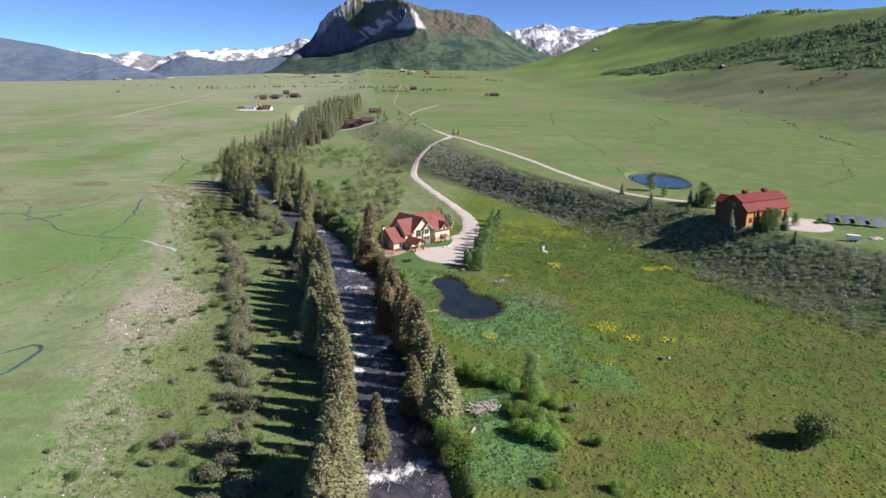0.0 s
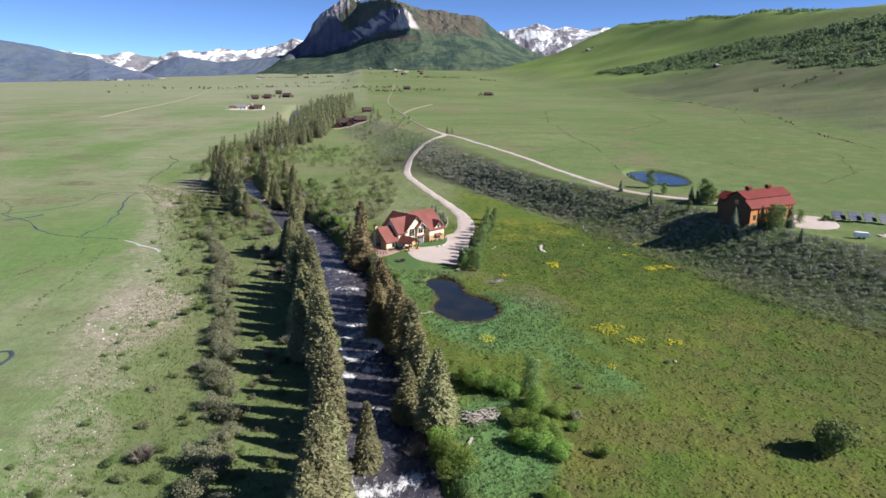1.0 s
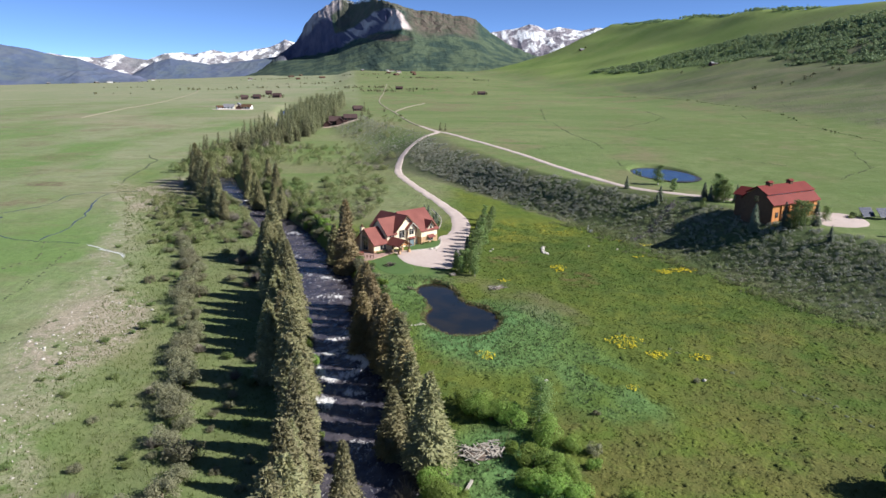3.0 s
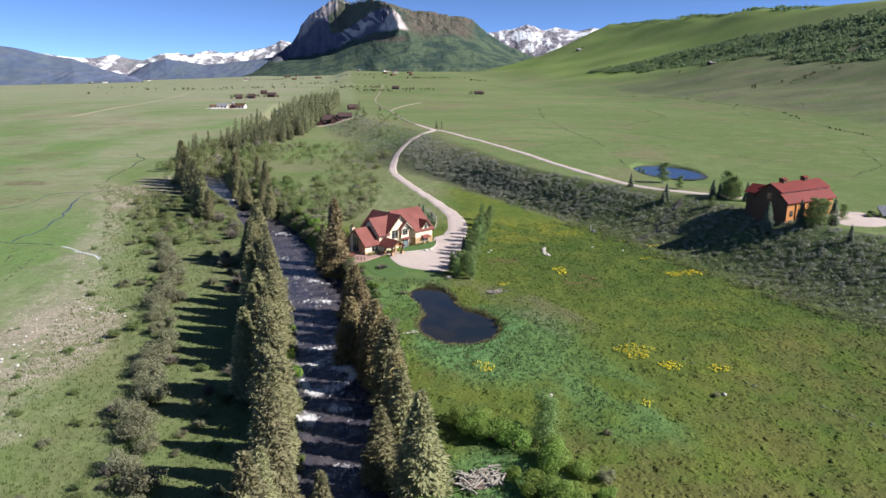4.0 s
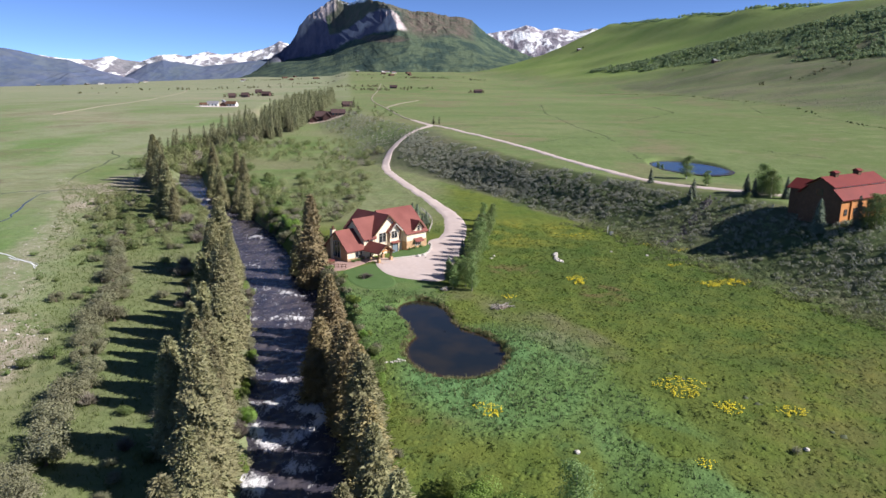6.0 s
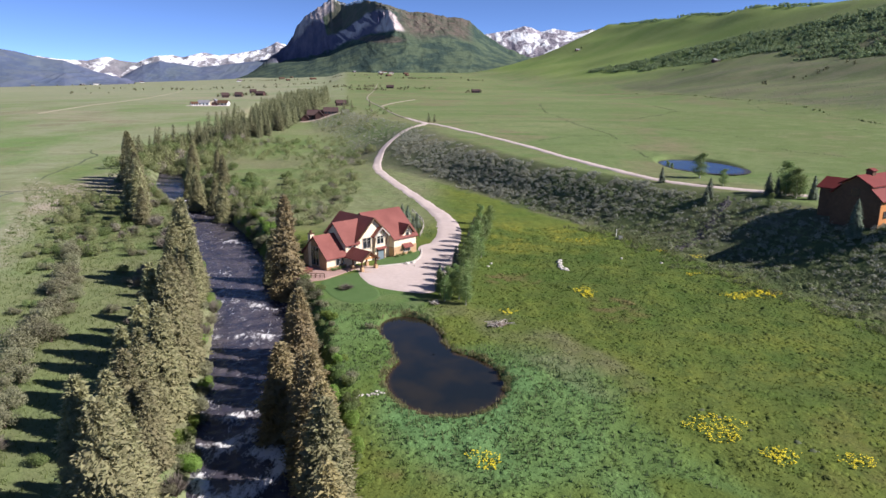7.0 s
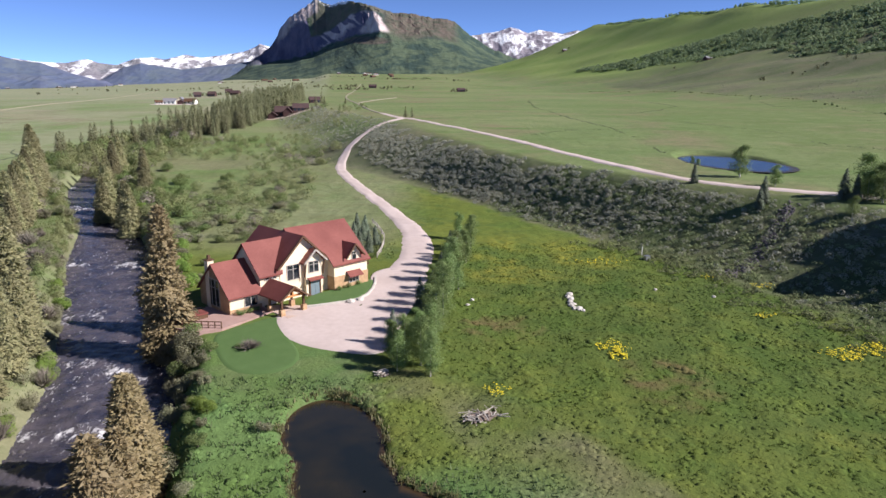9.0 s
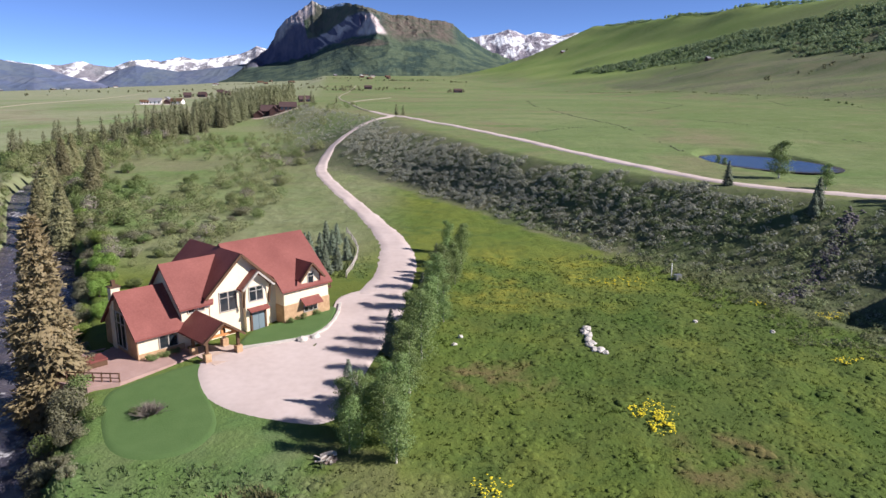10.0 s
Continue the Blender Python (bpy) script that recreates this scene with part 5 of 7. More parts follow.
def edging(pts):
    e = thing("stone_edging", 0, 0, 0, 0, "low pale stone edging along the lawn strip", "edging", kind="structure")
    for (x0, y0), (x1, y1) in zip(pts, pts[1:]):
        part("kerb_stone", beam(bmesh.new(), (x0, y0, height(x0, y0) + 0.2), (x1, y1, height(x1, y1) + 0.2), 0.32), M_ROCK, e)


edging([(-11.4, 220.9), (-9.2, 221.8), (-7.0, 222.8), (-5.0, 223.7), (-3.2, 225.0), (-2.0, 227.4), (-1.5, 230.5), (-1.4, 234), (-1.7, 237.2)])


# ---- plants, bank by bank ----
def free(x, y):
    """Whether nothing built stands or lies here."""
    if abs(x - river_x(y)) < half_width(y) + 0.8 or float(pond_mask(np.array(x), np.array(y))) > 0.05:
        return False
    if -30 < x < 9 and 203 < y < 252 and x > -30 + (y - 212) * 0.3:
        return False
    return True


def scatter(kinds, n, x0, x1, y0, y1, lo, hi, wide=1.0, by_river=False):
    for _ in range(n):
        y = random.uniform(y0, y1)
        x = random.uniform(x0, x1) + (river_x(y) if by_river else 0)
        if free(x, y):
            plant(pick(kinds), x, y, random.uniform(lo, hi), wide * random.uniform(0.9, 1.25), 0.05)


# left floodplain: a loose belt of willows behind the spruces, shrubs to the gravel bank
y = 78.0
while y < 240:
    plant(pick(WILLOWS), river_x(y) - float(np.interp(y, (78, 113, 146, 200, 240), (26, 29, 33.5, 38, 39))) + random.uniform(-2.5, 2.5), y, random.uniform(3.4, 5.8), 1.15, 0.1)
    if random.random() < 0.5:
        plant(pick(WILLOWS + GREENS + TWIGS[:1]), river_x(y) - float(np.interp(y, (78, 113, 146, 200, 240), (27, 31, 36, 41, 42))) + random.uniform(-4, 4), y + 1.5, random.uniform(1.8, 3.4), 1.2, 0.1)
    y += random.uniform(2.6, 5.5)
scatter(GREENS + WILLOWS, 40, -44, -16, 76, 150, 1.0, 2.4, 1.3, True)
scatter(GREENS + WILLOWS + WILLOWS + TWIGS, 52, -50, -15, 190, 278, 1.4, 3.2, 1.25, True)
scatter(GREENS, 26, -60, -36, 80, 300, 0.9, 1.7, 1.4, True)
scatter(TWIGS, 16, -40, -16, 80, 300, 2.0, 3.6, 1.2, True)
scatter(WILLOWS + TWIGS, 16, -19, -8.5, 240, 340, 2.5, 4.5, 1.2, True)
for x, y, h in ((-65, 163, 2.6), (-59, 108, 1.8), (-53, 128, 1.6), (-88, 205, 1.4), (-96, 262, 2.2), (-104, 276, 2.0)):
    plant(pick(GREENS), x, y, h, 1.3)
# undergrowth at the water's edge, on both banks
for side, y0, y1, n in ((-1, 74, 262, 84), (1, 96, 205, 36), (1, 205, 300, 46)):
    for _ in range(n):
        y = random.uniform(y0, y1)
        x = river_x(y) + side * (half_width(y) + random.uniform(0.9, 3.2))
        plant(pick(BRIGHTS + WILLOWS + WILLOWS + TWIGS[:1]), x, y, random.uniform(1.8, 3.8), random.uniform(0.8, 1.1), 0.15)
# green shrubs on the slope between the right-hand spruces and the meadow
for _ in range(34):
    y = random.uniform(104, 206)
    plant(pick(BRIGHTS + BRIGHTS + GREENS + WILLOWS), river_x(y) + half_width(y) + random.uniform(3.6, 6.2), y, random.uniform(1.3, 2.6), random.uniform(1.0, 1.3), 0.1)
for _ in range(34):
    y = random.uniform(222, 300)
    plant(pick(BRIGHTS + GREENS + WILLOWS), river_x(y) + half_width(y) + random.uniform(3.0, 7.5), y, random.uniform(1.6, 3.4), random.uniform(1.0, 1.3), 0.1)
# round bright bushes in the near meadow
for x, y, h in ((9.5, 125.5, 4.2), (6.8, 127.5, 4.0), (5.2, 130.0, 3.6), (12.5, 123.5, 4.4), (17.0, 119.5, 4.6), (15.0, 113.0, 4.0), (17.0, 110.0, 4.4), (16.2, 106.5, 4.6), (19.0, 108.5, 3.8), (20.4, 104.6, 3.6), (27.2, 105.3, 2.4),
                (14.0, 109.0, 3.4), (2.6, 103.5, 5.0), (3.2, 100.0, 5.0), (21.5, 117.5, 2.6), (12.0, 116.5, 2.2), (18.0, 92.5, 3.0), (28.0, 92.0, 2.4), (23.6, 113.0, 2.0), (1.0, 108.5, 4.4)):
    plant(pick(BRIGHTS), x, y, 1.2 * h, 1.15, 0.2)
for x, y, h in ((24.5, 116.0, 2.6), (-3.0, 108.0, 4.0), (0.5, 112.0, 3.6), (47.5, 139.0, 1.4), (27.0, 127.0, 1.3)):
    plant(pick(TWIGS + WILLOWS), x, y, h, 1.2, 0.1)
plant(ASPENS[1], 17.2, 124.6, 8.5, 1.5, 0.1)
plant(BROADS[0], 65.0, 107.0, 9.4, 0.8, 0.4)
# around the pond and the lawn
for x, y, h in ((-8.0, 186, 1.6), (13.5, 166, 1.6), (13.0, 170, 1.4), (-23.5, 208, 3.8), (-22.5, 203.5, 3.4), (-20.4, 202.4, 2.6), (-23.0, 205.6, 3.2), (-19.2, 198.6, 1.8), (-24.2, 210, 3.6), (-24.5, 212, 3.0), (-21.0, 199.5, 2.4), (-26.0, 216.5, 2.2), (-17.5, 196.5, 1.6)):
    plant(pick(WILLOWS + GREENS), x, y, h, 1.2, 0.1)
plant(TWIGS[0], -15.0, 206.2, 1.5, 2.2, 0.05)
plant(GREENS[1], -16.2, 206.2, 1.0, 1.9, 0.05)
for x, y, h in ((-19.6, 217.9, 1.3), (-18.7, 218.8, 1.2), (-17.7, 219.7, 1.1), (-16.3, 221.0, 0.8), (-7.0, 229.6, 1.2), (-5.9, 230.9, 1.3), (-4.2, 233.0, 1.3)):
    plant(pick(GREENS), x, y, h, 1.3)
# aspens and young spruces beside the drive
for x, y, h in ((4.4, 199.8, 6.0), (8.4, 198.4, 7.0), (3.6, 203.4, 6.0), (5.2, 202.0, 7.0), (7.2, 201.4, 7.0), (8.2, 205.2, 7.5), (6.6, 208.0, 5.5), (9.0, 210.5, 8.0), (8.2, 214.5, 7.0), (10.0, 218.5, 8.5), (8.8, 222.5, 7.0), (10.6, 226.0, 8.0), (9.6, 230.0, 6.5), (11.8, 234.5, 8.0),
                (10.6, 239.0, 7.0), (12.6, 243.5, 7.5), (14.2, 250.0, 7.5), (15.8, 258.0, 8.0), (13.2, 256.0, 6.0), (14.5, 247.0, 6.5), (12.6, 230.5, 6.0), (13.6, 265.0, 6.5), (11.0, 248.5, 5.5)):
    plant(pick(ASPENS), x, y, h * random.uniform(0.85, 1.1), 1.2, 0.1)
for x, y, h in ((6.6, 219.5, 5.5), (3.4, 207.5, 5.0), (9.8, 236.0, 5.0), (11.6, 252.5, 5.0), (8.4, 228.5, 4.0)):
    plant(pick(BLUES), x, y, h, 1.1)
# behind the house
for x, y, h in ((-4.6, 255, 4.6), (-6.2, 252.5, 5.2), (-3.8, 260.5, 4.2), (-11.5, 256, 4.0), (-8, 259, 5.4), (-10.5, 262, 4.8), (-6.8, 264, 4.6), (-8.5, 268, 5.2), (-12, 266, 3.6), (-7.2, 272, 4.2), (-13.5, 261, 3.2)):
    plant(pick(BLUES), x, y, h, 1.25)
for x, y, h in ((-18, 253, 3.4), (-15, 256, 3.0), (-30, 240, 2.6), (-34, 246, 2.2)):
    plant(pick(GREENS), x, y, h, 1.3)
# the brushy ground between the river and the drive: the nearest shrubs one by one, the rest below
scatter(GREENS + WILLOWS, 30, -58, -30, 258, 305, 1.6, 3.4, 1.35)
for x, y in ((-94, 343), (-80, 321), (-78, 333), (-89, 366), (-70, 329), (-69, 306), (-60, 343), (-84, 338), (-75, 325), (-86, 330), (-66, 318), (-72, 336)):
    plant(pick(GREENS), x, y, random.uniform(3.6, 5.0), 1.3, 0.1)
# the dense wood up the river
far_spruces = []
for _ in range(520):
    a = random.random() ** 1.25
    y = 462 + 410 * a
    x0, x1 = np.interp(y, (400, 470, 520, 600, 900), (-140, -150, -156, -162, -175)), np.interp(y, (400, 470, 520, 600, 900), (-112, -112, -108, -112, -140))
    far_spruces.append((random.uniform(x0, x1), y, random.uniform(12, 20) * float(np.interp(y, (470, 560, 700), (0.66, 0.84, 1.0))), random.uniform(0.9, 1.25)))
far_spruces.sort(key=lambda p: p[1])
for x, y, h, w in far_spruces[:150]:
    plant(pick(FARS), x, y, h, w, 0.2)


def spruce_wood(places):
    """The back of the wood, joined: the same crowns, tree after tree."""
    vs, fs, k = [], [], 0
    for x, y, h, w in places:
        me = [c for c in pick(FARS).children if c.name.startswith("crown")][0].data
        co = np.empty(3 * len(me.vertices), np.float32)
        me.vertices.foreach_get("co", co)
        ix = np.empty(len(me.loops), np.int32)
        me.loops.foreach_get("vertex_index", ix)
        a = random.uniform(0, 6.28)
        co = co.reshape(-1, 3)
        c, s = math.cos(a), math.sin(a)
        vs.append(np.stack((x + h * w * (co[:, 0] * c - co[:, 1] * s), y + h * w * (co[:, 0] * s + co[:, 1] * c), height(x, y) - 0.2 + h * co[:, 2]), -1))
        fs.append(ix.reshape(-1, 3) + k)
        k += len(co)
    tagged(new("spruce_wood", raw_mesh("spruce_wood", np.vstack(vs), np.vstack(fs), M_FARSPRUCE)), "dense dark spruce wood beside the upper river", "woodland", kind="stuff")


spruce_wood(far_spruces[150:])
for _ in range(26):
    y = random.uniform(385, 470)
    plant(pick(FARS), random.uniform(-152, -108) + (400 - y) * 0.15, y, random.uniform(7, 13), random.uniform(1.0, 1.3), 0.1)
for x, y, h in ((-84, 640, 8), (-80, 655, 7), (-112, 628, 12), (-116, 640, 13), (-78, 590, 5), (-74, 620, 5), (-70, 700, 6), (-8.5, 484, 5.5), (-5, 483, 4.8), (-26, 478, 2.2), (-90, 700, 10), (-118, 690, 12)):
    plant(pick(FARS), x, y, h, 1.3)
# trees on the bench and round the barn
for x, y, h in ((66.6, 273.6, 4.8), (73.9, 255.8, 5.6), (72.6, 254.6, 4.6), (87.6, 252.3, 6.2), (89.4, 251.4, 5.2), (96.4, 247.0, 6.2), (90.0, 217.8, 8.6), (97.0, 214.6, 7.6), (105.8, 214.6, 7.4), (103, 201, 4.6)):
    plant(pick(BLUES), x, y, h, 1.15, 0.1)
for x, y, h in ((80.8, 282.5, 8.4), (82.5, 268.7, 5.2), (93.4, 253.9, 9.8), (93.1, 248.9, 8.6), (91.6, 251.2, 6.5), (79.4, 309, 2.6), (80.6, 308, 2.4), (98.8, 213.8, 7.2), (100.4, 213.2, 8.4), (102.4, 213.6, 8.0), (95.0, 250.6, 6.6), (112.6, 222.0, 5.0), (126.5, 227.5, 3.5), (84, 243, 4.0)):
    plant(pick(ASPENS), x, y, h, 1.7, 0.1)


# ---- ground cover that nobody could count ----
def stuff(name, v, f, material, label, category, smooth=False):
    return tagged(new(name, raw_mesh(name, v, f, material, smooth)), label, category, kind="stuff")


def domes(rs, x, y, z, rad, tall, sides=6):
    """Low leafy domes with a jagged rim: one ring, one higher ring and a top."""
    n = len(x)
    a = np.arange(sides) / sides * 2 * np.pi + rs.uniform(0, 6.28, (n, 1))
    r1, r2 = rad[:, None] * rs.uniform(0.7, 1.25, (n, sides)), rad[:, None] * rs.uniform(0.35, 0.85, (n, sides))
    z1, z2 = z[:, None] + tall[:, None] * rs.uniform(0.0, 0.3, (n, sides)), z[:, None] + tall[:, None] * rs.uniform(0.6, 1.1, (n, sides))
    V = np.empty((n, 2 * sides + 1, 3))
    V[:, :sides] = np.stack((x[:, None] + r1 * np.cos(a), y[:, None] + r1 * np.sin(a), z1), -1)
    V[:, sides:-1] = np.stack((x[:, None] + r2 * np.cos(a + 0.4), y[:, None] + r2 * np.sin(a + 0.4), z2), -1)
    V[:, -1] = np.stack((x, y, z + tall * rs.uniform(0.7, 1.0, n)), -1)
    k = np.arange(sides)
    q = np.stack((k, (k + 1) % sides, sides + k), 1)
    q2 = np.stack(((k + 1) % sides, sides + (k + 1) % sides, sides + k), 1)
    q3 = np.stack((sides + k, sides + (k + 1) % sides, np.full(sides, 2 * sides)), 1)
    base = np.vstack((q, q2, q3))
    F = (base[None] + (np.arange(n) * (2 * sides + 1))[:, None, None]).reshape(-1, 3)
    return V.reshape(-1, 3), F


def blades(x, y, z, size, each=3, thin=0.10):
    """Grass: a few thin leaning blades at every place."""
    n = len(x)
    a, b = rs.uniform(0, 6.28, (n, each)), rs.uniform(0, 6.28, (n, each))
    h = size[:, None] * rs.uniform(0.6, 1.2, (n, each))
    w = thin * h * rs.uniform(0.7, 1.4, (n, each))
    cx, cy = x[:, None] + rs.normal(0, 0.4, (n, each)) * size[:, None], y[:, None] + rs.normal(0, 0.4, (n, each)) * size[:, None]
    lean = rs.uniform(0.1, 0.6, (n, each)) * h
    z0 = z[:, None] - 0.04 + 0 * h
    P = np.stack((np.stack((cx - w * np.cos(a), cy - w * np.sin(a), z0), -1), np.stack((cx + w * np.cos(a), cy + w * np.sin(a), z0), -1), np.stack((cx + lean * np.cos(b), cy + lean * np.sin(b), z0 + h), -1)), 2)
    return P.reshape(-1, 3), np.arange(n * each * 3).reshape(-1, 3)


def clear_of(x, y):
    """Mask of places on open ground: off the water, the roads, the court and the house."""
    d = np.abs(x - np.interp(y, RIV_Y, RIV_X)) - np.interp(y, RIV_Y, RIV_W)
    ok = (d > 2.0) & (pond_mask(x, y) < 0.12)
    low = np.array(LOW_ROAD)
    lx = np.interp(y, low[:12, 1], low[:12, 0])
    ok &= ~((y > 236) & (y < 470) & (np.abs(x - lx) < 4.6))
    high = np.array(HIGH_ROAD)[::-1]
    hx = np.interp(y, high[:, 1], high[:, 0])
    ok &= ~((y > 238) & (y < 470) & (np.abs(x - hx) < 3.6 + 0.03 * np.abs(y - 260)))
    ok &= ~((x > -27) & (x < 8.5) & (y > 198) & (y < 250))
    return ok


rs = np.random.RandomState(5)


def wood_stuff(name, x, y, tall, material, label, leaves=26, wide=0.30, ragged=0.4, fill=0.5):
    n = len(x)
    z = heights(x, y)
    c = np.repeat(np.stack((x, y, z), -1), leaves, axis=0)
    t = np.repeat(tall, leaves)
    d = rs.normal(size=(n * leaves, 3))
    d /= np.linalg.norm(d, axis=1)[:, None]
    c = c + d * t[:, None] * np.array((wide, wide, 0.38)) * rs.uniform(fill, 1, (n * leaves, 1))
    c[:, 2] += 0.42 * t
    nrm = d + rs.normal(0, ragged, d.shape) + (0, 0, 0.2)
    a = np.cross(nrm, rs.normal(size=c.shape))
    b = np.cross(nrm, a)
    s = (t * rs.uniform(0.6, 1.05, len(t)) / leaves ** 0.5)[:, None]
    a, b = a / np.linalg.norm(a, axis=1)[:, None] * s, b / np.linalg.norm(b, axis=1)[:, None] * s
    stuff(name, np.stack((c - a, c + b, c + a), 1).reshape(-1, 3), np.arange(3 * len(c)).reshape(-1, 3), material, label, "woodland")


def meadow():
    def tinted(ob, x, y, each):
        for key, vals in zones(x, y).items():
            ob.data.attributes.new(key, "FLOAT", "POINT").data.foreach_set("value", np.repeat(vals, each).astype(np.float32))

    n = 105000
    x, y = rs.uniform(-12, 110, n), rs.uniform(84, 262, n)
    d = x - np.interp(y, RIV_Y, RIV_X)
    ok = clear_of(x, y) & (d > 8) & (x < np.interp(y, BL_Y, FOOT_X) + 8) & (rs.uniform(0, 1, n) < 0.6 + 0.25 * wobble(x, y, 6, 40))
    x, y = x[ok], y[ok]
    v, f = blades(x, y, heights(x, y), rs.uniform(0.10, 0.26, len(x)) * (1 + 0.3 * wobble(x, y, 9, 41)), 4, 0.28)
    tinted(stuff("meadow_grass", v, f, M_BLADE, "tall green meadow grass with golden tinges", "grass"), x, y, 12)
    # soft tussocks over the whole meadow, thick on the wet ground towards the bluff
    n = 62000
    x, y = rs.uniform(-20, 120, n), rs.uniform(84, 262, n)
    d = x - np.interp(y, RIV_Y, RIV_X)
    many = np.clip(0.34 + 0.3 * sstep(128, 104, y) + 0.25 * sstep(-50, -12, x - np.interp(y, BL_Y, FOOT_X)) + 0.35 * wobble(x, y, 15, 43), 0, 1)
    ok = clear_of(x, y) & (d > 10) & (x < np.interp(y, BL_Y, FOOT_X) + 6) & (rs.uniform(0, 1, n) < many)
    x, y = x[ok], y[ok]
    size = rs.uniform(0.22, 0.62, len(x)) * (1 + 0.25 * wobble(x, y, 12, 44))
    v, f = domes(rs, x, y, heights(x, y) - 0.07, size, 0.06 + size * rs.uniform(0.10, 0.24, len(x)), 6)
    ob = stuff("grass_tussocks", v, f, M_GROUND, "soft green tussocks of the meadow", "grass", True)
    tinted(ob, x, y, len(v) // len(x))
    n = 9000
    x, y = rs.uniform(-20, 34, n), rs.uniform(92, 206, n)
    z = zones(x, y)
    ok = clear_of(x, y) & (z["lush"] > rs.uniform(0.2, 0.9, n)) & (x - np.interp(y, RIV_Y, RIV_X) > 8)
    x, y = x[ok], y[ok]
    v, f = blades(x, y, heights(x, y), rs.uniform(0.28, 0.65, len(x)), 4, 0.20)
    stuff("reeds", v, f, M_REED, "blue-green reeds and sedge round the pond", "reeds")
    # dry stalks in a ragged ring round the pond
    n = 60000
    x, y = rs.uniform(-12, 18, n), rs.uniform(152, 200, n)
    k = pond_mask(x, y)
    ok = (k > 0.01) & (k < 0.42) & (rs.uniform(0, 1, n) < 0.35 + 0.5 * wobble(x, y, 5, 45))
    x, y = x[ok], y[ok]
    v, f = blades(x, y, heights(x, y), rs.uniform(0.25, 0.65, len(x)), 4, 0.14)
    stuff("pond_reeds", v, f, M_DRYREED, "tan and green reeds fringing the pond", "reeds")
    # dark growth in the ditch at the foot of the bluff
    n = 1500
    y = rs.uniform(128, 262, n)
    x = np.interp(y, BL_Y, FOOT_X) - 3.5 + rs.normal(0, 2.6, n) + 2.0 * wobble(y, 0 * y, 22, 47)
    ok = clear_of(x, y) & (rs.uniform(0, 1, n) < 0.6 + 0.5 * wobble(x, y, 14, 48))
    wood_stuff("ditch_growth", x[ok], y[ok], rs.uniform(0.4, 1.2, int(ok.sum())), M_SLOPE, "rank dark green growth at the foot of the bluff", 34, 0.62, 0.15, 0.8)
    n = 3600
    y = rs.uniform(150, 300, n)
    k = rs.uniform(0.02, 0.75, n)
    x = np.interp(y, BL_Y, FOOT_X) + k * (np.interp(y, BL_Y, CREST_X) - np.interp(y, BL_Y, FOOT_X))
    ok = clear_of(x, y) & (rs.uniform(0, 1, n) < 0.55 + 0.5 * wobble(x, y, 16, 49))
    wood_stuff("slope_shrubs", x[ok], y[ok], rs.uniform(0.5, 1.2, int(ok.sum())), M_SLOPE, "low green shrubs and grass among the sage", 30, 0.66, 0.15, 0.8)
    n = 26000
    y = rs.uniform(76, 330, n)
    x = np.interp(y, RIV_Y, RIV_X) - rs.uniform(8, 58, n)
    x, y = x[clear_of(x, y)], y[clear_of(x, y)]
    v, f = blades(x, y, heights(x, y), rs.uniform(0.25, 0.6, len(x)))
    stuff("floodplain_grass", v, f, M_TUFT, "rough green grass on the floodplain", "grass")


meadow()


def flower_patch(x, y, rx, ry, n):
    r, a = rs.uniform(0, 1, n) ** 0.6, rs.uniform(0, 6.28, n)
    px, py = x + rx * r * np.cos(a) * (1 + 0.35 * np.sin(3 * a)), y + ry * r * np.sin(a)
    keep = wobble(px, py, 2.6, 9) > -0.2
    px, py = px[keep], py[keep]
    size = rs.uniform(0.06, 0.15, len(px))
    v, f = domes(rs, px, py, heights(px, py) + rs.uniform(0.1, 0.4, len(px)), size, size * 0.4, 4)
    stuff("yellow_flowers", v, f, M_FLOWER, "patch of bright yellow wildflowers in the meadow", "flowers")


for x, y, rx, ry, n in ((32, 205, 1.7, 2.6, 170), (61, 204, 2.4, 1.6, 120), (66.5, 205.5, 3.2, 1.8, 200), (38, 154, 3.0, 2.6, 190), (43, 148.5, 1.8, 1.5, 90), (51, 147.5, 2.2, 1.2, 60), (9.6, 147, 1.7, 1.6, 70), (35, 136, 1.0, 0.9, 20),
                        (57, 217, 1.4, 0.8, 30), (63, 231, 2.2, 1.0, 50), (56, 236, 1.0, 0.9, 20), (16, 195, 1.3, 1.5, 26), (40, 247, 5.0, 2.5, 40)):
    flower_patch(x, y, rx * 1.15, ry * 1.15, 3 * n)


def pebbles():
    n = 8000
    y = rs.uniform(78, 350, n)
    x = np.interp(y, RIV_Y, RIV_X) - rs.uniform(44, 78, n)
    ok = zones(x, y)["gravel"] > rs.uniform(0.15, 1.0, n)
    x, y = x[ok], y[ok]
    size = rs.uniform(0.07, 0.24, len(x)) * rs.uniform(0.6, 1.4, len(x))
    for k, mat, word in ((slice(0, len(x) * 2 // 3), M_COBBLE, "grey"), (slice(len(x) * 2 // 3, None), M_ROCK, "pale")):
        v, f = domes(rs, x[k], y[k], heights(x[k], y[k]) - 0.03, size[k] * 0.85, size[k] * 0.7, 5)
        stuff("gravel_stones", v, f, mat, word + " stones strewn over the gravel bank", "stones")
    # stones and wash along the water
    y = rs.uniform(78, 340, 420)
    x = np.interp(y, RIV_Y, RIV_X) + rs.choice((-1, 1), 420) * (np.interp(y, RIV_Y, RIV_W) + rs.uniform(-0.6, 1.2, 420))
    size = rs.uniform(0.12, 0.4, 420)
    v, f = domes(rs, x, y, np.maximum(heights(x, y), river_z(y) - 0.1) - 0.05, size, size * 0.8, 5)
    stuff("river_stones", v, f, M_RUBBLE, "grey stones along the water's edge", "stones")


pebbles()


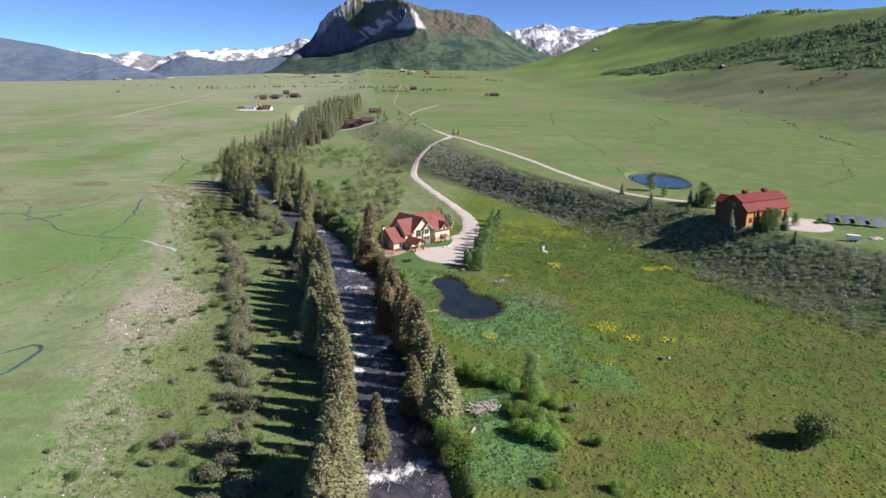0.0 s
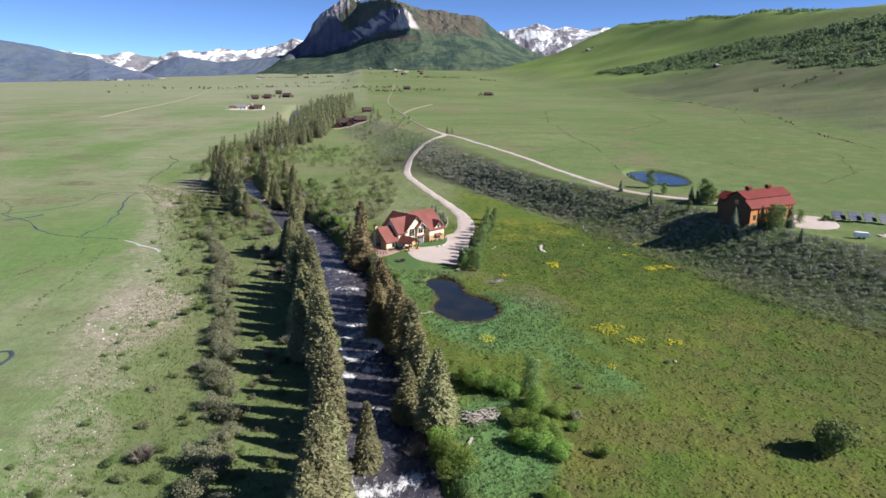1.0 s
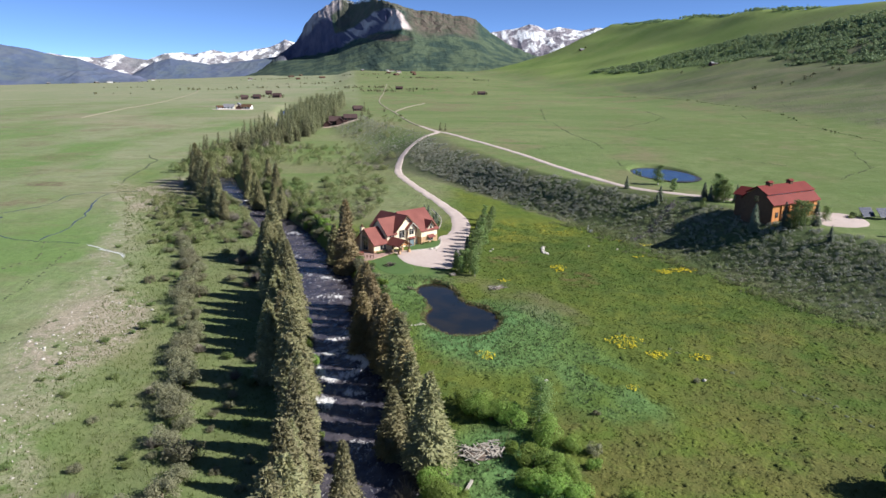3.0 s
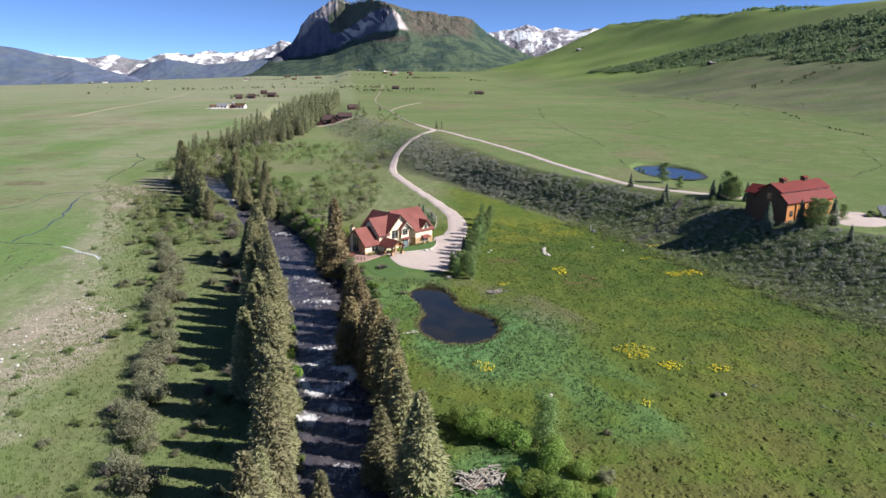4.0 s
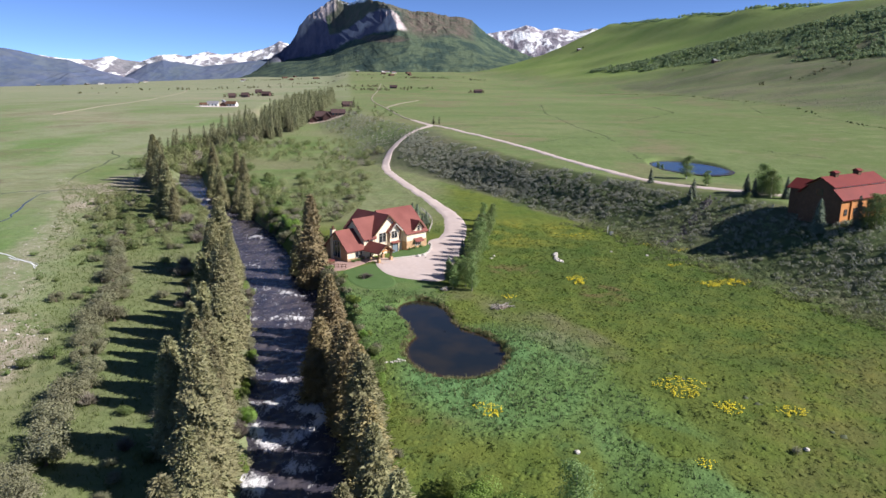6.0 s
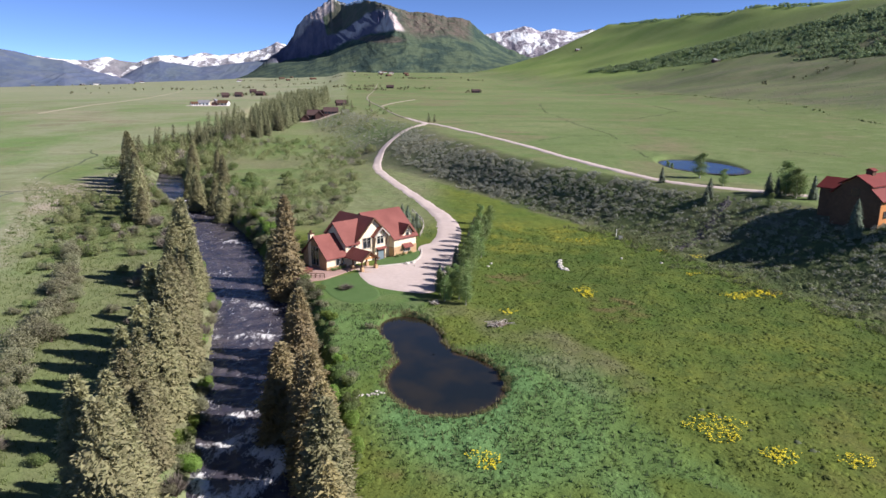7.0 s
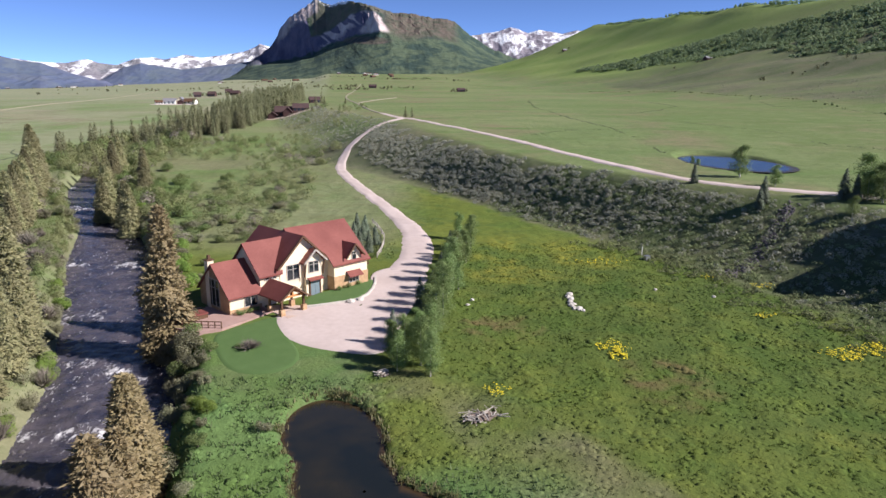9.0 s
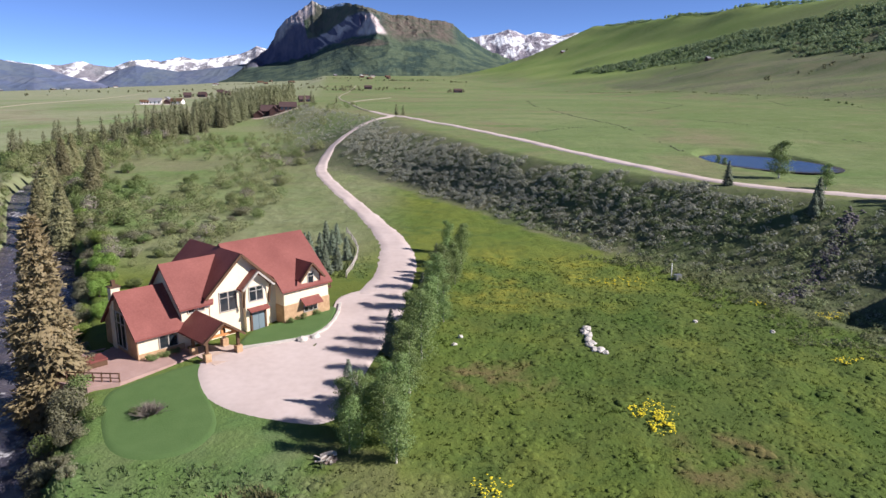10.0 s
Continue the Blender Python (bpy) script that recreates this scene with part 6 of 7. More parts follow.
def rock_chute():
    """A rubble gully that runs down the bluff from the bench road."""
    n = 520
    k = rs.uniform(0, 1, n)
    x = np.interp(k, (0, 0.3, 0.6, 0.8, 1), (77.6, 73.2, 68, 64.4, 59.8)) + rs.normal(0, 0.75, n)
    y = np.interp(k, (0, 0.3, 0.6, 0.8, 1), (252.0, 247.6, 243.2, 240.6, 237)) + rs.normal(0, 0.75, n)
    size = rs.uniform(0.10, 0.34, n)
    v, f = domes(rs, x, y, heights(x, y) - 0.04, size, size * 0.9, 5)
    # stones take a dark tone for the trees' shadow over the gully
    stuff("rubble", v, f, M_RUBBLE, "rubble coloured for tree shade in a gully down the bluff", "stones")


rock_chute()


def sagebrush():
    n = 15000
    y = rs.uniform(120, 436, n)
    s = rs.uniform(-0.05, 1.0, n)
    fx, cx = np.interp(y, BL_Y, FOOT_X), np.interp(y, BL_Y, CREST_X)
    x = fx + (cx - fx) * s
    top = np.interp(y, (120, 200, 250, 290, 350, 436), (0.98, 0.95, 0.85, 0.85, 0.82, 0.8))
    low = np.interp(y, (120, 200, 260, 330, 360, 400, 436), (0.02, 0.05, 0.05, 0.10, 0.22, 0.45, 0.6))
    w = 0.10 * wobble(x, y, 23, 31)
    thin = np.where((y > 205) & (y < 262), 0.45, 1.0) * np.where((y < 270) & (s < 0.35), 0.55, 1.0)
    ok = clear_of(x, y) & (s < top + w) & (s > low + w) & (rs.uniform(0, 1, n) < thin * (0.75 + 0.4 * wobble(x, y, 13, 32)))
    # up the slope past the junction, beside the far drive
    m = 900
    y2, s2 = rs.uniform(430, 640, m), rs.uniform(0.15, 0.9, m)
    x2 = np.interp(y2, BL_Y, FOOT_X) + (np.interp(y2, BL_Y, CREST_X) - np.interp(y2, BL_Y, FOOT_X)) * s2
    x, y, s_all = np.concatenate((x[ok], x2)), np.concatenate((y[ok], y2)), np.concatenate((s[ok], s2))
    wood_stuff("sagebrush", x, y, rs.uniform(0.6, 1.35, len(x)) * np.where(s_all < 0.2, 0.8, 1.0), M_SAGE, "grey-green sagebrush covering the bluff below the road", 44, 0.60, 0.12, 0.86)


sagebrush()


def hill_woods():
    n = 22000
    x, y = rs.uniform(330, 900, n), rs.uniform(880, 1900, n)
    q = x - np.interp(y, HILL_Y, HILL_X)
    lower = np.interp(y, (880, 1000, 1170, 1330, 1390, 1600, 1900), (350, 352, 348, 380, 312, 285, 215))
    upper = np.interp(y, (880, 1000, 1320, 1450, 1640, 1750, 1900), (680, 660, 565, 500, 480, 420, 230))
    ok = (q > lower + 22 * wobble(x, y, 160, 51)) & (q < upper + 16 * wobble(x, y, 130, 52)) & (wobble(x, y, 120, 53) + 0.5 * wobble(x, y, 45, 57) > -0.5)
    x, y = x[ok], y[ok]
    wood_stuff("hillside_wood", x, y, rs.uniform(5, 10.5, len(x)), M_HILLWOOD, "aspen and oak brush wood across the hillside", 18)
    # trees along the skyline of the hill
    y = rs.uniform(1650, 3200, 1500)
    x = np.interp(y, HILL_Y, HILL_X) + 640 + rs.uniform(0, 70, 1500)
    k = wobble(x, y, 330, 54) > -0.25
    wood_stuff("ridge_wood", x[k], y[k], rs.uniform(7, 13, int(k.sum())), M_HILLWOOD, "dark trees along the hill's skyline", 14)


hill_woods()


def far_brush():
    # dots of trees on the western plain, thickets far up the valley
    xs, ys = [], []
    for cx, cy, sx, sy, n in ((-620, 1650, 60, 25, 22), (-480, 1700, 70, 30, 20), (-420, 1950, 60, 30, 24), (-330, 1150, 26, 12, 14), (-255, 1500, 40, 16, 14), (-700, 1350, 30, 12, 4), (-900, 1900, 40, 20, 6),
                                (-150, 1350, 30, 12, 26), (-70, 1420, 16, 8, 12), (-180, 1520, 26, 8, 16), (40, 1250, 10, 4, 5), (-1500, 2900, 160, 20, 30), (-700, 2700, 60, 14, 40), (-420, 2600, 90, 10, 26), (-110, 2200, 60, 12, 44), (60, 2050, 20, 8, 10), (475, 2700, 14, 10, 8), (505, 1400, 22, 8, 12), (455, 955, 26, 6, 12)):
        xs.append(rs.normal(cx, sx, n))
        ys.append(rs.normal(cy, sy, n))
    x, y = np.concatenate(xs), np.concatenate(ys)
    wood_stuff("far_trees", x, y, rs.uniform(3.5, 8, len(x)), M_FARSPRUCE, "small dark trees dotted over the far valley", 12)


far_brush()


def brush():
    """Shrubs too many to count, between the river and the drive and under the far wood."""
    for name, mat, share, label in (("willow_thicket", M_OLIVE, 0.56, "thicket of grey-green willows beyond the house"), ("shrub_thicket", M_DEEPGREEN, 0.38, "thicket of green shrubs beyond the house"), ("bare_thicket", M_TWIGS, 0.06, "leafless grey thicket along the upper river")):
        xs, ys = [], []
        for x0, x1, y0, y1, n in ((-64, -26, 262, 330, 190), (-60, -32, 305, 425, 230), (-104, -52, 395, 480, 190), (-84, -40, 480, 620, 90), (-150, -100, 380, 470, 260)):
            k = int(n * share)
            xs.append(rs.uniform(x0, x1, k))
            ys.append(rs.uniform(y0, y1, k))
        k = int(200 * share)
        y = rs.uniform(250, 440, k)
        xs.append(np.interp(y, RIV_Y, RIV_X) + rs.choice((-1, 1), k) * rs.uniform(8, 24, k))
        ys.append(y)
        x, y = np.concatenate(xs), np.concatenate(ys)
        ok = clear_of(x, y) & (wobble(x, y, 30, 61) > -0.15) & (blob(x, y, -72, 362, 12, 34, 14) < 0.4)
        x, y = x[ok], y[ok]
        wood_stuff(name, x, y, rs.uniform(1.7, 4.2, len(x)), mat, label, 380, 0.50, 0.2, 0.80)



def riverside_wood():
    """Mixed small trees before the spruce wood and along the upper river."""
    for name, mat, n, label in (("alder_wood", M_OLIVE, 120, "grey-green alders before the spruce wood"), ("poplar_wood", M_DEEPGREEN, 70, "green poplars before the spruce wood"), ("leafless_wood", M_TWIGS, 14, "leafless grey trees before the spruce wood")):
        y = rs.uniform(372, 475, n)
        x = rs.uniform(-150, -104, n) + (400 - y) * 0.12
        y2 = rs.uniform(285, 400, n // 2)
        x2 = np.interp(y2, RIV_Y, RIV_X) + np.interp(y2, RIV_Y, RIV_W) + rs.uniform(2, 17, n // 2)
        y3 = rs.uniform(226, 345, n // 2)
        x3 = np.interp(y3, RIV_Y, RIV_X) - np.interp(y3, RIV_Y, RIV_W) - rs.uniform(1.5, 6, n // 2)
        y4 = rs.uniform(232, 305, n // 2)
        x4 = np.interp(y4, RIV_Y, RIV_X) - rs.uniform(22, 46, n // 2)
        x, y = np.concatenate((x, x2, x3, x4)), np.concatenate((y, y2, y3, y4))
        tall = np.concatenate((rs.uniform(4, 8.5, n), rs.uniform(2.5, 5.5, n // 2), rs.uniform(1.6, 3.4, n // 2), rs.uniform(2.2, 4.4, n // 2)))
        wood_stuff(name, x, y, tall, mat, label, 320, 0.40, 0.22, 0.7)


brush()
riverside_wood()


def hill_scrub():
    n = 46000
    x, y = rs.uniform(290, 800, n), rs.uniform(330, 1450, n)
    z = zones(x, y)
    ok = (z["sage"] > rs.uniform(0.3, 1.0, n)) & (wobble(x, y, 90, 71) + 0.6 * wobble(x, y, 33, 72) > rs.uniform(-1.2, 0.9, n))
    x, y = x[ok], y[ok]
    size = rs.uniform(0.4, 0.95, len(x))
    v, f = domes(rs, x, y, heights(x, y) - 0.1, size * 1.2, size * 0.42, 4)
    stuff("hillside_scrub", v, f, M_SCRUB, "grey sage scrub over the dry hillside", "scrub")


hill_scrub()


def hedgerow():
    line = np.array([(-120, 2005), (42, 1828), (147, 1502), (245, 1299), (284, 1081), (306, 908), (300, 661), (272, 546), (261, 483), (253, 410), (246, 330)], float)
    seg = np.concatenate(((0,), np.cumsum(np.hypot(*np.diff(line, axis=0).T))))
    k = np.arange(0, seg[-1], 2.2)
    k = k[rs.uniform(0, 1, len(k)) < 0.5 + 0.45 * np.sin(k / 23) * np.sin(k / 61)]
    x, y = np.interp(k, seg, line[:, 0]) + rs.normal(0, 1.2, len(k)), np.interp(k, seg, line[:, 1]) + rs.normal(0, 1.2, len(k))
    size = rs.uniform(0.3, 1.0, len(k)) ** 2 * 1.3
    v, f = domes(rs, x, y, heights(x, y) - 0.1, size, size * 1.1, 5)
    stuff("hedgerow", v, f, M_DEEPGREEN, "dark brushy ditch line along the foot of the hill", "hedgerow")


hedgerow()


# ---- far buildings ----
def gabled(name, x, y, turn, w, d, eave, ridge, wall, roof, label, bays=3, group="far houses"):
    g = thing(name, x, y, height(x, y) - 0.3, turn, label, "house", group)
    part("wall", prism(bmesh.new(), [(-d / 2, -1), (d / 2, -1), (d / 2, eave), (0, ridge), (-d / 2, eave)], "x", -w / 2, w / 2), wall, g)
    k = (ridge - eave) / (d / 2)
    for s in (-1, 1):
        part("roof_slope", slab([(-w / 2 - 0.5, s * (d / 2 + 0.6), eave - 0.6 * k + 0.15), (w / 2 + 0.5, s * (d / 2 + 0.6), eave - 0.6 * k + 0.15), (w / 2 + 0.5, 0, ridge + 0.15), (-w / 2 - 0.5, 0, ridge + 0.15)], 0.25), roof, g)
    for i in range(bays):
        c = -w / 2 + w * (i + 0.5) / bays
        part("window", boxes((c - 0.7, c + 0.7, -d / 2 - 0.06, -d / 2 + 0.02, 1.0, 2.6)), M_GLASS, g)
    return g


gabled("lodge", -103, 618, 8, 13, 9, 3.6, 7.2, M_FARBROWN, M_LODGEROOF, "dark red-brown timber lodge on a terrace", 5, "lodge")
gabled("lodge", -91, 617, 12, 11, 8, 3.2, 6.0, M_FARBROWN, M_LODGEROOF, "low red-brown wing beside the lodge", 4, "lodge")
gabled("lodge", -99, 611, 98, 7, 6, 3.6, 6.4, M_FARBROWN, M_LODGEROOF, "gabled timber porch wing of the lodge", 2, "lodge")
gabled("lodge", -110, 612, 95, 7, 6, 3.0, 5.2, M_FARBROWN, M_LODGEROOF, "small gabled wing at the lodge's end", 2, "lodge")
sheet("lodge_terrace", [(-116, 608), (-108, 601), (-92, 602), (-82, 610), (-84, 618), (-100, 613), (-112, 614)], M_PAVING, "pale paved terrace before the lodge", 0.3, "terrace")
gabled("cabin", -100, 722, 20, 9, 7, 2.8, 5.4, M_FARBROWN, M_LODGEROOF, "dark brown cabin behind the lodge")
for x, y, t, w, d, e, r, wall, roof, label in ((-272, 836, 8, 12, 9, 3.4, 6.2, M_WHITE, M_FARROOF, "white far house with a grey roof"), (-262, 842, 96, 10, 8, 4, 7.4, M_STUCCO, M_FARROOF, "pale far house with a steep grey roof"),
                                               (-251, 838, -6, 12, 8, 3.2, 6.0, M_WHITE, M_TIMBER, "white far house with a dark roof"), (-258, 830, 100, 8, 6, 3, 5.0, M_FARBROWN, M_LODGEROOF, "dark garage beside the white houses"), (-281, 830, 30, 7, 6, 2.8, 4.6, M_WHITE, M_TIMBER, "small white shed with a dark roof")):
    gabled("house", x, y, t, w, d, e, r, wall, roof, label, 3)
sheet("far_yard", [(-292, 824), (-270, 818), (-244, 822), (-240, 836), (-262, 828), (-286, 832)], M_DIRT, "pale gravel yard before the far white houses", 0.35, "driveway")
for x, y, t, w, d in ((-322, 1120, 0, 11, 8), (-338, 1105, 20, 10, 8), (-300, 1160, -10, 13, 9), (-350, 1290, 10, 11, 8)):
    gabled("house", x, y, t, w, d, 4, 7.5, M_FARBROWN, M_LODGEROOF, "brown far ranch house among trees", 3)
for k in range(34):
    x, y = (random.uniform(-2100, -1500), random.uniform(2900, 3500)) if k < 16 else (random.uniform(-900, -150), random.uniform(2500, 3400))
    gabled("house", x, y, random.uniform(0, 90), random.uniform(12, 26), 10, 4, 7, pick((M_WHITE, M_FARBROWN, M_STUCCO)), pick((M_FARROOF, M_TIMBER)), "tiny distant house at the foot of the mountains", 2, "distant town")
gabled("cabin", 475, 2690, 20, 16, 10, 4, 8, M_FARBROWN, M_FARROOF, "lone cabin on the green hillside", 2)
gabled("cabin", 505, 1395, 20, 13, 9, 4, 7, M_FARBROWN, M_FARROOF, "brown cabin at the edge of the hillside wood", 2)
gabled("cabin", 45, 1250, 10, 13, 8, 4, 6.5, M_FARBROWN, M_LODGEROOF, "long brown ranch building up the valley", 3)
gabled("cabin", -120, 1450, 0, 14, 8, 4, 7, M_FARBROWN, M_LODGEROOF, "brown ranch building beside the far road", 3)


# ---- solar panels, tank, small things ----
def solar(x, y):
    p = thing("solar_panel", x, y, height(x, y), 12, "dark blue solar panel on a metal pole", "solar panel", "solar panels")
    part("pole", beam(bmesh.new(), (0, 0.3, -0.3), (0, 0.3, 1.8), 0.2), M_METAL, p)
    fr = part("frame", slab([(-2.1, -1.3, 0.75), (2.1, -1.3, 0.75), (2.1, 1.1, 3.15), (-2.1, 1.1, 3.15)], 0.12), M_FARROOF, p)
    for i in range(4):
        for j in range(3):
            x0, y0 = -2.02 + 1.02 * i, -1.24 + 0.78 * j
            part("cell_panel", slab([(x0, y0, y0 + 2.11), (x0 + 0.96, y0, y0 + 2.11), (x0 + 0.96, y0 + 0.72, y0 + 2.83), (x0, y0 + 0.72, y0 + 2.83)], 0.04), M_SOLAR, fr)
    return p


for x, y in ((126.6, 225.6), (131.0, 224.5), (135.2, 223.4), (139.6, 222.2)):
    solar(x, y)
t = thing("trailer", 120.5, 201.5, height(120.5, 201.5), -20, "small white box trailer on the grass", "trailer")
bm = prism(bmesh.new(), [(-1.9, 0.5), (1.5, 0.5), (2.1, 0.9), (2.1, 1.5), (1.6, 1.95), (-1.9, 1.95)], "y", -0.95, 0.95)
bmesh.ops.bevel(bm, geom=list(bm.edges), offset=0.08, segments=2, affect="EDGES")
part("body", bm, M_WHITE, t)
part("drawbar", beam(bmesh.new(), (2.0, 0, 0.55), (3.2, 0, 0.5), 0.12), M_METAL, t)
for sx in (-0.6, 0.6):
    for sy in (-1.0, 0.85):
        part("wheel", prism(bmesh.new(), [(sx + 0.32 * math.cos(a * 0.5236), 0.34 + 0.32 * math.sin(a * 0.5236)) for a in range(12)], "y", sy, sy + 0.18), M_TIMBER, t)

heap = thing("sand_heap", 129.5, 205.5, height(129.5, 205.5), 0, "small tan heap of sand on the grass", "sand heap")
bm = bmesh.new()
bmesh.ops.create_icosphere(bm, subdivisions=3, radius=1.0)
for v in bm.verts:
    v.co = Vector((v.co.x * 2.3, v.co.y * 1.4, max(v.co.z, -0.2) * 0.8)) * (0.9 + 0.25 * noise.noise(v.co * 2.1))
part("mound", bm, M_DIRT, heap)
for x, y, h in ((123.4, 226.4, 2.6), (128.8, 227.6, 2.2), (133.4, 226.6, 2.4), (121.8, 225.0, 1.8)):
    plant(pick(GREENS), x, y, h, 1.2, 0.1)


def boulder(x, y, size, seed, label, group="", material=M_ROCK):
    bm = bmesh.new()
    bmesh.ops.create_icosphere(bm, subdivisions=2, radius=size)
    for v in bm.verts:
        v.co *= 0.85 + 0.4 * noise.noise(v.co * (1.3 / size) + Vector((seed, 0, 0)))
        v.co.z *= 0.7
    me = bpy.data.meshes.new("boulder")
    bm.to_mesh(me)
    bm.free()
    me.materials.append(material)
    ob = new("boulder", me)
    ob.matrix_basis = pose(x, y, height(x, y) + size * 0.25, 0, 0, 40 * seed)
    return tagged(ob, label, "boulder", group)


boulder(-4.3, 223.6, 0.75, 1, "pale boulder at the lawn's edge", "lawn boulders")
boulder(-2.9, 224.7, 0.7, 2, "pale boulder at the lawn's edge", "lawn boulders")
for k in range(34):
    a = k / 33
    boulder(float(np.interp(a, (0, 0.15, 0.4, 0.7, 1), (31.0, 30.2, 29.7, 29.9, 30.7))) + random.uniform(-0.45, 0.45), 219.5 + 8.5 * a + random.uniform(-0.5, 0.5), random.uniform(0.25, 0.55), k, "whitish stone of a heap in the meadow", "stone heap")
for k in range(30):
    boulder(-9.0 + 0.19 * k + random.uniform(-0.3, 0.3), 159.6 + 0.10 * k + random.uniform(-0.5, 0.5), random.uniform(0.12, 0.28), k + 50, "pale stone at the pond's outlet", "outlet stones")
for x, y in ((13.8, 222.5), (14.6, 225.0), (3.0, 199.6), (49, 139.5), (45, 230), (53, 226), (20, 138)):
    boulder(x, y, 0.4, x, "single pale stone in the grass", "meadow stones")
for k in range(30):
    boulder(random.uniform(-84, -68), random.uniform(138, 186), random.uniform(0.15, 0.42), k + 90, "pale stone on the gravel bank", "bank stones")


def brush_pile(x, y, length, n, spread, label, thick=0.2):
    p = thing("brush_pile", x, y, height(x, y), 25, label, "brush pile")
    bm = bmesh.new()
    bmesh.ops.create_icosphere(bm, subdivisions=3, radius=1.0)
    for v in bm.verts:
        v.co = Vector((v.co.x * spread * 1.15, v.co.y * spread * 0.75, max(v.co.z, -0.15) * 0.38)) * (0.85 + 0.5 * noise.noise(v.co * 2.7))
    part("litter", bm, M_LITTER, p, "brown bark and twig litter")
    for k in range(n):
        a = random.uniform(-0.5, 0.5)
        c = Vector((random.uniform(-spread, spread), random.uniform(-spread, spread) * 0.6, random.uniform(0.05, 0.7)))
        d = Vector((math.cos(a + k), math.sin(a + k), random.uniform(-0.2, 0.3))) * length * random.uniform(0.3, 0.6)
        part("branch", beam(bmesh.new(), c - d, c + d, random.uniform(0.3, 1.0) * thick), M_WOODGREY, p)
    return p


brush_pile(14.2, 189.2, 1.5, 46, 2.0, "heap of bleached branches in the meadow", 0.11)
brush_pile(7.6, 116.0, 2.4, 64, 3.0, "jam of bleached driftwood logs on the bank")
brush_pile(2.8, 198.6, 0.9, 12, 0.8, "small heap of boards at the pond's inlet")
log = thing("fallen_log", 5.0, 106.0, height(5.0, 106.0), 70, "pale fallen trunk lying in the reeds", "log")
part("trunk", beam(bmesh.new(), (-3, 0, 0.2), (3, 0, 0.3), 0.35), M_WOODGREY, log)


def fence():
    f = thing("rail_fence", 0, 0, 0, 0, "weathered split-rail fence bordering the drive", "fence")
    pts = [(-2.6, 250.5), (-2.2, 255), (-2.0, 260), (-2.4, 265), (-3.4, 270), (-4.8, 275), (-6.4, 280)]
    for (x0, y0), (x1, y1) in zip(pts, pts[1:]):
        for h in (0.45, 0.8, 1.1):
            part("rail", beam(bmesh.new(), (x0, y0, height(x0, y0) + h), (x1, y1, height(x1, y1) + h), 0.1), M_WOODGREY, f)
    for x, y in pts:
        part("post", beam(bmesh.new(), (x, y, height(x, y) - 0.2), (x, y, height(x, y) + 1.25), 0.16), M_WOODGREY, f)
    return f


fence()
box_ob = thing("utility_box", 49, 248, height(49, 248), 20, "small grey utility box on the slope", "utility box")
part("cabinet", boxes((-0.5, 0.5, -0.4, 0.4, -0.1, 0.9)), M_METAL, box_ob)
part("pipe", beam(bmesh.new(), (-0.8, 0.5, -0.1), (-0.8, 0.5, 2.6), 0.1), M_WHITE, box_ob)


# ---- ditches of the western meadow ----
def ditch(line, width, label, material=M_DITCH):
    pts = np.array(line, float)
    seg = np.concatenate(((0,), np.cumsum(np.hypot(*np.diff(pts, axis=0).T))))
    k = np.arange(0, seg[-1] + 0.1, 2.5)
    fade = np.clip(np.minimum(k, seg[-1] - k) / 6, 0, 1) * min(1.0, 0.4 + seg[-1] / 120)
    wind = [np.interp(k, seg, pts[:, c]) + fade * 3.2 * fractal(k + pts[0, 0], 0 * k + 40 * c + pts[0, 1], 16, 77, 3) for c in (0, 1)]
    ripple = np.linspace(0, 1, 24)
    road("ditch", list(zip(*wind)), width, material, label, lift=0.08, wide=(ripple, width * (0.75 + 0.8 * fractal(ripple * seg[-1], 0 * ripple + pts[0, 0], 9, 78, 2))))


ditch([(-106, 128), (-97, 131), (-94.4, 134.7), (-92, 137.6), (-89.6, 134.5), (-88.2, 130), (-88, 124), (-90, 120.5), (-99, 114)], 1.3, "dark meander of a ditch in the meadow", M_STREAM)
ditch([(-205, 258), (-173, 263), (-167, 268), (-163, 278), (-161, 288), (-161, 303), (-154, 309), (-147.5, 310), (-138, 321)], 0.6, "shallow stream crossing the meadow", M_STREAM)
ditch([(-146.3, 308), (-144.8, 295), (-137.4, 272.6), (-133, 256), (-129.3, 242), (-129.6, 230)], 0.9, "blue stream winding through the meadow", M_STREAM)
ditch([(-180, 262), (-165, 252), (-151, 238), (-139.5, 231), (-129, 229), (-120.4, 229), (-113, 226.4)], 0.6, "dark ditch crossing the meadow", M_STREAM)
ditch([(-172, 250), (-167, 254), (-163, 259), (-162, 263)], 2.6, "small blue pool in the meadow", M_STREAM)
ditch([(-153, 330), (-158, 345), (-166, 375), (-173, 412), (-190, 440)], 1.6, "wet green seep in the meadow")
ditch([(-186, 262), (-196, 240), (-214, 222)], 0.8, "shallow stream crossing the meadow", M_STREAM)
ditch([(-113, 226.4), (-106, 222.4), (-100, 218), (-92.4, 212.8)], 0.7, "white water rushing from a ditch", M_FOAM)
ditch([(-107, 222.2), (-103, 219), (-97, 215.4), (-93, 211.6)], 0.5, "white water rushing from a ditch", M_FOAM)
ditch([(-101, 218.6), (-98, 217.6), (-94, 214.6)], 0.4, "white water rushing from a ditch", M_FOAM)


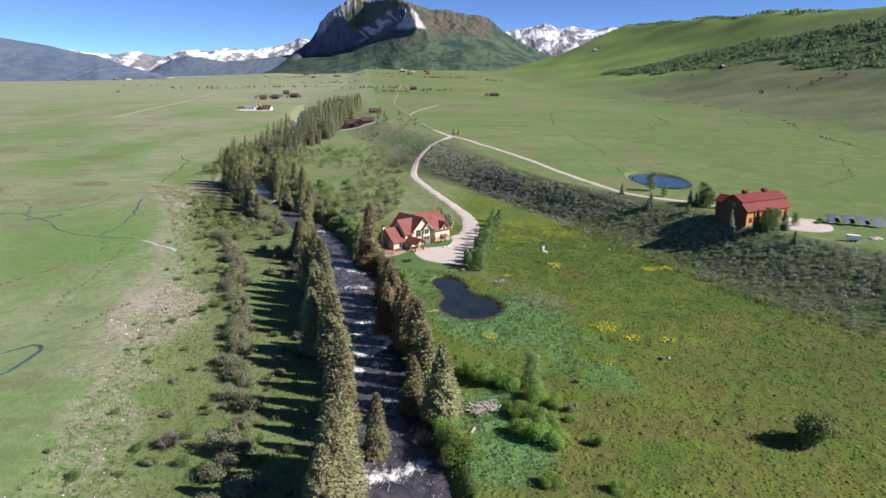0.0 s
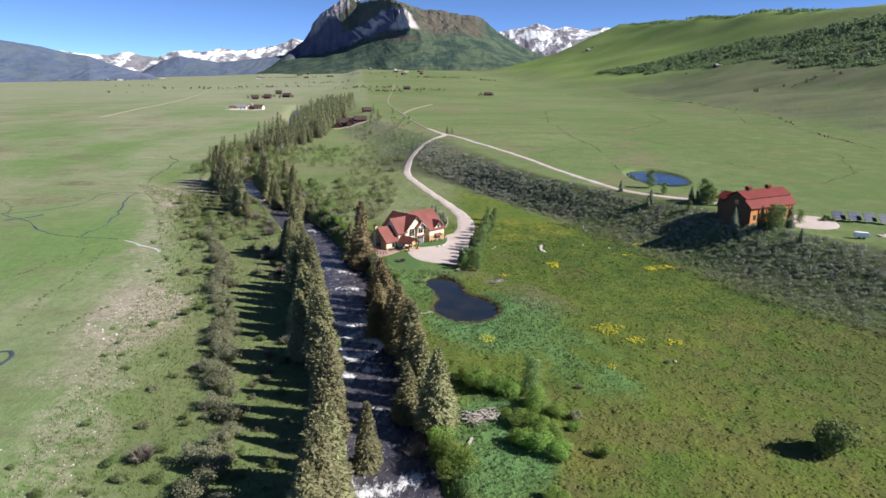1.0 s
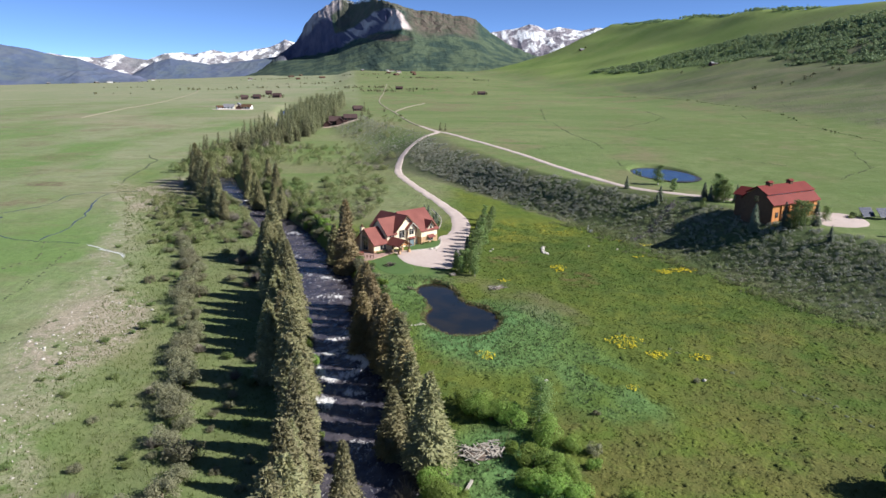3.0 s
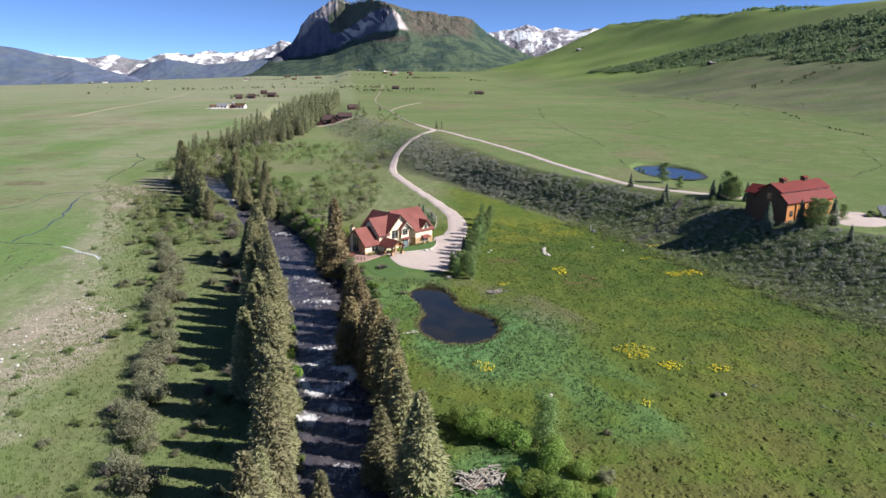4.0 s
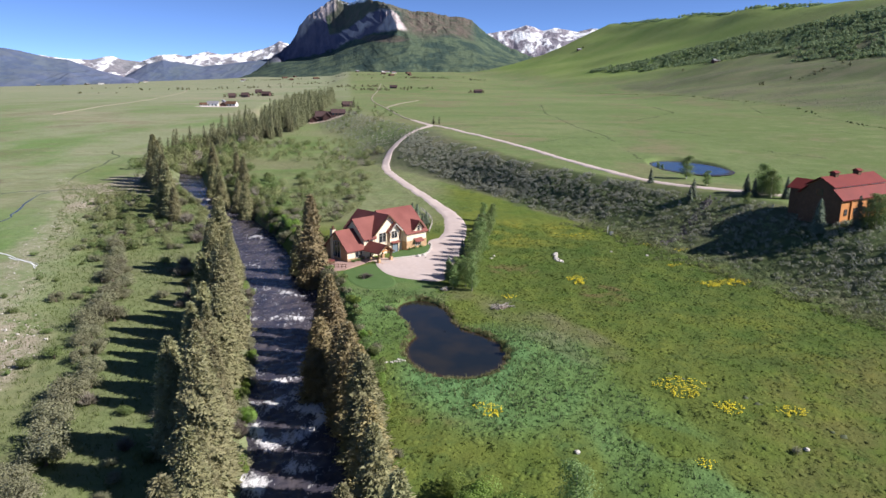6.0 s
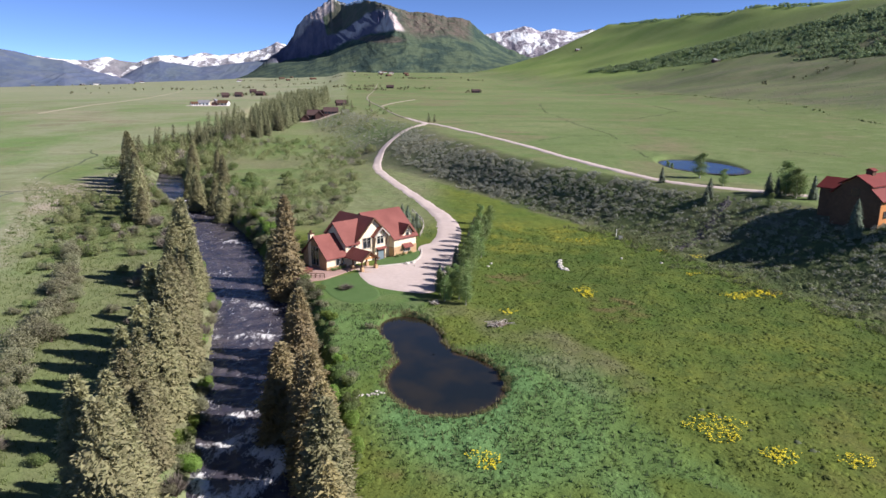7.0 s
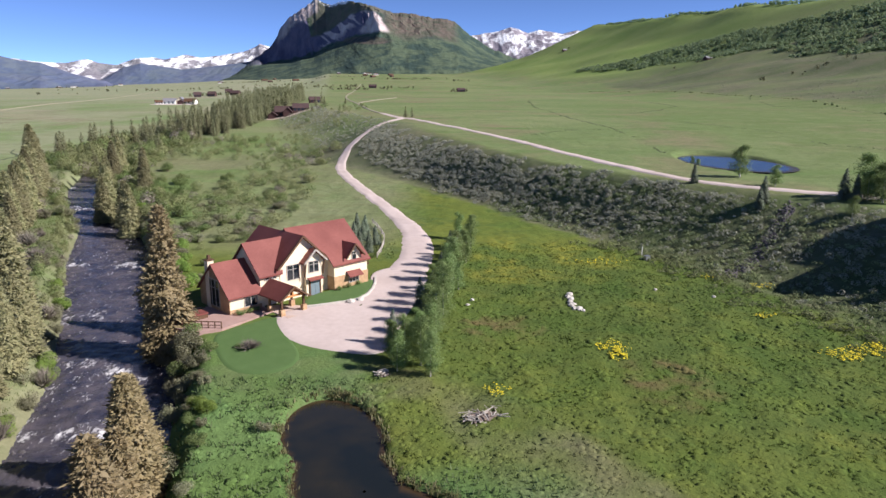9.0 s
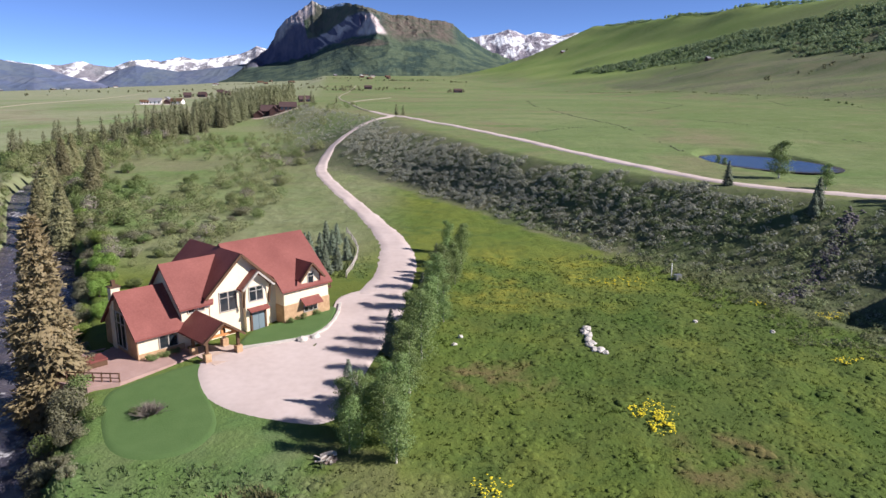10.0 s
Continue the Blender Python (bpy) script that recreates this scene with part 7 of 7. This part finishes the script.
def wet_line(line, seed, label):
    """A broken line of dark rushes along a shallow ditch."""
    pts = np.array(line, float)
    seg = np.concatenate(((0,), np.cumsum(np.hypot(*np.diff(pts, axis=0).T))))
    k = np.arange(0, seg[-1], 0.7)
    k = k[fractal(k, 0 * k, 22, seed, 3) > rs.uniform(-0.55, 0.45, len(k))]
    x = np.interp(k, seg, pts[:, 0]) + 3.0 * fractal(k, 0 * k + 9, 18, seed + 1, 3) + rs.normal(0, 0.35, len(k))
    y = np.interp(k, seg, pts[:, 1]) + 3.0 * fractal(k, 0 * k + 5, 18, seed + 2, 3) + rs.normal(0, 0.35, len(k))
    size = rs.uniform(0.2, 0.55, len(k))
    v, f = domes(rs, x, y, heights(x, y) - 0.06, size, size * 0.5, 5)
    stuff("rushes", v, f, M_DITCH, label, "grass")


wet_line([(97, 798), (77, 603), (77, 470), (83, 405), (81, 354), (79, 330)], 61, "dark rushes along a ditch in the upper meadow")
wet_line([(126, 442), (144, 411), (140, 350), (155, 334)], 62, "dark rushes along a ditch in the upper meadow")
wet_line([(45, 384), (63, 403), (83, 405)], 63, "dark rushes along a ditch in the upper meadow")
wet_line([(308, 799), (259, 629), (275, 578), (263, 493), (256, 422)], 64, "dark rushes along the foot of the hill")
wet_line([(120, 520), (150, 560), (190, 640), (205, 760)], 65, "dark rushes along a ditch in the upper meadow")
wet_line([(160, 300), (190, 330), (215, 390), (222, 460)], 66, "dark rushes along a ditch in the upper meadow")
wet_line([(37, 160), (50, 146), (60.5, 137.4), (68.3, 129), (74.6, 121), (78, 114.7)], 67, "dark rushes along a shallow track in the meadow")
wet_line([(-92, 137.4), (-89, 142), (-88.6, 149.4), (-86, 160), (-86, 168)], 68, "dark rushes along a ditch in the western meadow")
wet_line([(-97, 140), (-102, 156), (-106, 170), (-106.5, 187), (-110, 204), (-116, 225)], 69, "dark rushes along a ditch in the western meadow")
wet_line([(-135, 170), (-122, 192), (-118, 210), (-129, 229)], 70, "dark rushes along a ditch in the western meadow")
wet_line([(-175, 262), (-190, 280), (-215, 300), (-240, 330)], 71, "dark rushes along a stream in the western meadow")
